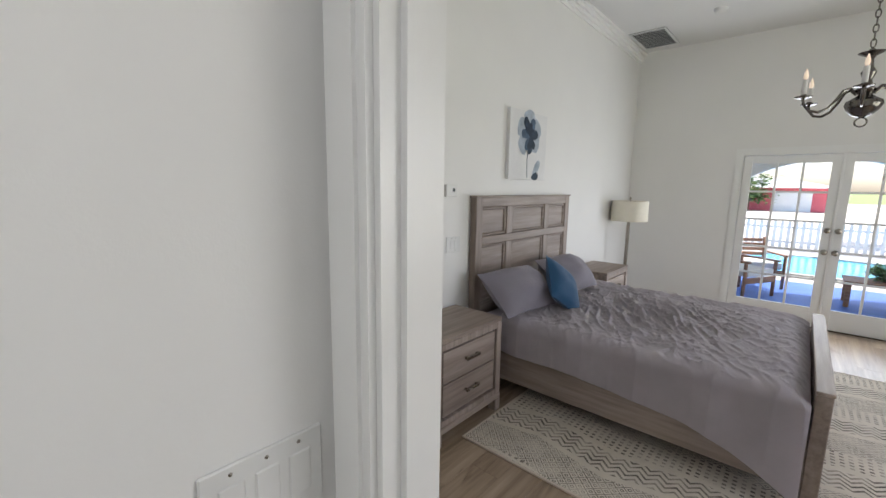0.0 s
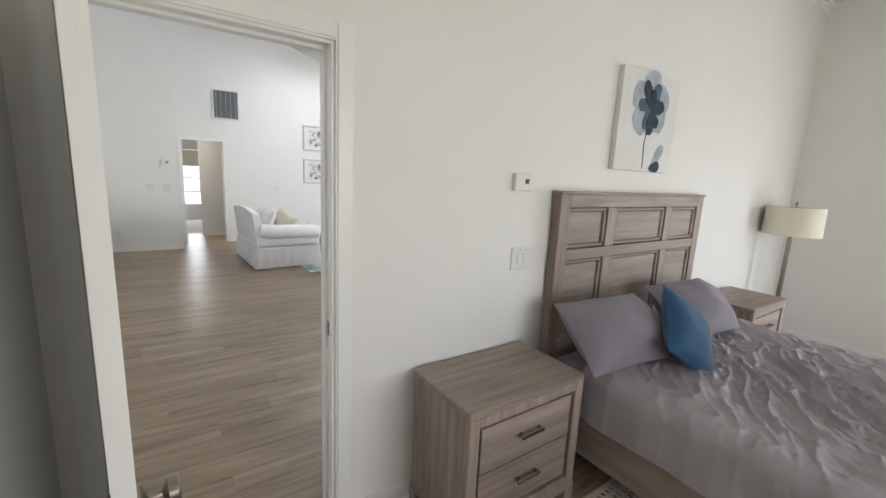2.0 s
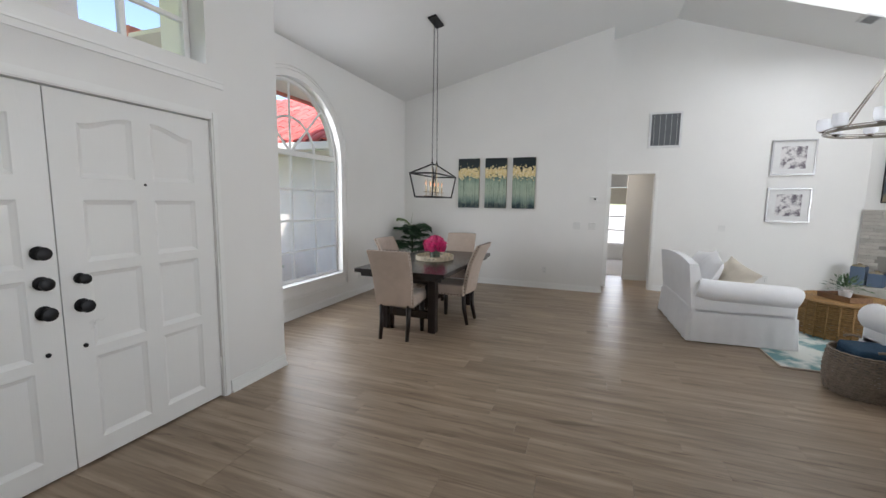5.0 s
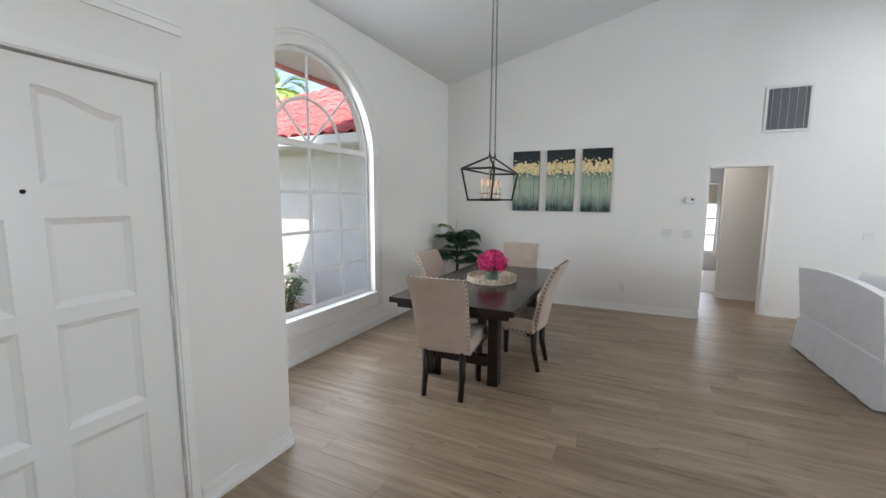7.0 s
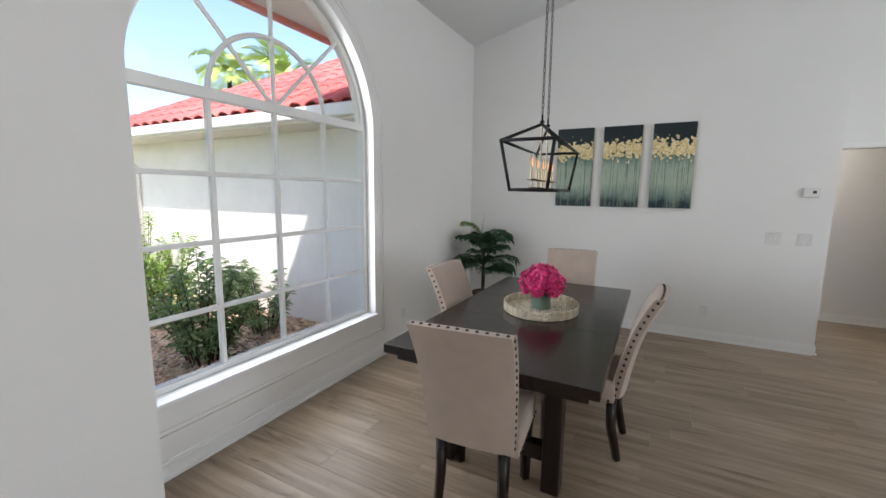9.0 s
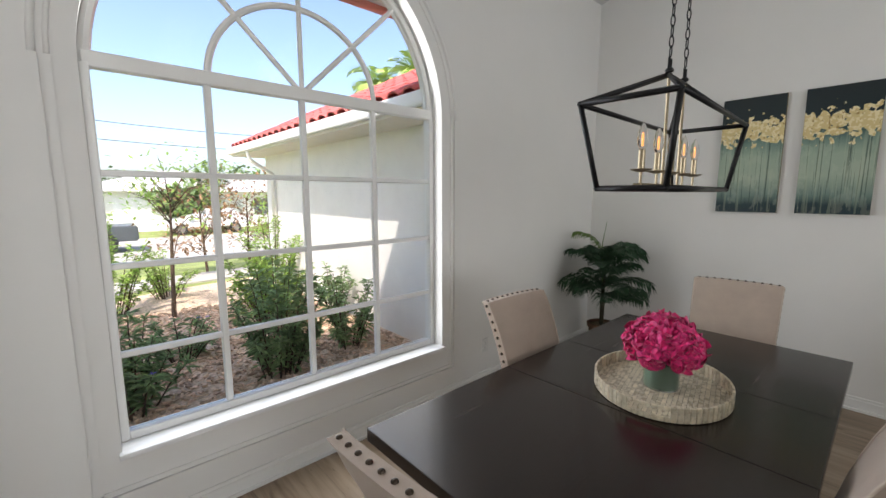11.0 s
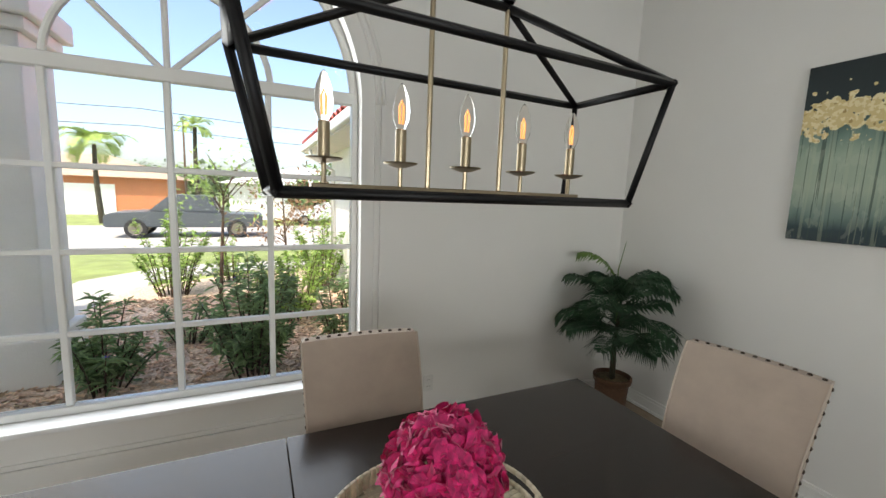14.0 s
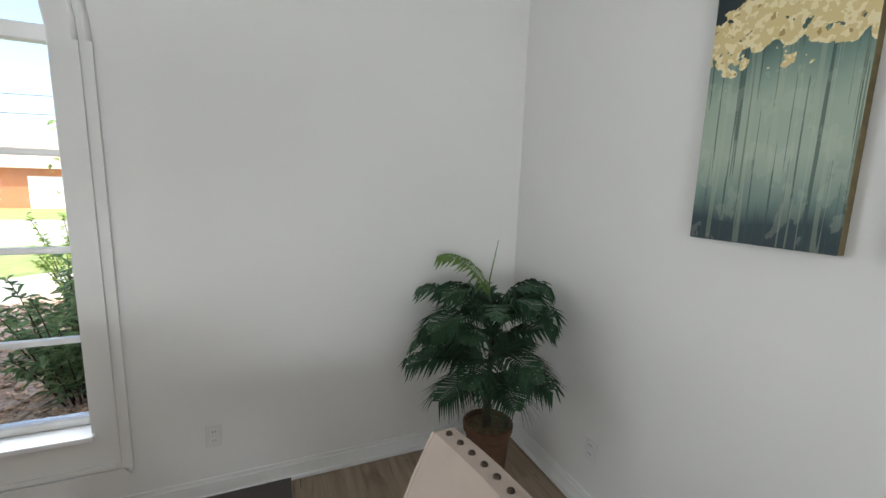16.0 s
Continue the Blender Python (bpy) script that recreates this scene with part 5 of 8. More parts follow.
# ---- bedroom ----
def nightstand():
    o = thing("nightstand", "grey-washed two-drawer wooden nightstand with nickel pulls beside the bed", "nightstand", group="pair of nightstands")
    w, d, h = 0.69, 0.43, 0.70                       # along y, along x, up; the front looks towards +x
    bm = B()
    box(bm, 0.0, d, -w / 2, w / 2, h - 0.03, h, 0.004)
    part("top", bm, BEDWOODY, o)
    for nm, q in (("side_panel", (0.01, d - 0.03, -w / 2 + 0.004, -w / 2 + 0.024, 0.13, h - 0.0305)), ("side_panel", (0.01, d - 0.03, w / 2 - 0.024, w / 2 - 0.004, 0.13, h - 0.0305)),
                  ("back_panel", (0.01, 0.025, -w / 2 + 0.024, w / 2 - 0.024, 0.13, h - 0.0305)), ("bottom_panel", (0.025, d - 0.03, -w / 2 + 0.024, w / 2 - 0.024, 0.13, 0.15))):
        bm = B()
        box(bm, *q)
        part(nm, bm, BEDWOODZ, o)
    bm = B()
    for y0, y1 in ((-w / 2, -w / 2 + 0.055), (w / 2 - 0.055, w / 2)):
        box(bm, d - 0.03, d, y0, y1, 0.13, h - 0.0305, 0.003)
    box(bm, d - 0.03, d, -w / 2 + 0.055, w / 2 - 0.055, h - 0.075, h - 0.0305, 0.003)
    box(bm, d - 0.03, d, -w / 2 + 0.055, w / 2 - 0.055, 0.13, 0.17, 0.003)
    part("face_frame", bm, BEDWOODZ, o)
    # dark sheet behind the drawers puts shade into the gaps
    bm = B()
    box(bm, d - 0.034, d - 0.028, -w / 2 + 0.055, w / 2 - 0.055, 0.17, h - 0.075)
    part("shadow_gap", bm, DARKLEG, o, "dark sheet standing in for shade round the drawers")
    for z0, z1 in ((0.186, 0.396), (0.404, h - 0.091)):
        bm = B()
        box(bm, d - 0.03, d - 0.008, -w / 2 + 0.072, w / 2 - 0.072, z0, z1, 0.004, 2)
        dr = part("drawer", bm, BEDWOODY, o)
        bm = B()
        zc_ = (z0 + z1) / 2 + 0.01
        box(bm, d + 0.012, d + 0.022, -0.068, 0.068, zc_ - 0.011, zc_ + 0.011, 0.003)
        for y in (-0.055, 0.055):
            box(bm, d - 0.008, d + 0.014, y - 0.008, y + 0.008, zc_ - 0.008, zc_ + 0.008, 0.002)
        part("handle", bm, NICKEL, dr, "brushed nickel bar pull")
    bm = B()
    box(bm, 0.005, d + 0.004, -w / 2 - 0.004, w / 2 + 0.004, 0.085, 0.13, 0.004)
    part("plinth", bm, BEDWOODY, o)
    for x in (0.005, d - 0.056):
        for y in (-w / 2 - 0.004, w / 2 - 0.056):
            bm = B()
            box(bm, x, x + 0.06, y, y + 0.06, 0.0, 0.085, 0.003)
            part("foot", bm, BEDWOODZ, o)
    return o


ns = nightstand()
ns.matrix_basis = pose(-1.268, 2.272, 0)
copy_thing(ns, pose(-1.268, 5.01, 0))

# bed
HY0, HY1 = 2.795, 4.45
bed = thing("bed", "queen bed with a grey-washed panelled wooden headboard, made with rumpled covers", "bed", pose(-0.2, (HY0 + HY1) / 2, 0))
hb = (HY1 - HY0) / 2
X0 = -1.285 + 0.2
bm = B()
box(bm, X0 + 0.004, X0 + 0.03, -hb + 0.085, hb - 0.085, 0.3, 1.45)
frame_ = part("headboard", bm, BEDWOODY, bed)
cols = [-hb + 0.085, -hb + 0.445, -hb + 0.535, hb - 0.535, hb - 0.445, hb - 0.085]
for nm, q, m in [("post", (X0, X0 + 0.06, -hb, -hb + 0.085, 0, 1.525), BEDWOODZ), ("post", (X0, X0 + 0.06, hb - 0.085, hb, 0, 1.525), BEDWOODZ), ("cap", (X0 - 0.004, X0 + 0.07, -hb - 0.006, hb + 0.006, 1.525, 1.54), BEDWOODY)] + \
        [("rail", (X0 + 0.002, X0 + 0.058, -hb + 0.085, hb - 0.085, z0, z1), BEDWOODY) for z0, z1 in ((1.45, 1.525), (1.145, 1.21), (0.60, 0.66))] + \
        [("mullion", (X0 + 0.003, X0 + 0.057, cols[a], cols[b], z0, z1), BEDWOODZ) for a, b in ((1, 2), (3, 4)) for z0, z1 in ((0.66, 1.145), (1.21, 1.45))]:
    bm = B()
    box(bm, *q, 0.003)
    part(nm, bm, m, frame_)
for a, b in ((0, 1), (2, 3), (4, 5)):
    for z0, z1 in ((1.21, 1.45), (0.66, 1.145)):
        bm = B()
        y0, y1 = cols[a] + 0.004, cols[b] - 0.004
        w = 0.024
        for q in ((y0, y1, z0 + 0.004, z0 + w), (y0, y1, z1 - w, z1 - 0.004), (y0, y0 + w, z0 + w, z1 - w), (y1 - w, y1, z0 + w, z1 - w)):
            box(bm, X0 + 0.03, X0 + 0.05, *q, 0.006)
        box(bm, X0 + 0.03, X0 + 0.038, y0 + w + 0.004, y1 - w - 0.004, z0 + w + 0.004, z1 - w - 0.004, 0.002)
        part("panel", bm, BEDWOODY, frame_)
F0 = 0.825 + 0.2
bm = B()
box(bm, F0, F0 + 0.06, -hb, hb, 0.12, 0.655, 0.004)
box(bm, F0 - 0.006, F0 + 0.066, -hb - 0.006, hb + 0.006, 0.655, 0.675, 0.004)
for s in (-1, 1):
    box(bm, F0 - 0.002, F0 + 0.062, s * (hb - 0.04) - 0.045, s * (hb - 0.04) + 0.045, 0.0, 0.654, 0.003)
part("footboard", bm, BEDWOODY, bed)
for s in (-1, 1):
    bm = B()
    box(bm, X0 + 0.06, F0, s * (hb - 0.022) - 0.018, s * (hb - 0.022) + 0.018, 0.13, 0.40, 0.004)
    part("side_rail", bm, BEDWOOD, bed)
bm = B()
box(bm, X0 + 0.065, F0 - 0.01, -hb + 0.05, hb - 0.05, 0.30, 0.58, 0.05, 3)
part("mattress", bm, PILLOW, bed, "grey sheeted mattress", True)


def covers():
    """The duvet: a wrinkled sheet over the mattress that hangs down both sides and spills over at the foot."""
    bm = B()
    na, nb = 290, 270
    x0, x1 = X0 + 0.34, F0 - 0.012
    half, drop = hb + 0.03, 0.27
    g = {}
    for i in range(na + 1):
        u = i / na
        for j in range(nb + 1):
            v = 2 * j / nb - 1
            x = x0 + (x1 - x0) * u
            fall = drop * (0.94 + 0.20 * u + 0.95 * max(0, (u - 0.6) / 0.4) ** 2 + 0.05 * math.sin(9 * u + 2))
            arc_ = v * (half + fall)
            over = max(0.0, abs(arc_) - half + 0.06)
            sgn = 1 if arc_ > 0 else -1
            if over <= 0:
                y, z = arc_, 0.645
            else:
                r = 0.07
                th = min(over / r, math.pi / 2)
                y = sgn * (half - 0.06 + r * math.sin(th))
                z = 0.645 - r * (1 - math.cos(th)) - max(0.0, over - r * math.pi / 2)
                y += sgn * 0.05 * max(0.0, over - 0.1) * (0.4 + max(0, u - 0.6) * 1.3)
            t = max(0.0, 1 - over / 0.12)
            soft = noise.fractal(Vector((x * 3.0, y * 3.0, 0.3)), 0.9, 2.0, 3) * 0.018
            across, along = 0.83 * x + 0.55 * y, 0.55 * x - 0.83 * y
            bend = 0.10 * noise.noise(Vector((x * 2.6, y * 2.6, 7.0)))
            f1 = noise.noise(Vector(((across + bend) * 13.0, along * 2.8, 1.7)))
            f2 = noise.noise(Vector(((across - bend) * 30.0, along * 7.0, 5.3)))
            f3 = noise.noise(Vector((x * 7.0 - y * 2.0 + 3 * bend, y * 9.0 + 3 * x, 4.1)))
            mid = math.exp(-((u - 0.42) / 0.30) ** 2 - ((v + 0.05) / 0.48) ** 2)
            ridge = (1 - abs(f1)) ** 5 * (0.006 + 0.032 * mid) + (1 - abs(f2)) ** 4 * (0.003 + 0.009 * mid) + (1 - abs(f3)) ** 8 * 0.011
            z += (soft + ridge) * (0.35 + 0.65 * t)
            y += (1 - t) * sgn * ((1 - abs(f3)) ** 5 * 0.008 + soft * 0.6)
            z += 0.02 * math.exp(-((u - 0.02) / 0.05) ** 2)
            z -= 0.06 * max(0, (u - 0.93) / 0.07) ** 2 * t
            y += (1 - t) * sgn * 0.012 * noise.noise(Vector((x * 7, z * 3, 2))) * min(1, over / 0.2)
            g[i, j] = bm.verts.new((x, y, z))
    for i in range(na):
        for j in range(nb):
            bm.faces.new([g[i, j], g[i + 1, j], g[i + 1, j + 1], g[i, j + 1]]).smooth = True
    bmesh.ops.solidify(bm, geom=list(bm.faces), thickness=0.012)
    return bm


tagged(part("duvet", covers(), DUVET, at=pose(-0.2, (HY0 + HY1) / 2, 0), smooth=True), "rumpled grey-lavender cotton duvet spread over the bed", "duvet")
for y, lab, sd, tw in ((2.99, "plump grey cotton pillow leaning on the headboard near the switch", 1, -7), (3.86, "plump grey cotton pillow leaning on the headboard behind the cushion", 2, -4)):
    bm = B()
    cushion(bm, 0.64, 0.42, 0.31, None, 18, 0.13, 0.016, sd, 0.6)
    tagged(part("pillow", bm, PILLOW, at=pose(-0.93, y, 0.815, -50, 0, 90 + tw), smooth=True), lab, "pillow", "bed pillows")
bm = B()
cushion(bm, 0.40, 0.40, 0.17, None, 16, 0.14, 0.006, 3)
tagged(part("cushion", bm, TEAL, at=pose(-0.70, 3.27, 0.83, -38, 34, 74), smooth=True), "square teal scatter cushion propped on the grey pillows", "cushion")

# flower canvas over the bed
CANV = mat("pale_canvas", lin("e0e0df"), 0.8, var=0.05, scale=5, bump=0.2, bscale=300)
pic = thing("canvas_painting", "white canvas with a dark blue-grey watercolour flower above the bed", "painting", pose(XB, 3.605, 1.68, 0, 0, 90))
bm = B()
box(bm, -0.325, 0.325, -0.036, -0.002, 0, 0.60, 0.003, 2)
part("canvas", bm, CANV, pic)
INK = [mat("ink_wash_dark", lin("2c3a49"), 0.8, var=0.5, scale=14), mat("ink_wash_blue", lin("4c5f73"), 0.8, var=0.5, scale=12), mat("ink_wash_pale", lin("a3adb8"), 0.8, var=0.3, scale=10)]


def flat_petal(length, width, m, wave=0.0):
    bm = B()
    n = 14
    pts = []
    for k in range(2 * n):
        a = 2 * math.pi * k / (2 * n)
        s = (1 - math.cos(a)) / 2
        w = width * math.sin(a) * (0.55 + 0.6 * s) * (1 + wave * math.sin(5 * a))
        pts.append(m @ Vector((w, 0, length * s)))
    lo = [bm.verts.new(p) for p in pts]
    hi = [bm.verts.new(p + Vector((0, -0.0006, 0))) for p in pts]
    bm.faces.new(hi)
    for k in range(2 * n):
        q = (k + 1) % (2 * n)
        bm.faces.new([lo[k], lo[q], hi[q], hi[k]])
    return bm


flower = [(0, 0.17, 0.085, 2), (62, 0.16, 0.08, 2), (-60, 0.16, 0.08, 2), (120, 0.14, 0.07, 2), (-125, 0.15, 0.075, 2), (25, 0.145, 0.055, 1), (-28, 0.15, 0.055, 0), (78, 0.125, 0.05, 0), (-80, 0.12, 0.05, 1), (140, 0.11, 0.045, 0), (-150, 0.115, 0.045, 1), (5, 0.10, 0.04, 0), (180, 0.13, 0.05, 0), (50, 0.08, 0.025, 0), (-45, 0.08, 0.025, 0)]
for k, (az, ln, wd, ink) in enumerate(flower):
    part("petal", flat_petal(ln * (1.38 if ink == 2 else 1.22), wd * (1.3 if ink == 2 else 0.9), Matrix.Translation((0.0, -0.0362 - 0.0007 * k, 0.385)) @ pose(0, 0, 0, 0, az, 0), 0.12), INK[ink], pic)
bm = B()
tube(bm, [(0.0, -0.0372, 0.30), (-0.03, -0.0372, 0.18), (-0.015, -0.0372, 0.02)], [0.005, 0.004, 0.003], 5, flat=0.2)
part("stem", bm, INK[1], pic)
part("leaf", flat_petal(0.20, 0.045, Matrix.Translation((0.08, -0.0365, 0.02)) @ pose(0, 0, 0, 0, 38, 0)), INK[2], pic)
part("leaf", flat_petal(0.13, 0.04, Matrix.Translation((0.06, -0.0375, 0.02)) @ pose(0, 0, 0, 0, 80, 0)), INK[0], pic)

# floor lamp
lamp = thing("floor_lamp", "brushed nickel floor lamp with an ivory drum shade in the corner", "floor lamp", pose(-1.055, 5.95, 0))
bm = B()
lathe(bm, [(0, 0), (0.14, 0), (0.14, 0.012), (0.12, 0.02), (0.02, 0.025), (0, 0.025)], 28)
part("base", bm, NICKEL, lamp, smooth=True)
bm = B()
box(bm, -0.018, 0.018, -0.018, 0.018, 0.025, 1.20, 0.003)
tube(bm, [(0, 0, 1.20), (0, 0, 1.49)], 0.006, 8)
lathe(bm, [(0.010, 1.475), (0.012, 1.49), (0.006, 1.505), (0, 1.506)], 12)
part("pole", bm, NICKEL, lamp)
bm = B()
lathe(bm, [(0.228, 1.19), (0.222, 1.455), (0.219, 1.455), (0.225, 1.19), (0.228, 1.19)], 40)
part("shade", bm, SHADE, lamp, "ivory drum shade", True)
bm = B()
for a in (0, 120, 240):
    tube(bm, [(0, 0, 1.455), (0.22 * math.cos(radians(a)), 0.22 * math.sin(radians(a)), 1.445)], 0.002, 5)
part("shade_ring", bm, NICKEL, lamp)

# chandelier
ch = thing("chandelier", "aged pewter six-arm chandelier with white candle sleeves and flame bulbs", "chandelier", pose(0.87, 3.75, 2.0))
bm = B()
lathe(bm, [(0, 0.045), (0.02, 0.05), (0.05, 0.065), (0.075, 0.095), (0.085, 0.12), (0.08, 0.14), (0.05, 0.16), (0.03, 0.175), (0.045, 0.19), (0.05, 0.205), (0.028, 0.225), (0.02, 0.26), (0.03, 0.285), (0.035, 0.30), (0.018, 0.33), (0.014, 0.375), (0.024, 0.39), (0.055, 0.405), (0.06, 0.41), (0.02, 0.412), (0.012, 0.43), (0, 0.44)], 28)
part("column", bm, PEWTER, ch, smooth=True)
bm = B()
tube(bm, [(0.026 * math.cos(a), 0, 0.02 + 0.026 * math.sin(a)) for a in [2 * math.pi * i / 20 for i in range(20)]], 0.005, 6, True)
part("finial_ring", bm, PEWTER, ch)
for k in range(6):
    a = radians(60 * k + 25)
    ca, sa = math.cos(a), math.sin(a)
    prof = [(0.045, 0.185), (0.075, 0.215), (0.105, 0.205), (0.135, 0.15), (0.17, 0.105), (0.215, 0.085), (0.262, 0.095), (0.293, 0.13), (0.30, 0.165)]
    bm = B()
    tube(bm, [(r * ca, r * sa, z) for r, z in prof], 0.008, 8)
    lathe(bm, [(0, 0.163), (0.015, 0.164), (0.042, 0.172), (0.045, 0.178), (0.015, 0.172), (0.014, 0.19), (0, 0.19)], 20, (0.30 * ca, 0.30 * sa, 0))
    arm_ = part("arm", bm, PEWTER, ch, smooth=True)
    bm = B()
    lathe(bm, [(0.0135, 0.19), (0.0135, 0.275), (0.010, 0.277), (0, 0.277)], 14, (0.30 * ca, 0.30 * sa, 0))
    part("candle_sleeve", bm, CANDLE, arm_, "white candle sleeve", True)
    bm = B()
    lathe(bm, [(0.007, 0.277), (0.012, 0.292), (0.010, 0.31), (0.003, 0.335), (0, 0.34)], 12, (0.30 * ca, 0.30 * sa, 0))
    part("flame_bulb", bm, FLAME, arm_, "lit flame bulb", True)
link = B()
tube(link, [(0.011 * math.cos(a), 0, 0.024 * math.sin(a)) for a in [2 * math.pi * i / 12 for i in range(12)]], 0.0035, 5, True)
lme2 = bpy.data.meshes.new("chain_link")
link.to_mesh(lme2)
link.free()
lme2.materials.append(PEWTER)
for i in range(25):
    ob = new("chain_link", lme2)
    ob.parent = ch
    ob.matrix_basis = pose(0, 0, 0.46 + 0.04 * i, 0, 0, 90 * (i % 2))
bm = B()
lathe(bm, [(0, 1.498), (0.062, 1.498), (0.06, 1.485), (0.03, 1.46), (0.01, 1.45), (0, 1.45)], 24)
part("canopy", bm, PEWTER, ch, smooth=True)


# ceiling vent and smoke alarm
def vent(name, label, at, w, h, n, frame_w=0.03, slat_axis="x", tilt=35):
    """A louvred grille in its own x-y plane, facing -z."""
    o = thing(name, label, "air vent", at)
    # a flat dark sheet imitates the unlit duct behind the slats
    bm = B()
    box(bm, -w / 2, w / 2, -h / 2, h / 2, -0.004, -0.002)
    part("recess", bm, GREY, o, "dark sheet standing in for the duct's shade")
    bm = B()
    for q in ((-w / 2, w / 2, -h / 2, -h / 2 + frame_w), (-w / 2, w / 2, h / 2 - frame_w, h / 2), (-w / 2, -w / 2 + frame_w, -h / 2 + frame_w, h / 2 - frame_w), (w / 2 - frame_w, w / 2, -h / 2 + frame_w, h / 2 - frame_w)):
        box(bm, *q, -0.014, -0.004, 0.002)
    part("frame", bm, VENTW, o)
    iw, ih = w - 2 * frame_w, h - 2 * frame_w
    for i in range(n):
        bm = B()
        if slat_axis == "x":
            y = -ih / 2 + ih * (i + 0.5) / n
            box(bm, -iw / 2, iw / 2, -0.3 * ih / n, 0.3 * ih / n, -0.0015, 0.0015, 0, 1, Matrix.Translation((0, y, -0.009)) @ pose(0, 0, 0, tilt))
        else:
            x = -iw / 2 + iw * (i + 0.5) / n
            box(bm, -0.0015, 0.0015, -ih / 2, ih / 2, -0.004, 0.004, 0, 1, Matrix.Translation((x, 0, -0.008)))
        part("slat", bm, VENTW, o)
    return o


vent("ceiling_vent", "white louvred air vent in the bedroom ceiling", pose(-0.98, 6.12, CB - 0.001), 0.42, 0.70, 12)
al = thing("smoke_alarm", "round white smoke alarm on the bedroom ceiling", "smoke alarm", pose(-0.21, 5.62, CB))
bm = B()
lathe(bm, [(0, -0.03), (0.045, -0.03), (0.06, -0.022), (0.068, -0.008), (0.07, 0)], 28)
part("housing", bm, PLATE, al, smooth=True)


# rug
def rug_material(name, ground, mark, scale):
    """A woven rug: rows of small lattice, diamond and zigzag figures, worn away in places."""
    m = mat(name, ground, 0.95, var=0.08, scale=7, bump=0.5, bscale=260)
    t = m.node_tree
    p = t.nodes["Principled BSDF"]
    tc = next(n for n in t.nodes if n.type == "TEX_COORD")
    sep = t.nodes.new("ShaderNodeSeparateXYZ")
    t.links.new(tc.outputs["Object"], sep.inputs[0])

    def mth(op, a, b=0.0):
        n = t.nodes.new("ShaderNodeMath")
        n.operation = op
        for k, v in enumerate((a, b)):
            if isinstance(v, (int, float)):
                n.inputs[k].default_value = v
            else:
                t.links.new(v, n.inputs[k])
        return n.outputs[0]
    x, y = sep.outputs[0], sep.outputs[1]

    def tri(v, f):                                      # a triangle wave from 0 to 1
        return mth("MULTIPLY", mth("ABSOLUTE", mth("SUBTRACT", mth("FRACT", mth("MULTIPLY", v, f)), 0.5)), 2.0)
    d1 = mth("ADD", tri(x, 11 * scale), tri(y, 11 * scale))
    dia = mth("LESS_THAN", mth("ABSOLUTE", mth("SUBTRACT", mth("FRACT", mth("MULTIPLY", d1, 1.5)), 0.5)), 0.17)
    zig = mth("LESS_THAN", mth("FRACT", mth("ADD", mth("MULTIPLY", y, 15 * scale), tri(x, 7 * scale))), 0.38)
    cell = mth("MULTIPLY", mth("LESS_THAN", tri(x, 16 * scale), 0.5), mth("LESS_THAN", mth("ABSOLUTE", mth("SUBTRACT", tri(y, 9 * scale), 0.5)), 0.22))
    b1 = mth("FRACT", mth("MULTIPLY", mth("ADD", y, mth("MULTIPLY", tri(x, 1.1), 0.10)), 1.35))
    s1 = mth("LESS_THAN", b1, 0.36)
    s2 = mth("MULTIPLY", mth("GREATER_THAN", b1, 0.42), mth("LESS_THAN", b1, 0.68))
    s3 = mth("GREATER_THAN", b1, 0.74)
    pat = mth("MAXIMUM", mth("MAXIMUM", mth("MULTIPLY", dia, s1), mth("MULTIPLY", zig, s2)), mth("MULTIPLY", cell, s3))
    wn_ = t.nodes.new("ShaderNodeTexNoise")
    wn_.inputs["Scale"].default_value, wn_.inputs["Detail"].default_value = 9, 5
    t.links.new(tc.outputs["Object"], wn_.inputs["Vector"])
    wr = t.nodes.new("ShaderNodeMapRange")
    wr.inputs[1].default_value, wr.inputs[2].default_value = 0.36, 0.62
    wr.inputs[3].default_value, wr.inputs[4].default_value = 0.35, 0.95
    t.links.new(wn_.outputs["Fac"], wr.inputs[0])
    mix = t.nodes.new("ShaderNodeMix")
    mix.data_type = "RGBA"
    t.links.new(mth("MULTIPLY", pat, wr.outputs[0]), mix.inputs[0])
    t.links.new(p.inputs["Base Color"].links[0].from_socket, mix.inputs[6])
    mix.inputs[7].default_value = (*mark, 1)
    t.links.new(mix.outputs[2], p.inputs["Base Color"])
    return m


def rug(name, label, x0, x1, y0, y1, material):
    bm = B()
    box(bm, x0, x1, y0, y1, 0.0005, 0.011, 0.004, 2)
    o = tagged(part(name, bm, material), label, "rug")
    bm = B()
    for q in ((x0 - 0.002, x1 + 0.002, y0 - 0.004, y0 + 0.012), (x0 - 0.002, x1 + 0.002, y1 - 0.012, y1 + 0.004), (x0 - 0.004, x0 + 0.012, y0 + 0.012, y1 - 0.012), (x1 - 0.012, x1 + 0.004, y0 + 0.012, y1 - 0.012)):
        box(bm, *q, 0.0005, 0.0135, 0.004, 2)
    part("binding", bm, LINENLIGHT, o, "cream binding")
    return o


rug("area_rug", "cream and charcoal distressed geometric rug under the bed", -0.81, 2.2, 2.16, 5.2, rug_material("distressed_rug", lin("c9c0b2"), lin("4a423c"), 1.5))

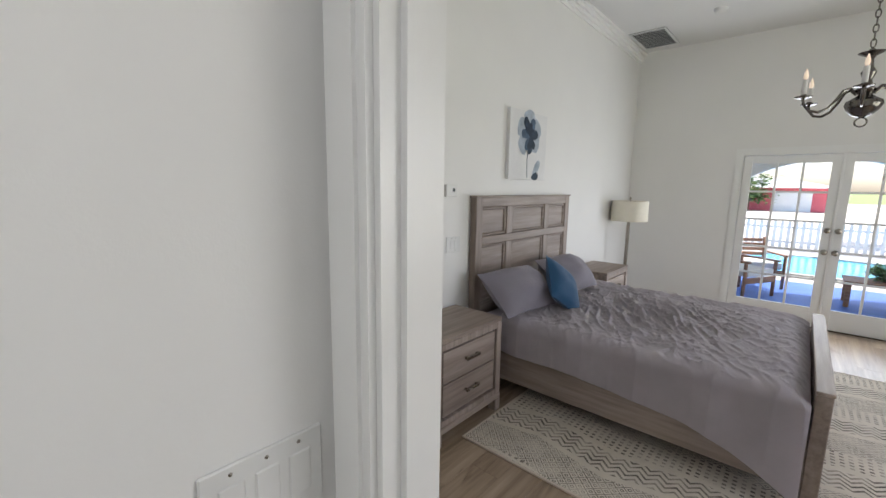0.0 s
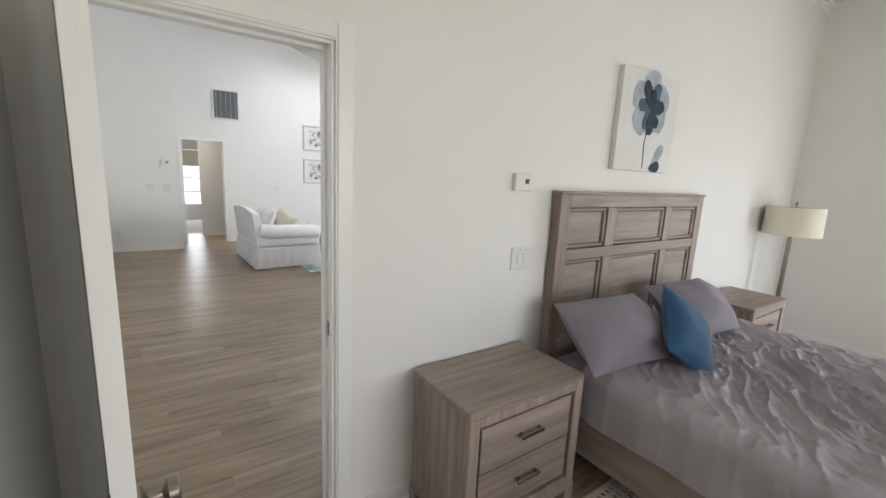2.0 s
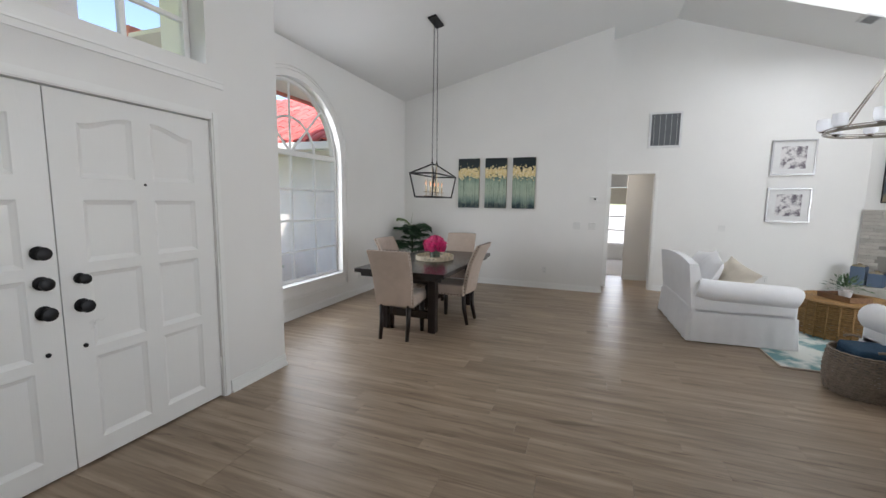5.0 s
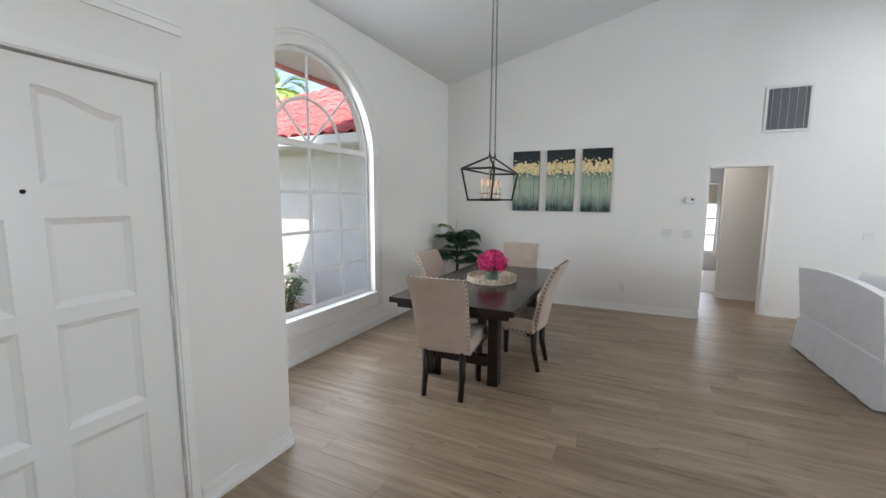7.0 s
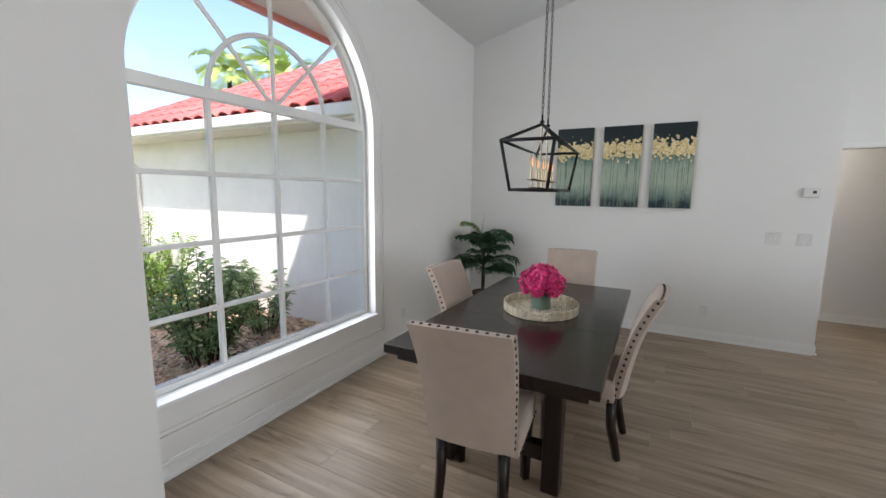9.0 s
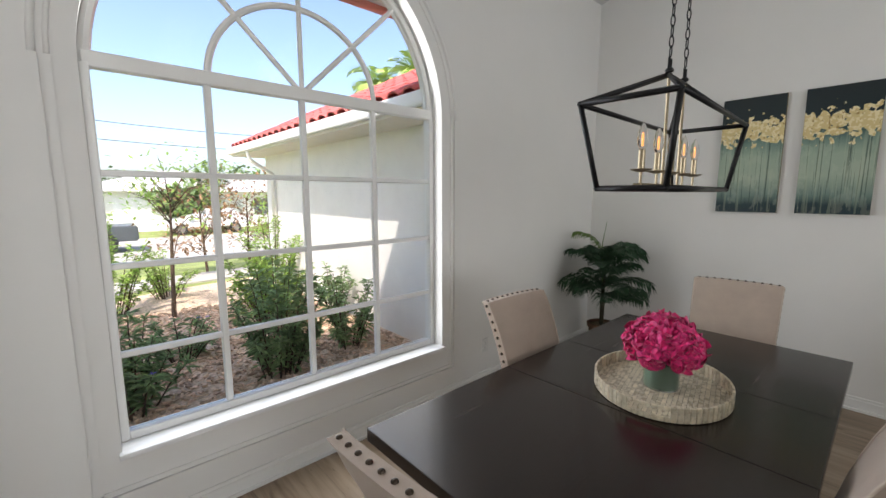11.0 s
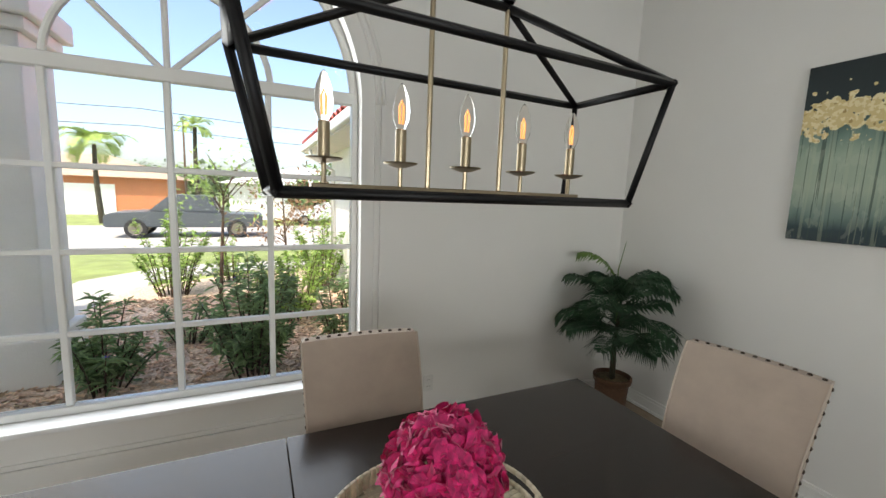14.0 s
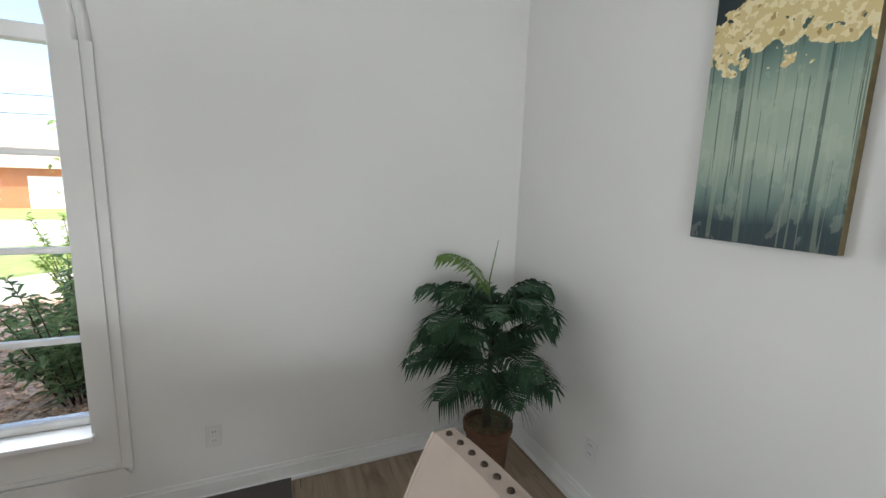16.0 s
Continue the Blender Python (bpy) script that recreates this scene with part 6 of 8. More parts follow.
# white armchair by the patio doors
ac = thing("slipper_chair", "white upholstered armchair standing near the patio doors", "armchair", pose(1.98, 5.0, 0, 0, 0, 115))
bm = B()
box(bm, -0.33, 0.33, -0.32, 0.32, 0.14, 0.44, 0.05, 3)
part("seat", bm, SLIP, ac, smooth=True)
bm = B()
box(bm, -0.33, 0.33, -0.10, 0.06, 0.0, 0.62, 0.05, 3, Matrix.Translation((0, -0.30, 0.30)) @ pose(0, 0, 0, 12))
tube(bm, [(-0.33, -0.47, 0.90), (0.33, -0.47, 0.90)], 0.06, 14)
part("backrest", bm, SLIP, ac, smooth=True)
for s in (-1, 1):
    bm = B()
    box(bm, s * 0.36 - 0.05, s * 0.36 + 0.05, -0.36, 0.30, 0.14, 0.60, 0.04, 3)
    part("armrest", bm, SLIP, ac, smooth=True)
    for y in (-0.3, 0.27):
        bm = B()
        tube(bm, [(s * 0.31, y, 0.15), (s * 0.31, y, 0.0)], [0.024, 0.016], 8)
        part("leg", bm, DARKLEG, ac)

# ---- living area and kitchen edge ----
def slip_chair(name, label, at, w, d, h, cushions):
    """A slipcovered seat facing +y: base with a pleated skirt, rolled arms, sloped back, loose cushions. w: width, d: depth."""
    o = thing(name, label, "armchair" if w < 1.7 else "sofa", at)
    bm = B()                                        # skirt with soft folds
    n = 120
    pts = []
    per = [(-w / 2, -d / 2), (w / 2, -d / 2), (w / 2, d / 2), (-w / 2, d / 2)]
    for k in range(4):
        a, b = Vector(per[k]), Vector(per[(k + 1) % 4])
        for i in range(n // 4):
            pts.append(a + (b - a) * (i / (n // 4)))
    rows = []
    for z, out in ((0.34, 0.0), (0.2, 0.008), (0.012, 0.024)):
        ring = []
        for i, p in enumerate(pts):
            nrm = Vector((p.x / (w / 2), p.y / (d / 2)))
            nrm = Vector((nrm.x if abs(nrm.x) > 0.97 else 0, nrm.y if abs(nrm.y) > 0.97 else 0))
            f = out * (1 + 0.35 * math.sin(i * 1.3) * math.sin(i * 0.37 + 1))
            ring.append(bm.verts.new((p.x + nrm.x * f, p.y + nrm.y * f, z)))
        rows.append(ring)
    for a, b in zip(rows, rows[1:]):
        for i in range(len(a)):
            j = (i + 1) % len(a)
            bm.faces.new([a[i], a[j], b[j], b[i]]).smooth = True
    part("skirt", bm, SLIP, o)
    bm = B()
    box(bm, -w / 2 + 0.01, w / 2 - 0.01, -d / 2 + 0.01, d / 2 - 0.01, 0.2, 0.40, 0.03, 3)
    part("base", bm, SLIP, o, smooth=True)
    bm = B()
    box(bm, -w / 2 + 0.16, w / 2 - 0.16, -d / 2 + 0.2, d / 2 + 0.015, 0.385, 0.50, 0.05, 4)
    part("seat_cushion", bm, SLIP, o, smooth=True)
    for s in (-1, 1):
        bm = B()
        x = s * (w / 2 - 0.085)
        box(bm, x - 0.075, x + 0.075, -d / 2 + 0.02, d / 2 - 0.005, 0.3, 0.56, 0.03, 3)
        tube(bm, [(x + s * 0.01, -d / 2 + 0.06, 0.60), (x + s * 0.01, -d / 2 + 0.2, 0.575), (x + s * 0.01, d / 2 - 0.02, 0.55), (x + s * 0.01, d / 2 + 0.005, 0.54)], [0.11, 0.118, 0.118, 0.10], 18)
        part("armrest", bm, SLIP, o, smooth=True)
    bm = B()
    g, na, nb = {}, 16, 10
    for i in range(na + 1):
        for j in range(nb + 1):
            u, v = 2 * i / na - 1, j / nb
            z = 0.34 + (h - 0.34) * v - 0.05 * u * u * v
            y = -d / 2 + 0.02 - 0.06 * v
            g[0, i, j] = bm.verts.new((u * (w / 2 - 0.005), y, z))
            g[1, i, j] = bm.verts.new((u * (w / 2 - 0.03), y + 0.17 - 0.07 * v, z - 0.01))
    for i in range(na):
        for j in range(nb):
            for s in (0, 1):
                bm.faces.new([g[s, i, j], g[s, i + 1, j], g[s, i + 1, j + 1], g[s, i, j + 1]])
        bm.faces.new([g[0, i, nb], g[0, i + 1, nb], g[1, i + 1, nb], g[1, i, nb]])
    for j in range(nb):
        for i in (0, na):
            bm.faces.new([g[0, i, j], g[1, i, j], g[1, i, j + 1], g[0, i, j + 1]])
    part("backrest", bm, SLIP, o, smooth=True)
    for k, (x, y, z, rx, ry, rz, sz, m) in enumerate(cushions):
        bm = B()
        cushion(bm, sz, sz * 0.9, 0.2, None, 12, 0.16, 0.012, 40 + k)
        part("back_pillow", bm, m, o, smooth=True, at=pose(x, y, z, rx, ry, rz))
    return o


CREAM = mat("cream_pillow_cotton", lin("d8cfc0"), 0.9, var=0.05, scale=8, bump=0.3, bscale=300)
slip_chair("slipcovered_armchair", "wide white slipcovered armchair with loose pillows on the plank floor", pose(-7.20, 2.61, 0, 0, 0, 3), 1.46, 1.0, 0.92,
           [(0.28, -0.22, 0.72, -22, 12, -8, 0.52, SLIP), (-0.12, -0.2, 0.72, -24, -6, 10, 0.52, SLIP), (0.40, -0.02, 0.68, -34, 20, 24, 0.46, CREAM)])
slip_chair("slipcovered_sofa", "white slipcovered sofa turned to the fireplace", pose(-5.52, 4.45, 0, 0, 0, 90), 2.1, 0.98, 0.84, [(-0.5, -0.2, 0.7, -24, 0, 0, 0.55, SLIP), (0.4, -0.2, 0.7, -24, 0, 0, 0.55, SLIP)])

WICKER = mat("honey_wicker", lin("a07c4e"), 0.7, var=0.3, scale=26, bump=0.5, bscale=80, per_piece=0.2)
WICKERDK = mat("grey_brown_wicker", lin("887a6d"), 0.7, var=0.3, scale=26, bump=0.5, bscale=80)


def woven(bm, profile, ribs, strand, c=(0, 0, 0), amp=0.006):
    """Weaves rings of strand round upright ribs along a (radius, height) profile."""
    for k, (r, z) in enumerate(profile):
        pts = []
        n = ribs * 2
        for i in range(n):
            a = 2 * math.pi * i / n
            rr = r + amp * (1 if (i + k) % 2 else -1)
            pts.append((c[0] + rr * math.cos(a), c[1] + rr * math.sin(a), c[2] + z))
        tube(bm, pts, strand, 4, True)


ot = thing("wicker_ottoman", "round honey-coloured wicker drum table on the rug", "coffee table", pose(-7.40, 3.92, 0.012))
bm = B()
woven(bm, [(0.43 + 0.015 * math.sin(math.pi * i / 15), 0.02 + 0.024 * i) for i in range(16)], 26, 0.012)
part("weave", bm, WICKER, ot)
for i in range(26):
    bm = B()
    a = 2 * math.pi * i / 26
    tube(bm, [(0.44 * math.cos(a), 0.44 * math.sin(a), 0.0), (0.45 * math.cos(a), 0.45 * math.sin(a), 0.2), (0.44 * math.cos(a), 0.44 * math.sin(a), 0.40)], 0.011, 5)
    part("rib", bm, WICKER, ot)
bm = B()
lathe(bm, [(0, 0.395), (0.40, 0.395), (0.45, 0.40), (0.462, 0.412), (0.45, 0.425), (0.40, 0.428), (0, 0.428)], 40)
for r in [0.06 + 0.045 * k for k in range(9)]:
    tube(bm, ring_of((0, 0, 0.428), r, 40), 0.008, 4, True)
part("tabletop", bm, WICKER, ot, smooth=True)
tr = thing("wooden_tray", "small brown wooden tray on the wicker table", "tray", pose(-7.30, 3.86, 0.449, 0, 0, 20))
TRAYW = wood("brown_tray_wood", lin("6d4c33"), lin("94704d"), "x", 0.5)
bm = B()
box(bm, -0.2, 0.2, -0.13, 0.13, 0, 0.01, 0.002)
part("tray_base", bm, TRAYW, tr)
for q in ((-0.2, 0.2, -0.13, -0.118), (-0.2, 0.2, 0.118, 0.13), (-0.2, -0.188, -0.118, 0.118), (0.188, 0.2, -0.118, 0.118)):
    bm = B()
    box(bm, *q, 0.01, 0.06, 0.002)
    part("side", bm, TRAYW, tr)
fern = thing("potted_fern", "small bushy green fern on the wicker table", "potted plant", pose(-7.33, 3.88, 0.46))
bm = B()
lathe(bm, [(0, 0), (0.05, 0), (0.065, 0.09), (0.06, 0.09), (0.05, 0.08), (0, 0.08)], 18)
part("pot", bm, CANDLE, fern, smooth=True)
bm = B()
r = random.Random(3)
for i in range(110):
    a, e = r.uniform(0, 6.28), r.uniform(0.1, 1.35)
    d = Vector((math.cos(a) * math.cos(e), math.sin(a) * math.cos(e), math.sin(e)))
    p = Vector((0, 0, 0.08)) + d * r.uniform(0.05, 0.19)
    side = d.cross(Vector((0, 0, 1))).normalized() * 0.013
    q = [bm.verts.new(v) for v in (p, p + d * 0.03 + side, p + d * 0.07 + Vector((0, 0, -0.01)), p + d * 0.03 - side)]
    bm.faces.new([q[0], q[1], q[2]])
    bm.faces.new([q[0], q[2], q[3]])
part("foliage", bm, mat("fern_leaf", lin("4f6a4a"), 0.6, var=0.3, scale=30, per_piece=0.3), fern)

bk = thing("blanket_basket", "grey-brown woven basket holding a folded blue blanket", "basket", pose(-5.55, 3.24, 0))
bm = B()
woven(bm, [(0.235 + 0.02 * math.sin(math.pi * i / 17), 0.012 + 0.0195 * i) for i in range(18)], 22, 0.010, amp=0.005)
for i in range(22):
    a = 2 * math.pi * i / 22
    tube(bm, [(0.24 * math.cos(a), 0.24 * math.sin(a), 0.0), (0.255 * math.cos(a), 0.255 * math.sin(a), 0.2), (0.238 * math.cos(a), 0.238 * math.sin(a), 0.35)], 0.006, 4)
lathe(bm, [(0, 0.004), (0.235, 0.004), (0.235, 0.012), (0, 0.012)], 24)
part("weave", bm, WICKERDK, bk)
for s in (-1, 1):
    bm = B()
    tube(bm, [(s * 0.04 * 0 + 0.24 * s * math.cos(0.3 * k), 0.24 * math.sin(0.3 * k), 0.34 + 0.075 * math.cos(0.3 * k * 1.9)) for k in (-0.8, -0.5, 0, 0.5, 0.8)], 0.010, 6)
    part("handle", bm, WICKERDK, bk)
bm = B()
for k, (z, w_) in enumerate(((0.24, 0.19), (0.30, 0.185), (0.355, 0.17))):
    tmp = B()
    box(tmp, -w_, w_, -0.13, 0.15, z - 0.035, z + 0.035, 0.03, 4)
    join(bm, tmp)
box(bm, -0.15, 0.13, 0.13, 0.205, 0.10, 0.38, 0.03, 3)
part("blanket", bm, mat("blue_wool_throw", lin("2d4a62"), 0.95, var=0.2, scale=14, bump=0.6, bscale=160), bk, "folded blue blanket", True)


def aqua_rug():
    m = mat("aqua_abstract_rug", lin("9fb9b6"), 0.95, var=0.1, scale=3, bump=0.4, bscale=240)
    r_ = next(n for n in m.node_tree.nodes if n.type == "VALTORGB")
    r_.color_ramp.elements[0].color = (*lin("6f9a9c"), 1)
    r_.color_ramp.elements[1].color = (*lin("d9dcd6"), 1)
    r_.color_ramp.elements[0].position, r_.color_ramp.elements[1].position = 0.42, 0.55
    return m


rug("area_rug", "aqua and cream abstract rug between the white seats", -8.7, -5.93, 2.82, 5.0, aqua_rug())

# ring chandelier
RIBBED = glass("ribbed_glass", (0.97, 0.98, 1.0), 0.55, 1.4)
RIBBED.node_tree.nodes["Principled BSDF"].inputs["Transmission Weight"].default_value = 0.55
ring = thing("ring_chandelier", "brushed nickel ring chandelier with nine glass shades", "chandelier", pose(-7.04, 3.905, 2.31))
bm = B()
tube(bm, ring_of((0, 0, 0), 0.485, 48), 0.017, 8, True)
tube(bm, ring_of((0, 0, 0.03), 0.485, 48), 0.006, 6, True)
part("ring", bm, NICKEL, ring)
for k in range(9):
    a = 2 * math.pi * k / 9 + 0.15
    bm = B()
    c = (0.485 * math.cos(a), 0.485 * math.sin(a), 0)
    lathe(bm, [(0, 0.015), (0.035, 0.02), (0.04, 0.03), (0.02, 0.032), (0.02, 0.06), (0, 0.06)], 16, c)
    cup = part("cup", bm, NICKEL, ring, smooth=True)
    bm = B()
    lathe(bm, [(0.03, 0.033), (0.055, 0.045), (0.066, 0.075), (0.068, 0.11), (0.063, 0.165), (0.058, 0.165), (0.063, 0.11), (0.06, 0.075), (0.05, 0.05), (0.03, 0.033)], 20, c)
    part("glass_shade", bm, RIBBED, cup, "clear ribbed glass shade", True).visible_shadow = False
for k in range(4):
    a = 2 * math.pi * k / 4 + 0.5
    bm = B()
    tube(bm, [(0.485 * math.cos(a), 0.485 * math.sin(a), 0.01), (0.03 * math.cos(a), 0.03 * math.sin(a), 0.66)], 0.008, 6)
    part("rod", bm, NICKEL, ring)
bm = B()
lathe(bm, [(0, 0.64), (0.05, 0.645), (0.055, 0.67), (0.03, 0.69), (0, 0.70)], 20)
zt_ = zc(3.90) - 2.30
tube(bm, [(0, 0, 0.69), (0, 0, zt_ - 0.04)], 0.006, 6)
lathe(bm, [(0.02, zt_ - 0.06), (0.07, zt_ - 0.035), (0.075, zt_ - 0.0), (0.0, zt_ + 0.012)], 24)
part("stem", bm, NICKEL, ring, smooth=True)

# kitchen lantern
KLZ, KLS = 1.87, 0.44
kl = thing("kitchen_lantern", "brushed nickel open-frame lantern pendant with candle bulbs on a chain", "pendant lamp", pose(-3.42, 2.72, KLZ, 0, 0, 22) @ Matrix.Scale(KLS, 4))
bm = B()
T, U = 0.21, 0.16
tops, bots = [(-T, -T), (T, -T), (T, T), (-T, T)], [(-U, -U), (U, -U), (U, U), (-U, U)]
for i in range(4):
    j = (i + 1) % 4
    bar(bm, (*tops[i], 0.34), (*tops[j], 0.34), 0.011)
    bar(bm, (*bots[i], 0), (*bots[j], 0), 0.011)
    bar(bm, (*bots[i], 0), (*tops[i], 0.34), 0.011)
    bar(bm, (*tops[i], 0.34), (0, 0, 0.40), 0.009)
tube(bm, [(0, 0, 0.42), (0, 0, 0.03)], 0.012, 8)
part("frame", bm, NICKEL, kl)
for k in range(4):
    a = math.pi / 2 * k
    bm = B()
    c = (0.07 * math.cos(a), 0.07 * math.sin(a), 0)
    tube(bm, [(0, 0, 0.05), (c[0], c[1], 0.05), (c[0], c[1], 0.16)], 0.008, 6)
    cd = part("candle", bm, NICKEL, kl)
    bm = B()
    lathe(bm, [(0.008, 0.16), (0.014, 0.18), (0.01, 0.21), (0, 0.235)], 10, c)
    part("bulb", bm, FLAME, cd, "lit candle bulb", True)
for i in range(100):
    z = 0.44 + 0.045 * i
    if KLZ + KLS * z < zc(2.72) - 0.04:
        ob = new("chain_link", lme2)
        ob.parent = kl
        ob.matrix_basis = pose(0, 0, z, 0, 0, 90 * (i % 2))
bm = B()
zk = (zc(2.72) - KLZ) / KLS
lathe(bm, [(0.0, zk - 0.06), (0.07, zk - 0.04), (0.08, zk), (0, zk + 0.01)], 20)
part("canopy", bm, NICKEL, kl)

# peninsula and side counter
pen = thing("kitchen_peninsula", "white painted kitchen peninsula with a panelled end", "kitchen cabinet", pose(-3.40, 2.77, 0))
bm = B()
box(bm, -0.40, 0.165, 0.0, 2.2, 0.0, 0.888, 0.003)
part("body", bm, CABINET, pen)
bm = B()
box(bm, -0.49, -0.36, -0.022, 0.10, 0.0, 0.888, 0.003)
part("corner_post", bm, CABINET, pen)
bm = B()
box(bm, -0.525, -0.35, -0.045, 0.12, 0.0, 0.10, 0.004)
box(bm, -0.51, -0.352, -0.034, 0.11, 0.10, 0.13, 0.006)
part("post_foot", bm, CABINET, pen)
bm = B()
box(bm, 0.145, 0.185, -0.018, 0.02, 0.0, 0.888, 0.003)
part("corner_trim", bm, CABINET, pen)


def shaker(name, y0, y1, z0, z1, handle_z, parent):
    """A framed front on the kitchen side, with a bar pull."""
    bm = B()
    box(bm, 0.165, 0.178, y0, y1, z0, z1)
    for q in ((y0, y1, z0, z0 + 0.055), (y0, y1, z1 - 0.055, z1), (y0, y0 + 0.055, z0 + 0.055, z1 - 0.055), (y1 - 0.055, y1, z0 + 0.055, z1 - 0.055)):
        box(bm, 0.178, 0.186, *q, 0.002)
    ob = part(name, bm, CABINET, parent)
    bm = B()
    yc = (y0 + y1) / 2
    tube(bm, [(0.215, yc - 0.07, handle_z), (0.215, yc + 0.07, handle_z)], 0.006, 8)
    for y in (yc - 0.055, yc + 0.055):
        tube(bm, [(0.184, y, handle_z), (0.215, y, handle_z)], 0.005, 6)
    part("handle", bm, NICKEL, ob, "brushed nickel bar pull")


for k in range(4):
    shaker("drawer", 0.045 + 0.53 * k, 0.555 + 0.53 * k, 0.70, 0.87, 0.785, pen)
    shaker("door", 0.045 + 0.53 * k, 0.555 + 0.53 * k, 0.11, 0.69, 0.64, pen)
bm = B()
box(bm, -3.94, -2.885, 2.52, 5.0, 0.89, 0.93, 0.006, 2)
tagged(part("countertop", bm, COUNTER), "white quartz worktop lying on the kitchen peninsula", "countertop")
outlet("wall_outlet", "white outlet on the post of the kitchen peninsula", "outlet", pose(-3.825, 2.748, 0.66, 0, 0, 0), 0.07, 0.115)
sc = thing("side_cabinet", "white painted cabinet run along the wall beside the doorway", "kitchen cabinet", pose(-1.665, 1.83, 0))
bm = B()
box(bm, -0.235, 0.255, 0.0, 2.4, 0.0, 0.888, 0.003)
part("body", bm, CABINET, sc)
for k in range(4):
    bm = B()
    y0 = 0.02 + 0.59 * k
    box(bm, -0.255, -0.236, y0, y0 + 0.57, 0.11, 0.87, 0.003)
    dr = part("door", bm, CABINET, sc)
    bm = B()
    lathe(bm, [(0.006, 0), (0.006, 0.014), (0.016, 0.02), (0.014, 0.028), (0, 0.03)], 14, m=Matrix.Translation((-0.255, y0 + 0.05, 0.80)) @ pose(0, 0, 0, 0, -90))
    part("knob", bm, NICKEL, dr)
bm = B()
box(bm, -1.935, XG - 0.001, 1.79, 4.3, 0.89, 0.93, 0.006, 2)
tagged(part("countertop", bm, COUNTER), "white quartz worktop lying on the side cabinet", "countertop")

# spindle-back stool
st = thing("bar_stool", "black wooden spindle-back counter stool at the peninsula", "stool", pose(-4.25, 3.10, 0, 0, 0, -90), "counter stools")
BLACKWOOD = wood("black_painted_wood", (0.012, 0.012, 0.013), (0.03, 0.03, 0.032), "z", 0.4)
bm = B()
box(bm, -0.21, 0.21, -0.18, 0.20, 0.60, 0.635, 0.015, 2)
part("seat", bm, BLACKWOOD, st)
bm = B()
tube(bm, [(-0.25, -0.22, 1.05), (-0.12, -0.255, 1.06), (0.12, -0.255, 1.06), (0.25, -0.22, 1.05)], 0.032, 8, flat=0.4)
for v in bm.verts:
    v.co.z = 1.055 + (v.co.z - 1.055) * 1.9
part("top_rail", bm, BLACKWOOD, st)
for i in range(7):
    bm = B()
    x = -0.18 + 0.06 * i
    tube(bm, [(x * 0.9, -0.165, 0.63), (x * 1.15, -0.245, 1.03)], 0.008, 6)
    part("spindle", bm, BLACKWOOD, st)
for x in (-0.18, 0.18):
    for y in (-0.15, 0.17):
        bm = B()
        tube(bm, [(x, y, 0.605), (x * 1.22, y * 1.25, 0.0)], [0.018, 0.013], 8)
        part("leg", bm, BLACKWOOD, st)
bm = B()
for y in (-0.17, 0.19):
    tube(bm, [(-0.2, y, 0.24), (0.2, y, 0.24)], 0.009, 6)
part("footrest", bm, BLACKWOOD, st)

copy_thing(st, pose(-4.25, 3.86, 0, 0, 0, -90))

# chair in the far room
fc = thing("wooden_armchair", "dark brown wooden armchair in the far carpeted room", "armchair", pose(-11.9, 1.02, 0.012, 0, 0, 160))
bm = B()
box(bm, -0.27, 0.27, -0.26, 0.27, 0.36, 0.44, 0.025, 3)
part("seat", bm, DARKLEG, fc, smooth=True)
bm = B()
tube(bm, [(-0.26, -0.27, 0.42), (-0.27, -0.33, 0.78), (0.0, -0.36, 0.82), (0.27, -0.33, 0.78), (0.26, -0.27, 0.42)], 0.028, 8)
box(bm, -0.23, 0.23, -0.335, -0.30, 0.46, 0.76, 0.012, 2)
part("backrest", bm, DARKLEG, fc, smooth=True)
for x in (-0.25, 0.25):
    for y in (-0.24, 0.24):
        bm = B()
        tube(bm, [(x, y, 0.37), (x * 1.05, y * 1.05, 0.0)], [0.024, 0.016], 8)
        part("leg", bm, DARKLEG, fc)
    bm = B()
    tube(bm, [(x * 1.08, -0.30, 0.62), (x * 1.1, 0.05, 0.63), (x * 1.1, 0.24, 0.60), (x * 1.02, 0.25, 0.40)], 0.02, 8)
    part("armrest", bm, DARKLEG, fc, smooth=True)

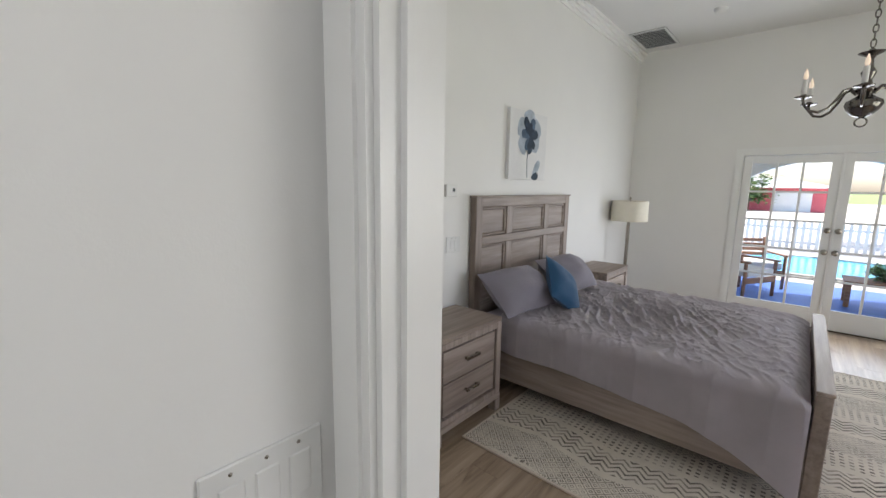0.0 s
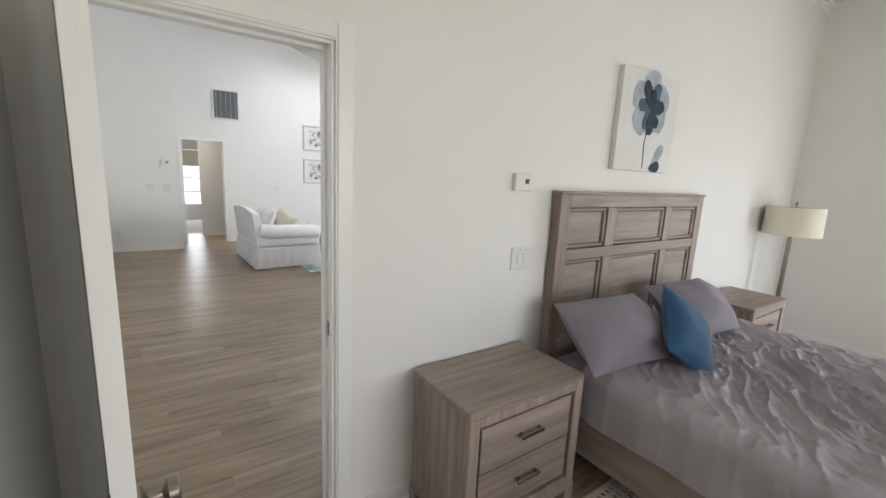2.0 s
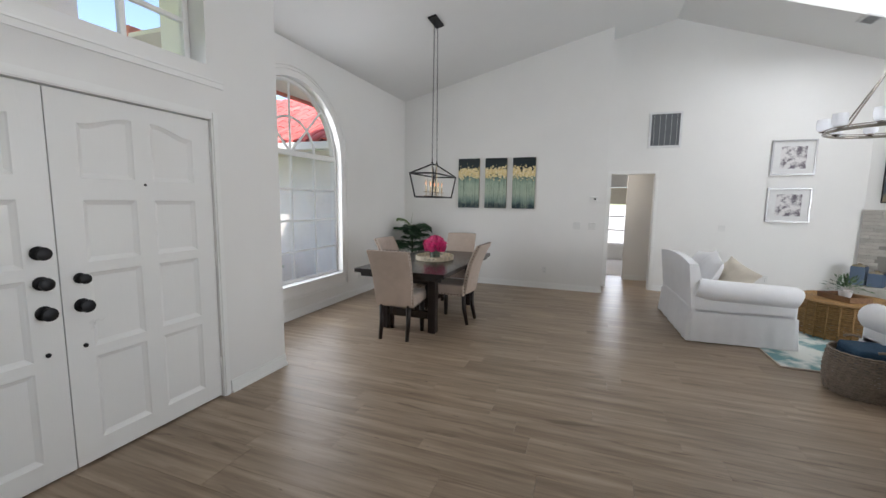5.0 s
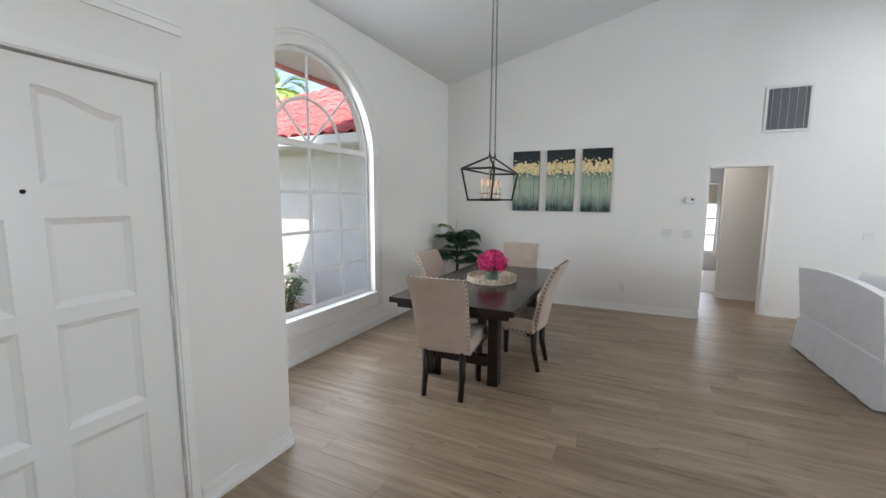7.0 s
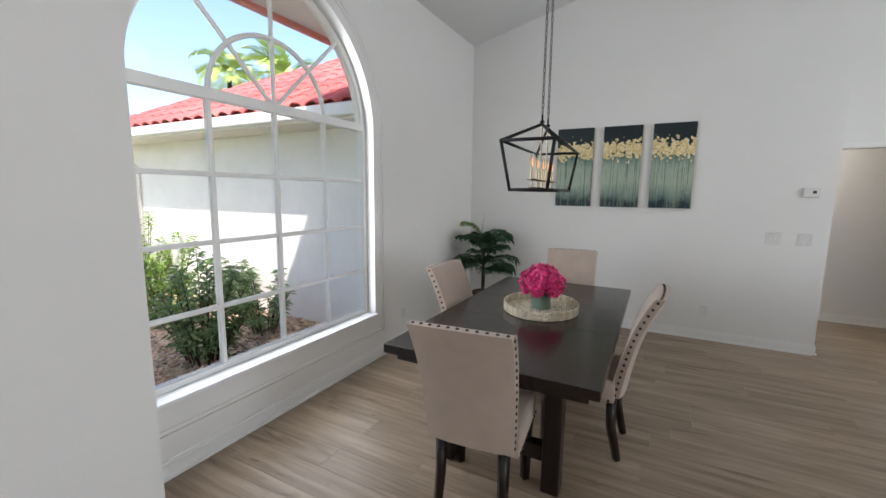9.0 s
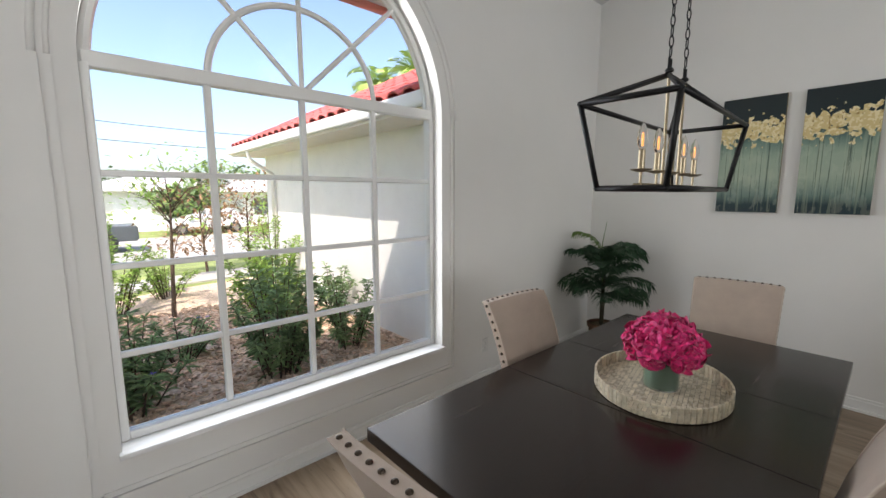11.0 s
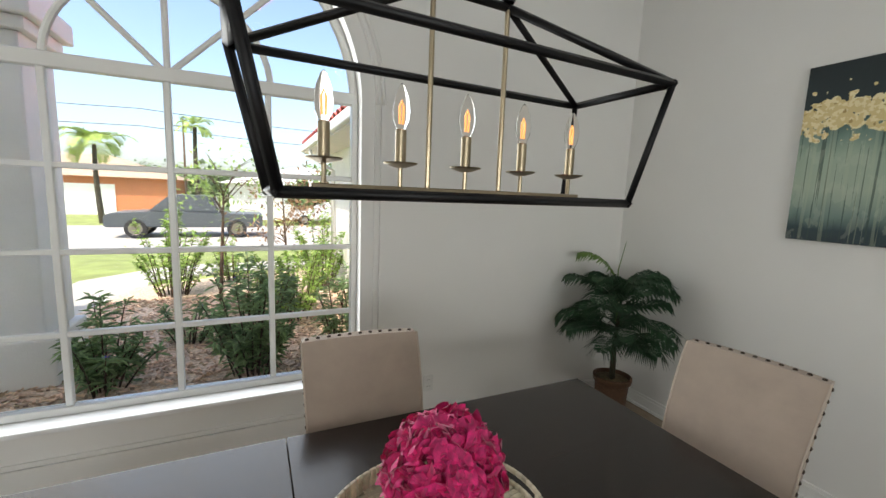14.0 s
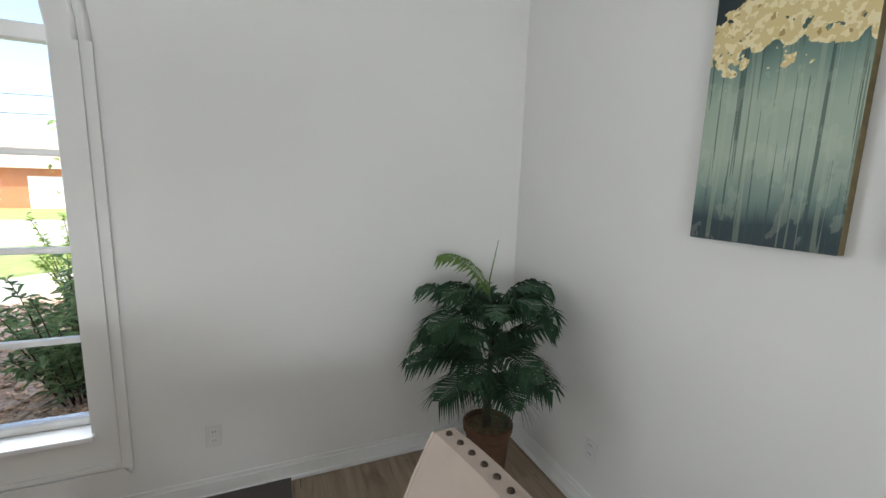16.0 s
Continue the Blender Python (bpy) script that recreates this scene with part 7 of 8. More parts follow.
# framed flower prints, return grille, ceiling register
PRINT = mat("floral_print_paper", lin("c9c8c8"), 0.8, var=0.5, scale=11, bump=0)
rp = next(n for n in PRINT.node_tree.nodes if n.type == "VALTORGB")
rp.color_ramp.elements[0].color, rp.color_ramp.elements[1].color = (*lin("6f6870"), 1), (*lin("dcd9d8"), 1)
rp.color_ramp.elements[0].position, rp.color_ramp.elements[1].position = 0.42, 0.56
SILVER = mat("silver_frame", lin("b9b9bb"), 0.3, 0.9, bump=0)
MATB = mat("white_mat_board", (0.75, 0.75, 0.74), 0.9, bump=0)
for z, lab in ((1.99, "silver-framed grey floral print, the upper of a pair"), (1.255, "silver-framed grey floral print, the lower of a pair")):
    o = thing("framed_print", lab, "picture", pose(XV, 3.945, z, 0, 0, 90), "pair of framed prints")
    w, h = 0.57, 0.54
    bm = B()
    for q in ((-w / 2, w / 2, 0, 0.025), (-w / 2, w / 2, h - 0.025, h), (-w / 2, -w / 2 + 0.025, 0.025, h - 0.025), (w / 2 - 0.025, w / 2, 0.025, h - 0.025)):
        box(bm, q[0], q[1], -0.03, -0.002, q[2], q[3], 0.003)
    part("frame", bm, SILVER, o)
    bm = B()
    box(bm, -w / 2 + 0.025, w / 2 - 0.025, -0.016, -0.004, 0.025, h - 0.025)
    part("mat_board", bm, MATB, o)
    bm = B()
    box(bm, -0.165, 0.165, -0.018, -0.0165, 0.10, h - 0.10)
    part("print", bm, PRINT, o)
vent("return_grille", "white return-air grille with dark upright slots on the wall", Matrix.Translation((XV + 0.001, 2.15, 2.763)) @ pose(0, 0, 0, 90, 0, 90) @ pose(0, 0, 0, 180, 0, 0) @ pose(0, 0, 0, 0, 0, 0), 0.50, 0.59, 5, 0.035, "y")
vent("ceiling_register", "small white air register in the sloped ceiling", Matrix.Translation((-8.25, 4.2, zc(4.2) - 0.002)) @ pose(0, 0, 0, math.degrees(-math.atan(BACK)), 0, 0), 0.26, 0.18, 5, 0.025)

# fireplace
STONE = mat("grey_split_stone", lin("b4b0a9"), 0.85, var=0.14, scale=8, bump=0.6, bscale=30, per_piece=0.14)
fp = tagged(new("fireplace"), "grey stacked-stone corner fireplace with a dark firebox", "fireplace")
fp.matrix_basis = FM
bm = B()
W0, W1, HT = 0.005, 1.745, 1.475
box(bm, W0, W1, -0.03, -0.002, 0.0, HT)
part("surround", bm, mat("stone_mortar", lin("8d8a85"), 0.9), fp)
rr = random.Random(8)
z = 0.0
boxes_ = []
while z < HT - 0.01:
    hgt = min(0.05, HT - z)
    x = W0 - rr.uniform(0, 0.2)
    while x < W1:
        ln = rr.uniform(0.18, 0.42)
        a, b = max(W0, x), min(W1, x + ln)
        if b - a > 0.02 and not (b > 0.40 and a < 1.36 and z + hgt > 0.42 and z < 0.95):
            boxes_.append((a + 0.0015, b - 0.0015, -0.034 - rr.uniform(0.006, 0.02), -0.03, z + 0.0015, z + hgt - 0.0015))
        x += ln
    z += hgt
for q in boxes_:
    bm = B()
    box(bm, *q)
    part("stone", bm, STONE, fp)
bm = B()
box(bm, 0.37, 1.37, -0.055, -0.03, 0.385, 0.96)
for q in ((0.37, 0.42), (1.32, 1.37)):
    box(bm, q[0], q[1], -0.06, -0.055, 0.385, 0.96)
box(bm, 0.42, 1.32, -0.06, -0.055, 0.90, 0.96)
part("firebox", bm, BLACKMETAL, fp, "black metal firebox")
LOG = wood("pale_birch_log", lin("8d7c6b"), lin("c4b7a6"), "x", 0.8)
for k, (x, zz) in enumerate(((0.85, 0.46), (0.84, 0.53))):
    bm = B()
    tube(bm, [(x - 0.26 + 0.05 * k, -0.13, zz), (x + 0.26 - 0.04 * k, -0.13, zz)], 0.038, 12)
    part("log", bm, LOG, fp)
bm = B()
box(bm, 0.005, 1.745, -0.42, -0.055, 0.0, 0.38, 0.006)
part("hearth", bm, STONE, fp)
for k, (x, hgt) in enumerate(((0.10, 0.30), (0.29, 0.22))):
    o = thing("blue_lantern", "blue-grey square candle lantern with a brass lid on the hearth", "lantern", FM @ Matrix.Translation((x, -0.26, 0.38)), "pair of hearth lanterns")
    bm = B()
    box(bm, -0.08, 0.08, -0.08, 0.08, 0, hgt - 0.03, 0.006)
    part("body", bm, mat("blue_grey_enamel", lin("5a6b82"), 0.5, var=0.1), o)
    bm = B()
    box(bm, -0.07, 0.07, -0.07, 0.07, hgt - 0.03, hgt - 0.01, 0.004)
    lathe(bm, [(0.03, hgt - 0.01), (0.025, hgt + 0.01), (0, hgt + 0.015)], 12)
    part("lid", bm, BRASS, o, "brass lid")


def landscape():
    """A grey-blue landscape: pale sky, a dark belt of round trees, ochre field."""
    m = mat("landscape_paint", lin("9aa0a6"), 0.6, var=0.2, scale=6, bump=0.2, bscale=60)
    t = m.node_tree
    p = t.nodes["Principled BSDF"]
    tc = next(n for n in t.nodes if n.type == "TEX_COORD")
    sep = t.nodes.new("ShaderNodeSeparateXYZ")
    t.links.new(tc.outputs["Object"], sep.inputs[0])
    nz = t.nodes.new("ShaderNodeTexNoise")
    nz.inputs["Scale"].default_value, nz.inputs["Detail"].default_value = 4.2, 5
    t.links.new(tc.outputs["Object"], nz.inputs["Vector"])
    ad = t.nodes.new("ShaderNodeMath")
    ad.operation = "MULTIPLY_ADD"
    t.links.new(nz.outputs["Fac"], ad.inputs[0])
    ad.inputs[1].default_value = -0.75
    t.links.new(sep.outputs[2], ad.inputs[2])
    rp_ = t.nodes.new("ShaderNodeValToRGB")
    cr = rp_.color_ramp
    cr.elements[0].position, cr.elements[0].color = 0.0, (*lin("8a7f6a"), 1)
    cr.elements[1].position, cr.elements[1].color = 1.0, (*lin("c3c3bf"), 1)
    for pos, c in ((0.16, "8d8570"), (0.22, "49545c"), (0.40, "363e4a"), (0.52, "59605f"), (0.56, "b9b9b2")):
        e = cr.elements.new(pos)
        e.color = (*lin(c), 1)
    mr = t.nodes.new("ShaderNodeMapRange")
    mr.inputs[1].default_value, mr.inputs[2].default_value = -0.42, 0.48
    t.links.new(ad.outputs[0], mr.inputs[0])
    t.links.new(mr.outputs[0], rp_.inputs[0])
    t.links.new(rp_.outputs[0], p.inputs["Base Color"])
    return m


pt = thing("landscape_painting", "wide dark-framed landscape painting of trees above the fireplace", "painting", FM @ Matrix.Translation((0.165, 0, 1.575)))
bm = B()
box(bm, 0.015, 1.385, -0.03, -0.004, 0.015, 0.70)
part("canvas", bm, landscape(), pt)
bm = B()
for q in ((0, 1.40, 0, 0.018), (0, 1.40, 0.697, 0.715), (0, 0.018, 0.018, 0.697), (1.382, 1.40, 0.018, 0.697)):
    box(bm, q[0], q[1], -0.04, -0.002, q[2], q[3], 0.002)
part("frame", bm, BLACKMETAL, pt)

# ---- outdoors ----
GZ = -0.16
def fall(y):
    """How far the ground has dropped towards the street."""
    s = min(1.0, max(0.0, (-10.5 - y) / 6.5))
    return -0.52 * s * s * (3 - 2 * s)


GRASS = mat("lawn", lin("8a9658"), 0.95, var=0.3, scale=2, bump=0.8, bscale=120, where="world")
MULCH = mat("wood_chip_mulch", lin("cdb59f"), 0.95, var=0.45, scale=26, bump=1.0, bscale=45, where="world")
PAVE = mat("pale_concrete", lin("b4b0a8"), 0.9, var=0.08, scale=1.5, bump=0.3, bscale=60, where="world")
ASPHALT = mat("road_asphalt", (0.30, 0.29, 0.28), 0.9, var=0.1, scale=1.2, bump=0.3, bscale=120, where="world")
DECK = mat("blue_painted_deck", lin("4a70b8"), 0.6, var=0.12, scale=6, stretch=(0.2, 1, 1), bump=0.2, bscale=60, per_piece=0.08)
POOLW = mat("pool_water", lin("35b4dd"), 0.08, var=0.15, scale=3, bump=0.25, bscale=8)
TEAK = wood("teak_furniture", lin("8a6450"), lin("b58b70"), "x", 0.6)
CUSH = mat("white_outdoor_cushion", lin("dedbd5"), 0.9, var=0.04)

bm = B()
N = 72
for i in range(N):                                   # one sheet to the horizon
    a0, a1 = 2 * math.pi * i / N, 2 * math.pi * (i + 1) / N
    for r0, r1 in ((0.0, 4), (4, 8), (8, 10), (10, 11), (11, 12), (12, 13), (13, 14), (14, 15), (15, 16), (16, 17.5), (17.5, 20), (20, 26), (26, 60), (60, 300), (300, 2500)):
        q = [(-4 + r * math.cos(a), r * math.sin(a), GZ - 0.04 + fall(r * math.sin(a))) for a, r in ((a0, r0), (a0, r1), (a1, r1), (a1, r0))]
        if r0 == 0:
            q = [q[0], q[1], q[2]]
        bm.faces.new([bm.verts.new(p) for p in q])
bmesh.ops.remove_doubles(bm, verts=bm.verts, dist=0.001)
tagged(part("ground", bm, GRASS), "sunlit green lawn reaching to the horizon", "ground", kind="structure")


def sheet(name, pts, z, material, label, category):
    bm = B()
    top = [bm.verts.new((x, y, z + fall(y))) for x, y in pts]
    low = [bm.verts.new((x, y, z - 0.2 + fall(y))) for x, y in pts]
    bm.faces.new(top)
    bm.faces.new(low[::-1])
    for i in range(len(pts)):
        j = (i + 1) % len(pts)
        bm.faces.new([top[j], top[i], low[i], low[j]])
    return tagged(part(name, bm, material), label, category, kind="structure")


sheet("planting_bed", [(-7.4, -2.63), (-4.0, -2.63), (-3.7, -6.0), (-4.2, -8.2), (-5.6, -8.9), (-7.6, -9.2), (-8.6, -8.6)], GZ, MULCH, "brown wood-chip mulch bed under the dining window", "ground")
sheet("path", [(-3.9, -6.3), (-2.9, -6.2), (-3.2, -9.0), (-4.4, -10.3), (-7.5, -10.6), (-12.0, -10.2), (-12.0, -9.3), (-7.6, -9.6), (-5.5, -9.4), (-4.4, -8.8)], GZ - 0.01, PAVE, "curved pale concrete garden path", "pavement")
sheet("driveway", [(-40, -17.0), (30, -17.0), (30, -26.5), (-40, -26.5)], GZ - 0.025, PAVE, "wide pale sunlit concrete drive and street", "road")
sheet("driveway", [(-17.0, -8.6), (-9.0, -8.6), (-9.0, -10.5), (-9.0, -11.6), (-9.0, -12.7), (-9.0, -13.8), (-9.0, -14.9), (-9.0, -16.0), (-9.0, -17.0), (-17.0, -17.0), (-17.0, -16.0), (-17.0, -14.9), (-17.0, -13.8), (-17.0, -12.7), (-17.0, -11.6), (-17.0, -10.5)], GZ - 0.01, PAVE, "pale concrete drive before the garage wing", "road")

# made-up pale ground that brightens what the far window shows
sheet("side_yard", [(-600, -9.0), (-13.5, -2.2), (-13.5, 8.0), (-600, 120.0)], GZ - 0.02, PAVE, "pale paving added outside to whiten the view through the far window", "pavement")

# garage wing: white wall, eave, gutter, tiled roof
wing = tagged(new("house_wing"), "white stucco wing of the house with a red barrel-tile roof", "house")
WXF, WY0, WY1, WH = -7.42, -8.55, -2.64, 2.28
bm = B()
box(bm, -13.0, WXF, WY0, WY1, GZ - 0.1, WH)
part("wall", bm, STUCCO, wing)
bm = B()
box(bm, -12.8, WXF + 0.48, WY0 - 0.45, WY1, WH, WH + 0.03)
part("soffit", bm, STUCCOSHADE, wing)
bm = B()
box(bm, WXF + 0.44, WXF + 0.54, WY0 - 0.5, WY1, WH + 0.03, WH + 0.16, 0.02, 2)
box(bm, -12.8, WXF + 0.54, WY0 - 0.52, WY0 - 0.44, WH + 0.03, WH + 0.16, 0.02, 2)
part("gutter", bm, TRIM, wing)
bm = B()
tube(bm, [(WXF + 0.48, -8.0, WH + 0.05), (WXF + 0.46, -8.0, WH - 0.12), (WXF + 0.06, -8.05, WH - 0.35), (WXF + 0.05, -8.05, GZ)], 0.04, 8)
part("downspout", bm, STUCCO, wing)
SL = 0.52
bm = B()
vs = [(WXF + 0.5, WY0 - 0.48, WH + 0.12), (WXF + 0.5, WY1, WH + 0.12), (-10.4, WY1, WH + 0.12 + SL * 3.45), (-10.4, WY0 + 2.9, WH + 0.12 + SL * 3.45)]
bm.faces.new([bm.verts.new(v) for v in vs])
vs = [(WXF + 0.5, WY0 - 0.48, WH + 0.12), (-10.4, WY0 + 2.9, WH + 0.12 + SL * 3.45), (-13.4, WY0 - 0.48, WH + 0.12)]
bm.faces.new([bm.verts.new(v) for v in vs])
roof = part("roof", bm, ROOFTILE, wing)
tb = B()
for k in range(6):
    a0, a1 = math.pi * k / 6, math.pi * (k + 1) / 6
    q = [(0, 0.115 * math.cos(a0), 0.075 * math.sin(a0)), (0.42, 0.10 * math.cos(a0), 0.066 * math.sin(a0)), (0.42, 0.10 * math.cos(a1), 0.066 * math.sin(a1)), (0, 0.115 * math.cos(a1), 0.075 * math.sin(a1))]
    tb.faces.new([tb.verts.new(p) for p in q]).smooth = True
    q2 = [(0, 0.115 * math.cos(a0), 0.075 * math.sin(a0)), (0, 0.095 * math.cos(a0), 0.058 * math.sin(a0)), (0, 0.095 * math.cos(a1), 0.058 * math.sin(a1)), (0, 0.115 * math.cos(a1), 0.075 * math.sin(a1))]
    tb.faces.new([tb.verts.new(p) for p in q2])
tile_mesh = bpy.data.meshes.new("roof_tile")
tb.to_mesh(tile_mesh)
tb.free()
tile_mesh.materials.append(ROOFTILE)
rt = random.Random(4)
slope = math.degrees(math.atan(SL))
for i in range(10):
    for j in range(25):
        y = WY1 - 0.12 - 0.245 * j
        x = WXF + 0.52 - 0.355 * i
        if y < WY0 - 0.4 + 0.98 * (WXF + 0.5 - x):
            continue
        ob = new("roof_tile", tile_mesh)
        ob.parent = roof
        ob.matrix_basis = Matrix.Translation((x, y, WH + 0.14 + SL * 0.355 * i)) @ pose(0, 0, 0, 0, -slope, 180 + rt.uniform(-1.5, 1.5))
# eave of the main roof over the dining window
ev = tagged(new("house_eave"), "white soffit and eave over the dining window, edge tinted by tile bounce", "eave", kind="structure")
bm = B()
box(bm, -7.4, XC + 0.1, -3.15, YW - 0.205, 3.02, 3.06)
part("soffit", bm, STUCCO, ev)
# reddish light bounced off the sunlit tiles is put into the fascia's colour
bm = B()
box(bm, -7.4, XC + 0.1, -3.22, -3.15, 2.98, 3.14, 0.01)
part("fascia", bm, mat("bounce_tinted_fascia", lin("d98f80"), 0.7, var=0.1), ev)

# entry porch column
pc = thing("porch_column", "white stucco porch column with a moulded capital and plinth", "column", pose(-4.09, -4.72, GZ))
for nm, hw, z0, z1 in (("plinth", 0.37, 0.0, 0.42), ("shaft", 0.30, 0.42, 2.84), ("capital", 0.36, 2.84, 2.94), ("capital", 0.42, 2.94, 3.12), ("shaft", 0.34, 3.12, 4.2)):
    bm = B()
    box(bm, -hw, hw, -hw, hw, z0, z1, 0.02, 2)
    part(nm, bm, STUCCO, pc)
bm = B()
box(bm, -4.6, -0.6, -5.1, YE - 0.23, 3.9, 4.1)
tagged(part("porch_roof", bm, STUCCO), "white flat porch roof over the entry", "porch roof", kind="structure")

# unseen slab, added to keep green lawn bounce off the porch ceiling
bm = B()
box(bm, -4.05, -0.6, -5.1, YE - 0.23, GZ - 0.2, GZ + 0.06, 0.01)
tagged(part("porch_floor", bm, PAVE), "unseen pale concrete porch floor added before the front door", "porch floor", kind="structure")

# wood chips strewn over the planting bed
rc = random.Random(17)
verts, faces = [], []
for k in range(5200):
    x, y = rc.uniform(-7.35, -4.05), -2.7 - 4.6 * rc.random() ** 1.4
    a, ln, wd, th = rc.uniform(0, 6.28), rc.uniform(0.012, 0.045), rc.uniform(0.006, 0.016), rc.uniform(0.003, 0.009)
    up = Vector((rc.gauss(0, 0.3), rc.gauss(0, 0.3), 1)).normalized()
    u = Vector((math.cos(a), math.sin(a), 0))
    u = (u - up * u.dot(up)).normalized()
    w = up.cross(u)
    c = Vector((x, y, GZ + 0.008 + rc.random() * 0.012))
    n0 = len(verts)
    for su, sw in ((-1, -1), (1, -1), (1, 1), (-1, 1)):
        for sz in (-1, 1):
            verts.append(c + u * ln * su + w * wd * sw * (1 if su > 0 else 0.7) + up * th * sz)
    faces += [(n0 + 1, n0 + 3, n0 + 5, n0 + 7), (n0, n0 + 1, n0 + 3, n0 + 2), (n0 + 2, n0 + 3, n0 + 5, n0 + 4), (n0 + 4, n0 + 5, n0 + 7, n0 + 6), (n0 + 6, n0 + 7, n0 + 1, n0)]
chip_me = bpy.data.meshes.new("wood_chips")
chip_me.from_pydata(verts, [], faces)
chip_me.materials.append(mat("wood_chip", lin("cbae96"), 0.95, var=0.3, scale=30, bump=0.4, bscale=90, per_piece=0.45))
tagged(new("wood_chips", chip_me), "loose brown wood chips covering the planting bed", "mulch", kind="stuff")

# shrubs
LEAFD = mat("long_dark_leaf", lin("86a070"), 0.5, var=0.35, scale=9, bump=0.1, per_piece=0.35)
LEAFL = mat("fresh_green_leaf", lin("96b35c"), 0.5, var=0.3, scale=9, bump=0.1, per_piece=0.35)


def leafy(m, share=0.45):
    """Lets light shine through thin leaves."""
    t = m.node_tree
    p, out = t.nodes["Principled BSDF"], t.nodes["Material Output"]
    tr, mx = t.nodes.new("ShaderNodeBsdfTranslucent"), t.nodes.new("ShaderNodeMixShader")
    src = p.inputs["Base Color"].links[0].from_socket
    t.links.new(src, tr.inputs["Color"])
    mx.inputs[0].default_value = share
    t.links.new(p.outputs[0], mx.inputs[1])
    t.links.new(tr.outputs[0], mx.inputs[2])
    t.links.new(mx.outputs[0], out.inputs["Surface"])
    return m


leafy(LEAFD)
leafy(LEAFL)
TWIG = mat("brown_twig", lin("5d4b3d"), 0.9, var=0.2, scale=20)
PURPLE = mat("violet_blossom", lin("6a5bd0"), 0.6)
REDF = mat("red_blossom", lin("c93a2e"), 0.6)


def shrub(name, label, at, height, width, stems, leaves, ll, lw, material, seed, flower_=None, nf=0):
    r = random.Random(seed)
    o = thing(name, label, "shrub", at)
    bm = B()
    lb = B()
    fb = B()
    for s in range(stems):
        a = r.uniform(0, 6.28)
        sp = width * 1.35 * math.sqrt(r.random())
        h = height * r.uniform(0.4, 1.05) * (1.0 - 0.25 * (sp / (width * 1.35)) ** 2)
        p0 = Vector((math.cos(a) * sp * 0.35, math.sin(a) * sp * 0.35, 0))
        p3 = Vector((math.cos(a) * sp, math.sin(a) * sp, h))
        pts = [p0, p0.lerp(p3, 0.4) + Vector((0, 0, h * 0.12)), p0.lerp(p3, 0.75) + Vector((0, 0, h * 0.08)), p3]
        tube(bm, pts, [0.008, 0.006, 0.004, 0.002], 4)
        for k in range(int(leaves * 1.75)):
            t = r.uniform(0.1, 1.0)
            seg = min(2, int(t * 3))
            base = pts[seg].lerp(pts[seg + 1], t * 3 - seg)
            az, el = r.uniform(0, 6.28), r.uniform(-0.3, 0.9)
            d = Vector((math.cos(az) * math.cos(el), math.sin(az) * math.cos(el), math.sin(el)))
            side = d.cross(Vector((r.uniform(-0.3, 0.3), r.uniform(-0.3, 0.3), 1))).normalized() * lw
            ln = ll * r.uniform(0.6, 1.15)
            tip = base + d * ln + Vector((0, 0, -0.25 * ln))
            mid = base + d * ln * 0.5
            q = [lb.verts.new(v) for v in (base, mid + side, tip, mid - side)]
            lb.faces.new([q[0], q[1], q[2]])
            lb.faces.new([q[0], q[2], q[3]])
        if flower_ and s < nf:
            for k in range(5):
                az = k * 1.257
                d = Vector((math.cos(az), math.sin(az), 0.3)) * 0.022
                q = [fb.verts.new(p3 + v) for v in (Vector((0, 0, 0)), d + Vector((0.008, 0, 0)), d * 1.3, d - Vector((0.008, 0, 0)))]
                fb.faces.new(q)
    part("stems", bm, TWIG, o)
    part("foliage", lb, material, o)
    if flower_ and nf:
        part("blossoms", fb, flower_, o)
    else:
        fb.free()
    return o


SH = [(-4.82, -4.12, 0.80, 0.30, 22, 24, 0.13, 0.013, LEAFD, PURPLE, 2), (-5.94, -4.10, 1.12, 0.34, 30, 34, 0.12, 0.017, LEAFD, PURPLE, 2), (-6.80, -4.30, 0.86, 0.28, 20, 24, 0.12, 0.013, LEAFD, None, 0),
      (-6.45, -5.75, 1.22, 0.46, 30, 36, 0.09, 0.020, LEAFL, None, 0), (-4.82, -7.45, 1.45, 0.42, 30, 36, 0.09, 0.020, LEAFL, REDF, 2), (-5.30, -5.10, 0.50, 0.26, 14, 20, 0.10, 0.014, LEAFD, PURPLE, 2),
      (-7.05, -7.4, 1.35, 0.42, 26, 34, 0.10, 0.020, LEAFL, REDF, 3), (-5.62, -8.3, 0.9, 0.36, 20, 26, 0.09, 0.018, LEAFL, REDF, 3), (-7.15, -5.3, 0.8, 0.22, 16, 24, 0.10, 0.014, LEAFD, None, 0)]
for k, (x, y, h, w, s, l, ll, lw, m, fl, nf) in enumerate(SH):
    shrub("shrub", "leafy garden shrub with narrow dark leaves in the mulch bed" if m is LEAFD else "light green leafy shrub in the sunny mulch bed", pose(x, y, GZ), h, w, s, l, ll, lw, m, 60 + k, fl, nf)


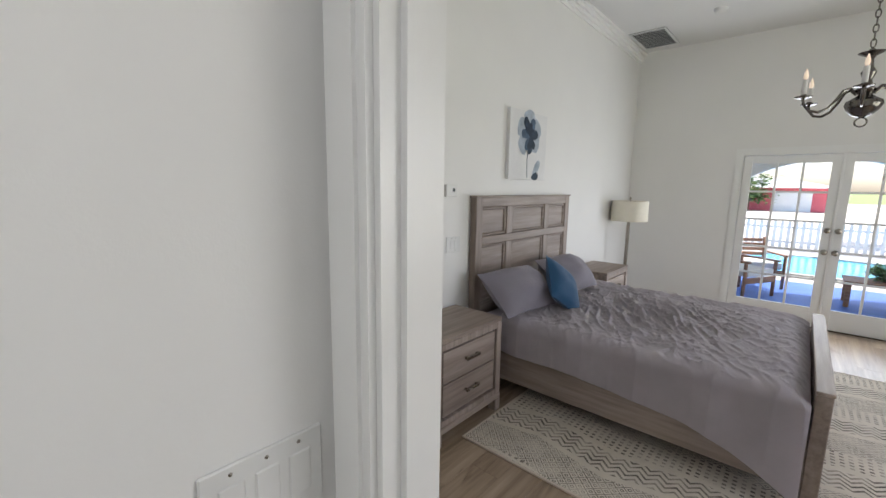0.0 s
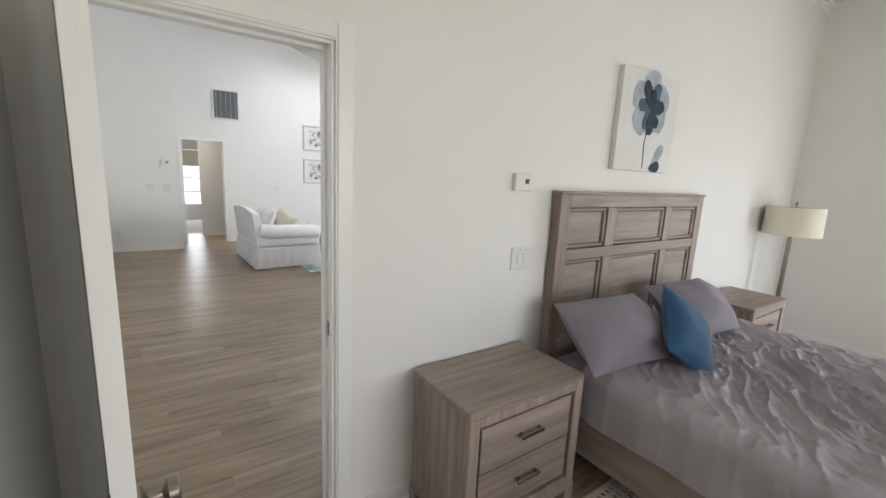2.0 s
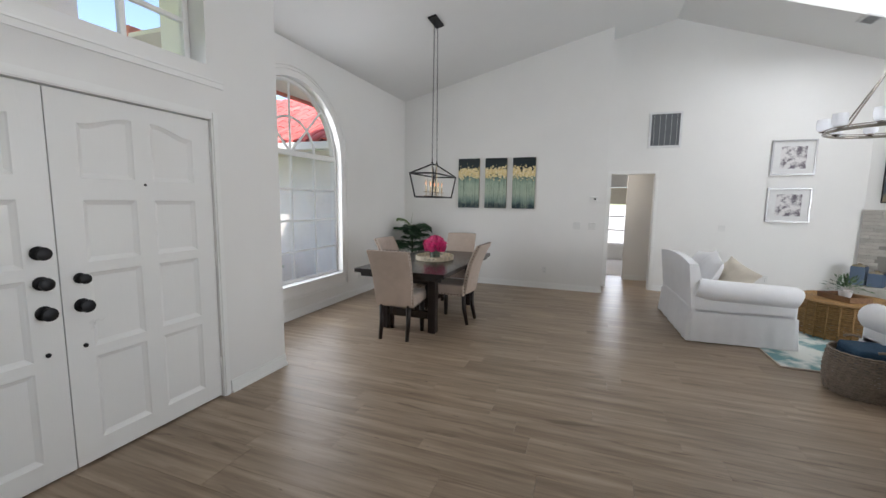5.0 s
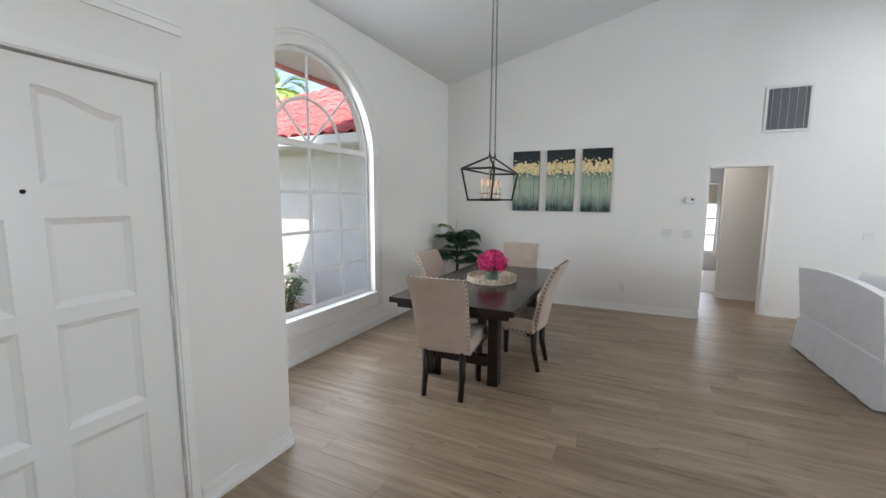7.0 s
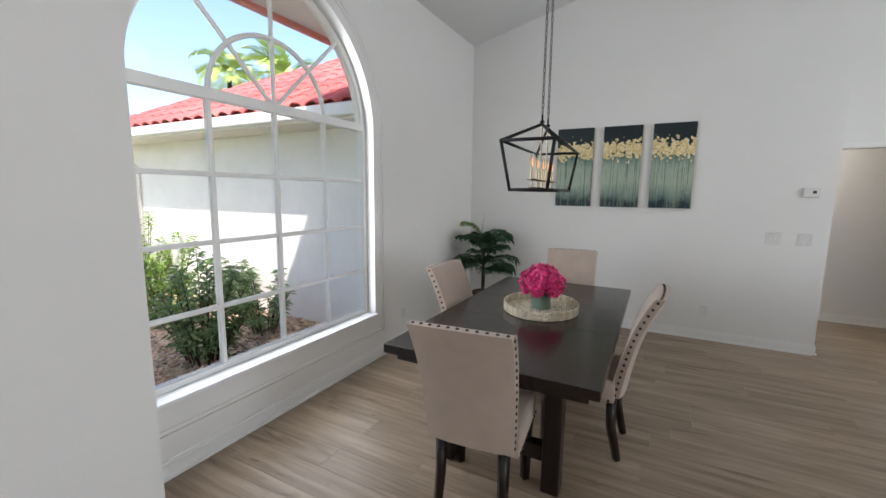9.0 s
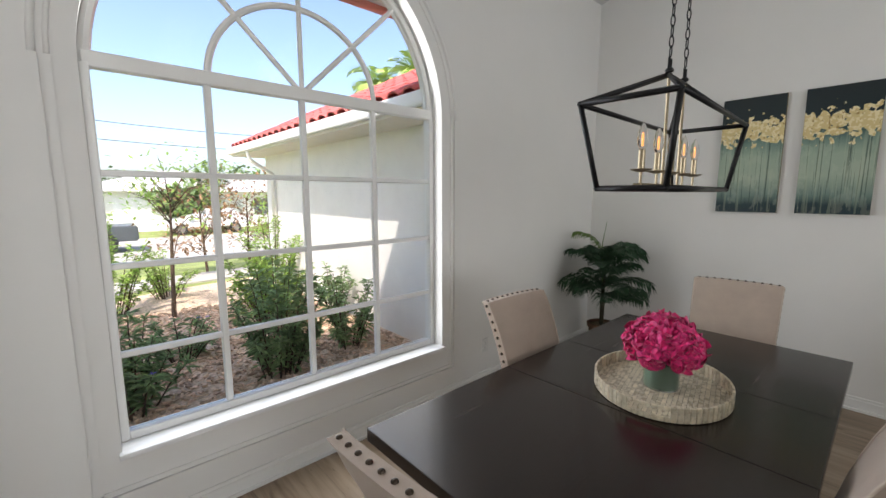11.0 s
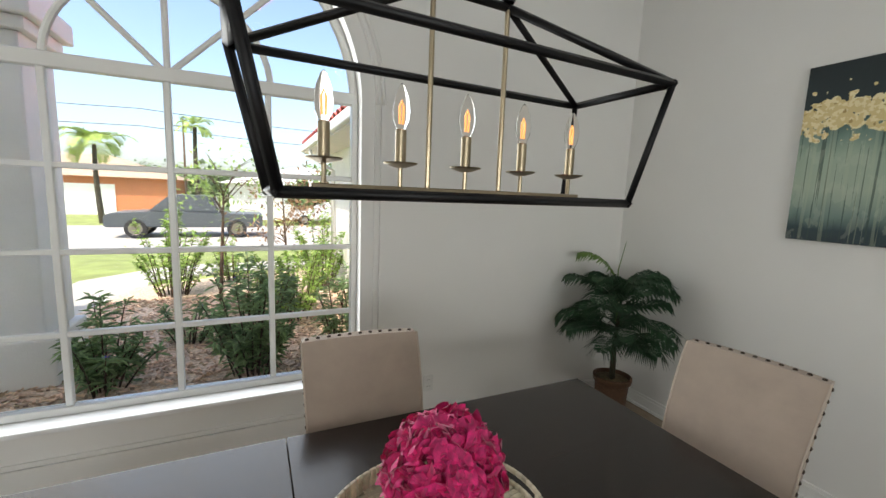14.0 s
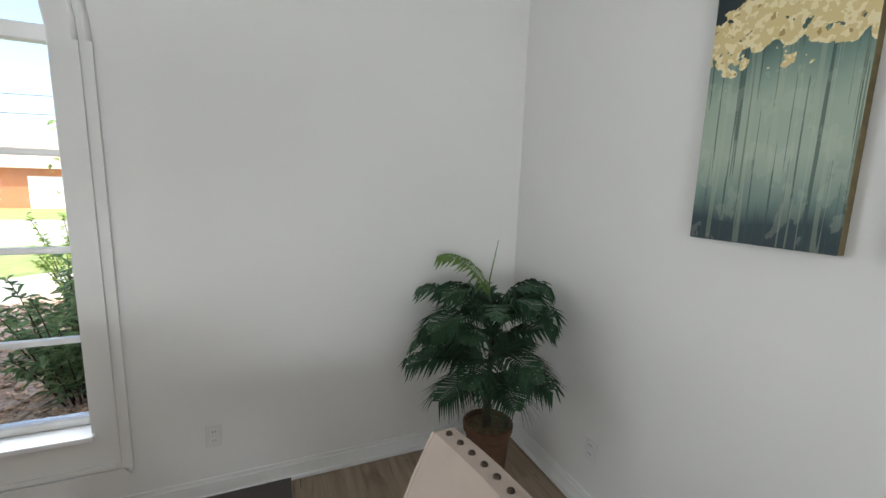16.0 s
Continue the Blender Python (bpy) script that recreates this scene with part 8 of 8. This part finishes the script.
def small_tree(name, label, at, height, spread, seed, material, n=700, ll=0.10, lw=0.02, bare=0.35):
    r = random.Random(seed)
    o = thing(name, label, "tree", at)
    bm, lb = B(), B()
    top = Vector((r.uniform(-0.1, 0.1), r.uniform(-0.1, 0.1), height * 0.75))
    tube(bm, [(0, 0, 0), top * 0.5, top], [0.03 * height / 2, 0.022 * height / 2, 0.01 * height / 2], 7)
    tips = []
    for k in range(14):
        a = r.uniform(0, 6.28)
        b0 = top * r.uniform(bare, 1.0)
        e = b0 + Vector((math.cos(a) * spread * r.uniform(0.4, 1), math.sin(a) * spread * r.uniform(0.4, 1), height * r.uniform(0.08, 0.3)))
        m_ = b0.lerp(e, 0.5) + Vector((0, 0, 0.06 * height))
        tube(bm, [b0, m_, e], [0.008 * height / 2, 0.006 * height / 2, 0.003], 5)
        tips += [(m_, 0.5), (e, 1.0), (m_.lerp(e, 0.5), 0.8)]
    for k in range(n):
        c, w = r.choice(tips)
        p = c + Vector((r.gauss(0, 1), r.gauss(0, 1), r.gauss(0, 0.8))) * spread * 0.22
        d = Vector((r.gauss(0, 1), r.gauss(0, 1), r.gauss(0, 0.6))).normalized()
        sd = d.cross(Vector((0.2, 0.1, 1))).normalized() * lw * r.uniform(0.7, 1.3)
        q = [lb.verts.new(v) for v in (p, p + d * ll * 0.5 + sd, p + d * ll, p + d * ll * 0.5 - sd)]
        lb.faces.new([q[0], q[1], q[2]])
        lb.faces.new([q[0], q[2], q[3]])
    part("trunk", bm, TWIG, o, smooth=True)
    part("crown", lb, material, o)
    return o


small_tree("ornamental_tree", "slender young tree with sparse leaves in the mulch bed", pose(-5.50, -6.9, GZ), 2.2, 0.75, 91, LEAFL, 420, 0.10, 0.02)
BRONZE = mat("reddish_leaf", lin("8a6a4a"), 0.6, var=0.4, scale=8, per_piece=0.4)
small_tree("ornamental_tree", "bushy reddish-leaved tree near the garage corner", pose(-8.3, -13.0, GZ + fall(-13.0) - 0.04), 2.4, 1.1, 92, BRONZE, 900, 0.14, 0.035, 0.1)
small_tree("ornamental_tree", "bushy reddish-leaved tree beyond the mulch bed", pose(-6.7, -10.6, GZ - 0.05), 2.2, 0.9, 93, BRONZE, 800, 0.13, 0.03, 0.15)
small_tree("ornamental_tree", "small light green tree near the garage corner", pose(-7.9, -9.9, GZ - 0.04), 1.9, 0.7, 94, LEAFL, 700, 0.11, 0.024, 0.1)
FARLEAF = mat("far_tree_leaf", lin("6c8350"), 0.8, var=0.4, scale=1.5, per_piece=0.3)
for k, (x, y, h, sp) in enumerate(((-12, -34, 5.5, 3.0), (-17, -38, 6.0, 3.2), (-8, -40, 5.0, 3.0), (-3, -46, 5.5, 3.2), (-22, -40, 6.5, 3.5), (-13, -46, 5.5, 3.2), (3, -60, 6.0, 3.5), (-9.5, -29, 3.6, 1.8), (-28, -36, 6, 3.2))):
    small_tree("shade_tree", "rounded leafy tree standing beyond the street", pose(x, y, GZ - 0.56), h * 0.72, sp * 0.85, 100 + k, FARLEAF, 1500, 0.5, 0.16, 0.2)


def palm_tree(label, at, height, seed, fronds=16, fl=1.6, material=None):
    r = random.Random(seed)
    o = thing("palm_tree", label, "palm tree", at)
    bm = B()
    pts = [(0.15 * math.sin(2.2 * k / 8), 0, height * k / 8) for k in range(9)]
    tube(bm, pts, [0.16 - 0.008 * k for k in range(9)], 9)
    part("trunk", bm, STALK, o, smooth=True)
    for k in range(fronds):
        fb = frond(fl * r.uniform(0.8, 1.1), r.uniform(5, 70), 0, 0, r.uniform(1.2, 2.2), seed * 31 + k, fl * 0.42)
        part("frond", fb, material or LEAFL, o, at=Matrix.Translation((pts[-1][0], 0, height)) @ pose(0, 0, 0, 0, 0, 360 * k / fronds + r.uniform(-10, 10)) @ Matrix.Scale(1.0, 4))
    return o


PALML = mat("far_palm_leaf", lin("9db35c"), 0.7, var=0.3, scale=2)
palm_tree("tall thin palm beside the street", pose(-3.2, -27.5, GZ - 0.56), 5.5, 3, 14, 1.1, PALML)
palm_tree("green fan palm rising behind the tiled roof", pose(-17.0, -18.9, GZ - 0.56), 7.7, 4, 22, 1.9, PALML)
palm_tree("green fan palm rising behind the tiled roof", pose(-17.0, -15.0, GZ - 0.45), 6.9, 5, 22, 2.0, PALML)
palm_tree("feathery palm standing across the street", pose(1.5, -28.0, GZ - 0.56), 4.2, 6, 16, 1.8, PALML)


def far_house(name, label, at, w, d, h, roof_h, wall_m, roof_m, garage=None):
    o = thing(name, label, "house", at)
    bm = B()
    box(bm, -w / 2, w / 2, -d / 2, d / 2, 0, h)
    part("wall", bm, wall_m, o)
    bm = B()
    e, t = 0.6, w / 2 - d / 2
    lo = [bm.verts.new(v) for v in ((-w / 2 - e, -d / 2 - e, h), (w / 2 + e, -d / 2 - e, h), (w / 2 + e, d / 2 + e, h), (-w / 2 - e, d / 2 + e, h))]
    hi = [bm.verts.new((-max(t, 0.5), 0, h + roof_h)), bm.verts.new((max(t, 0.5), 0, h + roof_h))]
    for f in ((lo[0], lo[1], hi[1], hi[0]), (lo[1], lo[2], hi[1]), (lo[2], lo[3], hi[0], hi[1]), (lo[3], lo[0], hi[0]), (lo[3], lo[2], lo[1], lo[0])):
        bm.faces.new(f)
    part("roof", bm, roof_m, o)
    for kind_, x, ww, z0, z1 in garage or ():
        bm = B()
        box(bm, x - ww / 2, x + ww / 2, d / 2, d / 2 + 0.05, z0, z1)
        for k in range(1, 4):
            zz = z0 + (z1 - z0) * k / 4
            box(bm, x - ww / 2, x + ww / 2, d / 2 + 0.05, d / 2 + 0.06, zz - 0.02, zz + 0.02)
        part("garage_door" if kind_ == "g" else "window", bm, TRIM if kind_ == "g" else GREY, o)
    return o


ORANGE = mat("terracotta_stucco", lin("c07a52"), 0.9, var=0.06, scale=1)
TANROOF = mat("tan_shingle_roof", lin("b39c84"), 0.9, var=0.12, scale=2)
WHITEROOF = mat("white_tile_roof", lin("d8d8d6"), 0.8, var=0.05, scale=2)
far_house("neighbour_house", "single-storey terracotta house with a tan hip roof across the street", pose(8.0, -40, GZ - 0.56), 17, 9, 2.6, 1.7, ORANGE, TANROOF, (("g", -3, 4.6, 0, 2.1), ("w", 4, 1.6, 0.9, 2.0)))
far_house("neighbour_house", "single-storey cream house with a white roof across the street", pose(-12.0, -36, GZ - 0.56), 15, 9, 2.5, 1.5, STUCCO, WHITEROOF, (("g", 3.5, 4.6, 0, 2.1), ("w", -3, 1.6, 0.9, 2.0)))
far_house("neighbour_house", "single-storey beige house with a tan roof beyond the trees", pose(-34.0, -38, GZ - 0.56), 16, 9, 2.6, 1.6, STUCCOSHADE, TANROOF, (("w", 2, 2.0, 0.9, 2.0),))


# parked vehicles
def tyre(parent, x, y, r, w):
    bm = B()
    m = Matrix.Translation((x, y, r)) @ pose(0, 0, 0, 90)
    lathe(bm, [(r * 0.62, -w / 2), (r * 0.95, -w / 2), (r, -w / 3), (r, w / 3), (r * 0.95, w / 2), (r * 0.62, w / 2)], 22, m=m)
    wh = part("wheel", bm, mat("tyre_rubber", (0.02, 0.02, 0.02), 0.8), parent, smooth=True)
    bm = B()
    lathe(bm, [(0, -w / 2.4), (r * 0.6, -w / 2.2), (r * 0.63, -w / 2), (r * 0.63, w / 2), (r * 0.6, w / 2.2), (0, w / 2.4)], 18, m=m)
    part("rim", bm, NICKEL, wh, smooth=True)


def vehicle(name, label, at, body_m, ln, prof, cabin, w=1.9, r=0.38, ax=(0.85, 4.3)):
    """A car side-on along x: body from a side profile, cabin above it, windows, wheels, lights."""
    o = thing(name, label, "car", at)
    for nm, pr_, hw, m in (("body", prof, w / 2, body_m), ("cabin", cabin, w / 2 - 0.12, body_m)):
        bm = B()
        a = [bm.verts.new((x, -hw, z)) for x, z in pr_]
        b = [bm.verts.new((x, hw, z)) for x, z in pr_]
        bm.faces.new(a)
        bm.faces.new(b[::-1])
        for i in range(len(pr_)):
            j = (i + 1) % len(pr_)
            bm.faces.new([a[j], a[i], b[i], b[j]])
        bmesh.ops.bevel(bm, geom=list(bm.edges), offset=0.05, segments=2, affect="EDGES")
        part(nm, bm, m, o, smooth=True)
    zs_ = [z for _, z in cabin]
    z0, z1 = min(zs_) + 0.06, max(zs_) - 0.1
    xs_ = sorted(x for x, z in cabin if z > max(zs_) - 0.01)
    n = 2
    for s in (-1, 1):
        for k in range(n):
            x0 = xs_[0] + (xs_[-1] - xs_[0]) * k / n + 0.04
            x1 = xs_[0] + (xs_[-1] - xs_[0]) * (k + 1) / n - 0.04
            bm = B()
            box(bm, x0 - 0.1 * (k == 0), x1 + 0.1 * (k == n - 1), s * (w / 2 - 0.12) - 0.004, s * (w / 2 - 0.12) + 0.004, z0, z1)
            part("side_window", bm, PLATEDARK, o)
    for x in ax:
        for s in (-1, 1):
            tyre(o, x, s * (w / 2 - 0.1), r, 0.24)
    for s in (-1, 1):
        bm = B()
        box(bm, ln - 0.06, ln + 0.005, s * (w / 2 - 0.3) - 0.14, s * (w / 2 - 0.3) + 0.14, 0.75, 0.92, 0.01)
        part("headlight", bm, PLATE, o)
        bm = B()
        box(bm, -0.005, 0.05, s * (w / 2 - 0.18) - 0.07, s * (w / 2 - 0.18) + 0.07, 0.75, 1.0, 0.01)
        part("tail_light", bm, REDF, o)
    return o


TRUCKP = mat("grey_car_paint", lin("50555b"), 0.35, 0.2, var=0.04, coat=0.4)
vehicle("pickup_truck", "dark grey four-door pickup truck parked on the drive", pose(-6.35, -21.3, GZ - 0.545), TRUCKP, 5.8,
        [(0, 0.45), (0, 1.05), (1.8, 1.08), (4.3, 1.12), (5.55, 1.05), (5.8, 0.9), (5.8, 0.45)], [(1.75, 1.08), (1.95, 1.80), (3.55, 1.82), (4.35, 1.1)], 2.0, 0.40, (1.05, 4.75))
vehicle("white_car", "white car parked across the street", pose(-12.5, -28.0, GZ - 0.56), mat("white_car_paint", (0.75, 0.75, 0.75), 0.3, coat=0.5), 4.5,
        [(0, 0.4), (0, 0.95), (0.9, 1.0), (3.4, 0.98), (4.3, 0.85), (4.5, 0.7), (4.5, 0.4)], [(0.4, 0.98), (0.8, 1.45), (2.4, 1.48), (3.4, 0.98)], 1.8, 0.33, (0.8, 3.6))

# mail post, bins, utility poles and wires
bm = B()
tube(bm, [(0, 0, 0), (0, 0, 6.2)], [0.08, 0.05], 8)
box(bm, -0.5, 0.5, -0.03, 0.03, 5.75, 5.82)
tagged(part("utility_pole", bm, TWIG, at=pose(-2.2, -30, GZ - 0.56)), "wooden utility pole carrying overhead wires", "utility pole")
bm = B()
tube(bm, [(0, 0, 0), (0, 0, 6.0)], [0.10, 0.07], 8)
tagged(part("utility_pole", bm, TWIG, at=pose(-30, -33, GZ - 0.56)), "wooden utility pole carrying overhead wires", "utility pole")
for z in (5.6, 4.6):
    bm = B()
    tube(bm, [(-40 + 2.5 * k, -30 - 0.02 * k, z + 0.0 - 0.3 * math.sin(math.pi * (k % 8) / 8) + (0.02 * k)) for k in range(26)], 0.018, 4)
    tagged(part("overhead_wire", bm, BLACKMETAL), "thin black overhead wire strung above the street", "wire")

# ---- behind the house: patio, pool, fence ----
dk = tagged(new("deck"), "blue painted plank patio deck outside the bedroom", "deck", kind="structure")
for k in range(34):
    bm = B()
    y0 = YN + 0.17 + 0.105 * k
    box(bm, -3.0, 5.0, y0 + 0.003, y0 + 0.102, -0.16, -0.10)
    part("plank", bm, DECK, dk)
sheet("pool_deck", [(-12, 10.24), (14, 10.24), (14, 19), (-12, 19)], -0.11, PAVE, "pale sunlit concrete around the pool", "pavement")
bm = B()
pts = [(-4.5, 11.3), (3.6, 11.3), (4.6, 12.2), (4.2, 14.0), (1.0, 14.6), (-4.5, 14.6)]
tmp = [bm.verts.new((x, y, -0.098)) for x, y in pts]
bm.faces.new(tmp)
tagged(part("water", bm, POOLW), "bright turquoise swimming pool water", "pool", kind="structure")
bm = B()
for i in range(len(pts)):
    a, b = pts[i], pts[(i + 1) % len(pts)]
    tube(bm, [(*a, -0.095), (*b, -0.095)], 0.06, 6, flat=0.5)
tagged(part("pool_coping", bm, PAVE), "pale rounded coping edging the pool", "pool edge", kind="structure")
# the lawn's pale colour stands in for overbright sun glare
sheet("dry_lawn", [(-40, 19.2), (50, 19.2), (90, 90), (-90, 90)], GZ - 0.02, mat("glare_lawn_grass", lin("d8d0bf"), 0.95, var=0.12, scale=1.5, bump=0.6, bscale=80, where="world"), "pale lawn beyond the picket fence, sun glare put into its colour", "ground")
fence = thing("picket_fence", "white picket fence beyond the pool", "fence", pose(0, 16.2, -0.11))
pk = B()
box(pk, -0.04, 0.04, -0.012, 0.012, 0.06, 0.80)
prism(pk, -0.04, 0.0, 0.80, 0.80, 0.80, 0.86, -0.012, 0.012)
prism(pk, 0.0, 0.04, 0.80, 0.80, 0.86, 0.80, -0.012, 0.012)
pm = bpy.data.meshes.new("picket")
pk.to_mesh(pm)
pk.free()
pm.materials.append(TRIM)
for k in range(110):
    ob = new("picket", pm)
    ob.parent = fence
    ob.location = (-9 + 0.165 * k, 0, 0)
for z in (0.22, 0.66):
    bm = B()
    box(bm, -9.1, 9.2, 0.012, 0.04, z - 0.03, z + 0.03)
    part("rail", bm, TRIM, fence)
PINKH = mat("rose_red_stucco", lin("cf6a72"), 0.9, var=0.06, scale=1)
far_house("neighbour_house", "low rose-red house with a white roof across the water", pose(-3.2, 52, GZ, 0, 0, 180), 11, 7, 2.1, 1.0, PINKH, WHITEROOF, (("g", -3, 2.6, 0, 1.8), ("w", 0.5, 1.4, 0.8, 1.7), ("w", 3.2, 1.4, 0.8, 1.7)))
palm_tree("shaggy palm with hanging dry fronds beyond the fence", pose(3.9, 21.0, GZ), 3.0, 8, 34, 1.9, mat("dry_palm_leaf", lin("b7a083"), 0.8, var=0.3, scale=3))
small_tree("shade_tree", "rounded leafy tree by the far house", pose(-3.2, 47, GZ), 3.2, 1.6, 131, FARLEAF, 900, 0.4, 0.12, 0.1)
# covered patio with an arch
bm = B()
AX, AR = 0.95, 1.6
for i in range(28):
    a0, a1 = math.pi * (1 - i / 28), math.pi * (1 - (i + 1) / 28)
    u0, u1 = AX + AR * math.cos(a0), AX + AR * math.cos(a1)
    prism(bm, u0, u1, 1.10 + 1.07 * math.sin(a0), 1.10 + 1.07 * math.sin(a1), 2.75, 2.75, 10.0, 10.25)
for x0, x1 in ((AX - AR - 0.5, AX - AR), (AX + AR, AX + AR + 0.5)):
    prism(bm, x0, x1, -0.16, -0.16, 2.75, 2.75, 10.0, 10.25)
tagged(part("patio_arch", bm, STUCCO), "white stucco arch of the covered patio", "arch", kind="structure")
bm = B()
# the unseen stretch behind the great room is added to keep sun out
box(bm, -9.4, 6.0, YN + 0.17, 10.4, 2.75, 2.9)
box(bm, -9.4, XG, YB + 0.16, 7.6, 2.5, 2.75)
tagged(part("patio_roof", bm, STUCCO), "white flat patio ceiling, carried on unseen along the back against the sun", "patio roof", kind="structure")


def patio_chair(at, label):
    o = thing("patio_chair", label, "patio chair", at)
    bm = B()
    box(bm, -0.30, 0.30, -0.3, 0.3, 0.34, 0.46, 0.03, 2)
    part("seat_cushion", bm, CUSH, o, smooth=True)
    bm = B()
    for y in (-0.3, 0.26):
        box(bm, -0.34, 0.34, y, y + 0.04, 0.24, 0.33, 0.004)
    part("seat_frame", bm, TEAK, o)
    for k in range(5):
        bm = B()
        box(bm, -0.30, 0.30, -0.012, 0.012, 0, 0.06, 0.004, 1, Matrix.Translation((0, -0.33 - 0.022 * k, 0.42 + 0.085 * k)) @ pose(0, 0, 0, 14))
        part("back_slat", bm, TEAK, o)
    for s in (-1, 1):
        for y, h in ((-0.32, 0.85), (0.28, 0.58)):
            bm = B()
            tube(bm, [(s * 0.34, y, 0), (s * 0.34, y - (0.12 if h > 0.6 else 0), h)], 0.03, 4)
            part("leg", bm, TEAK, o)
        bm = B()
        box(bm, s * 0.34 - 0.035, s * 0.34 + 0.035, -0.38, 0.34, 0.58, 0.605, 0.004)
        part("armrest", bm, TEAK, o)
    return o


patio_chair(pose(0.02, 8.6, -0.10, 0, 0, -120), "teak patio armchair with a white cushion on the blue deck")
patio_chair(pose(0.10, 9.55, -0.10, 0, 0, -150), "teak patio armchair with a white cushion at the deck's edge")
patio_chair(pose(2.75, 9.1, -0.10, 0, 0, 110), "teak patio armchair with a white cushion beside the low table")
lt = thing("patio_table", "low teak patio table on the blue deck", "table", pose(1.75, 9.0, -0.10))
for k in range(6):
    bm = B()
    box(bm, -0.5, 0.5, -0.3 + 0.1 * k, -0.21 + 0.1 * k, 0.38, 0.405, 0.003)
    part("top_slat", bm, TEAK, lt)
for sx in (-1, 1):
    for sy in (-1, 1):
        bm = B()
        box(bm, sx * 0.44 - 0.03, sx * 0.44 + 0.03, sy * 0.24 - 0.03, sy * 0.24 + 0.03, 0, 0.379)
        part("leg", bm, TEAK, lt)
shrub("potted_shrub", "round spiky green plant in a bowl on the patio table", pose(1.75, 9.0, 0.30), 0.28, 0.2, 20, 16, 0.12, 0.012, LEAFD, 77)

# ---- floor planks: the nearest stretch as single pieces, the rest joined ----
PW, PL = 0.182, 1.22
pb = B()
box(pb, 0.0004, PW - 0.0004, 0.0004, PL - 0.0004, -0.010, 0.0, 0.0007)
plank_mesh = bpy.data.meshes.new("plank")
pb.to_mesh(plank_mesh)
pb.free()
plank_mesh.materials.append(FLOOR)
pr = random.Random(17)
verts, faces = [], []


def plank_box(x0, x1, y0, y1):
    k = len(verts)
    verts.extend([(x, y, z) for z in (-0.010, 0.0) for x, y in ((x0, y0), (x1, y0), (x1, y1), (x0, y1))])
    faces.extend([(k + 4, k + 5, k + 6, k + 7), (k, k + 4, k + 7, k + 3), (k + 1, k + 2, k + 6, k + 5), (k, k + 1, k + 5, k + 4), (k + 2, k + 3, k + 7, k + 6)])


count = 0
FX_0, FX_1, FY_0, FY_1 = -13.35, 3.55, -2.55, 7.5
col = 0
x = FX_0
while x < FX_1:
    y = FY_0 - pr.uniform(0, PL)
    while y < FY_1:
        a, b = max(y, FY_0), min(y + PL, FY_1)
        near = (-8.7 < x < -1.3 and -2.5 < a and b < 3.4) or (-1.3 < x < 1.6 and 0.3 < a and b < 3.6)
        if near and b - a > PL - 1e-6 and count < 300:
            ob = new("plank", plank_mesh)
            ob.parent = floor
            ob.location = (x, y, 0)
            count += 1
        elif b - a > 0.01:
            plank_box(x + 0.0004, x + PW - 0.0004, a + 0.0004, b - 0.0004)
        y += PL
    x += PW
me = bpy.data.meshes.new("planks")
me.from_pydata(verts, [], faces)
me.materials.append(FLOOR)
rest = new("planks", me)
rest.parent = floor
rest["kind"] = "stuff"
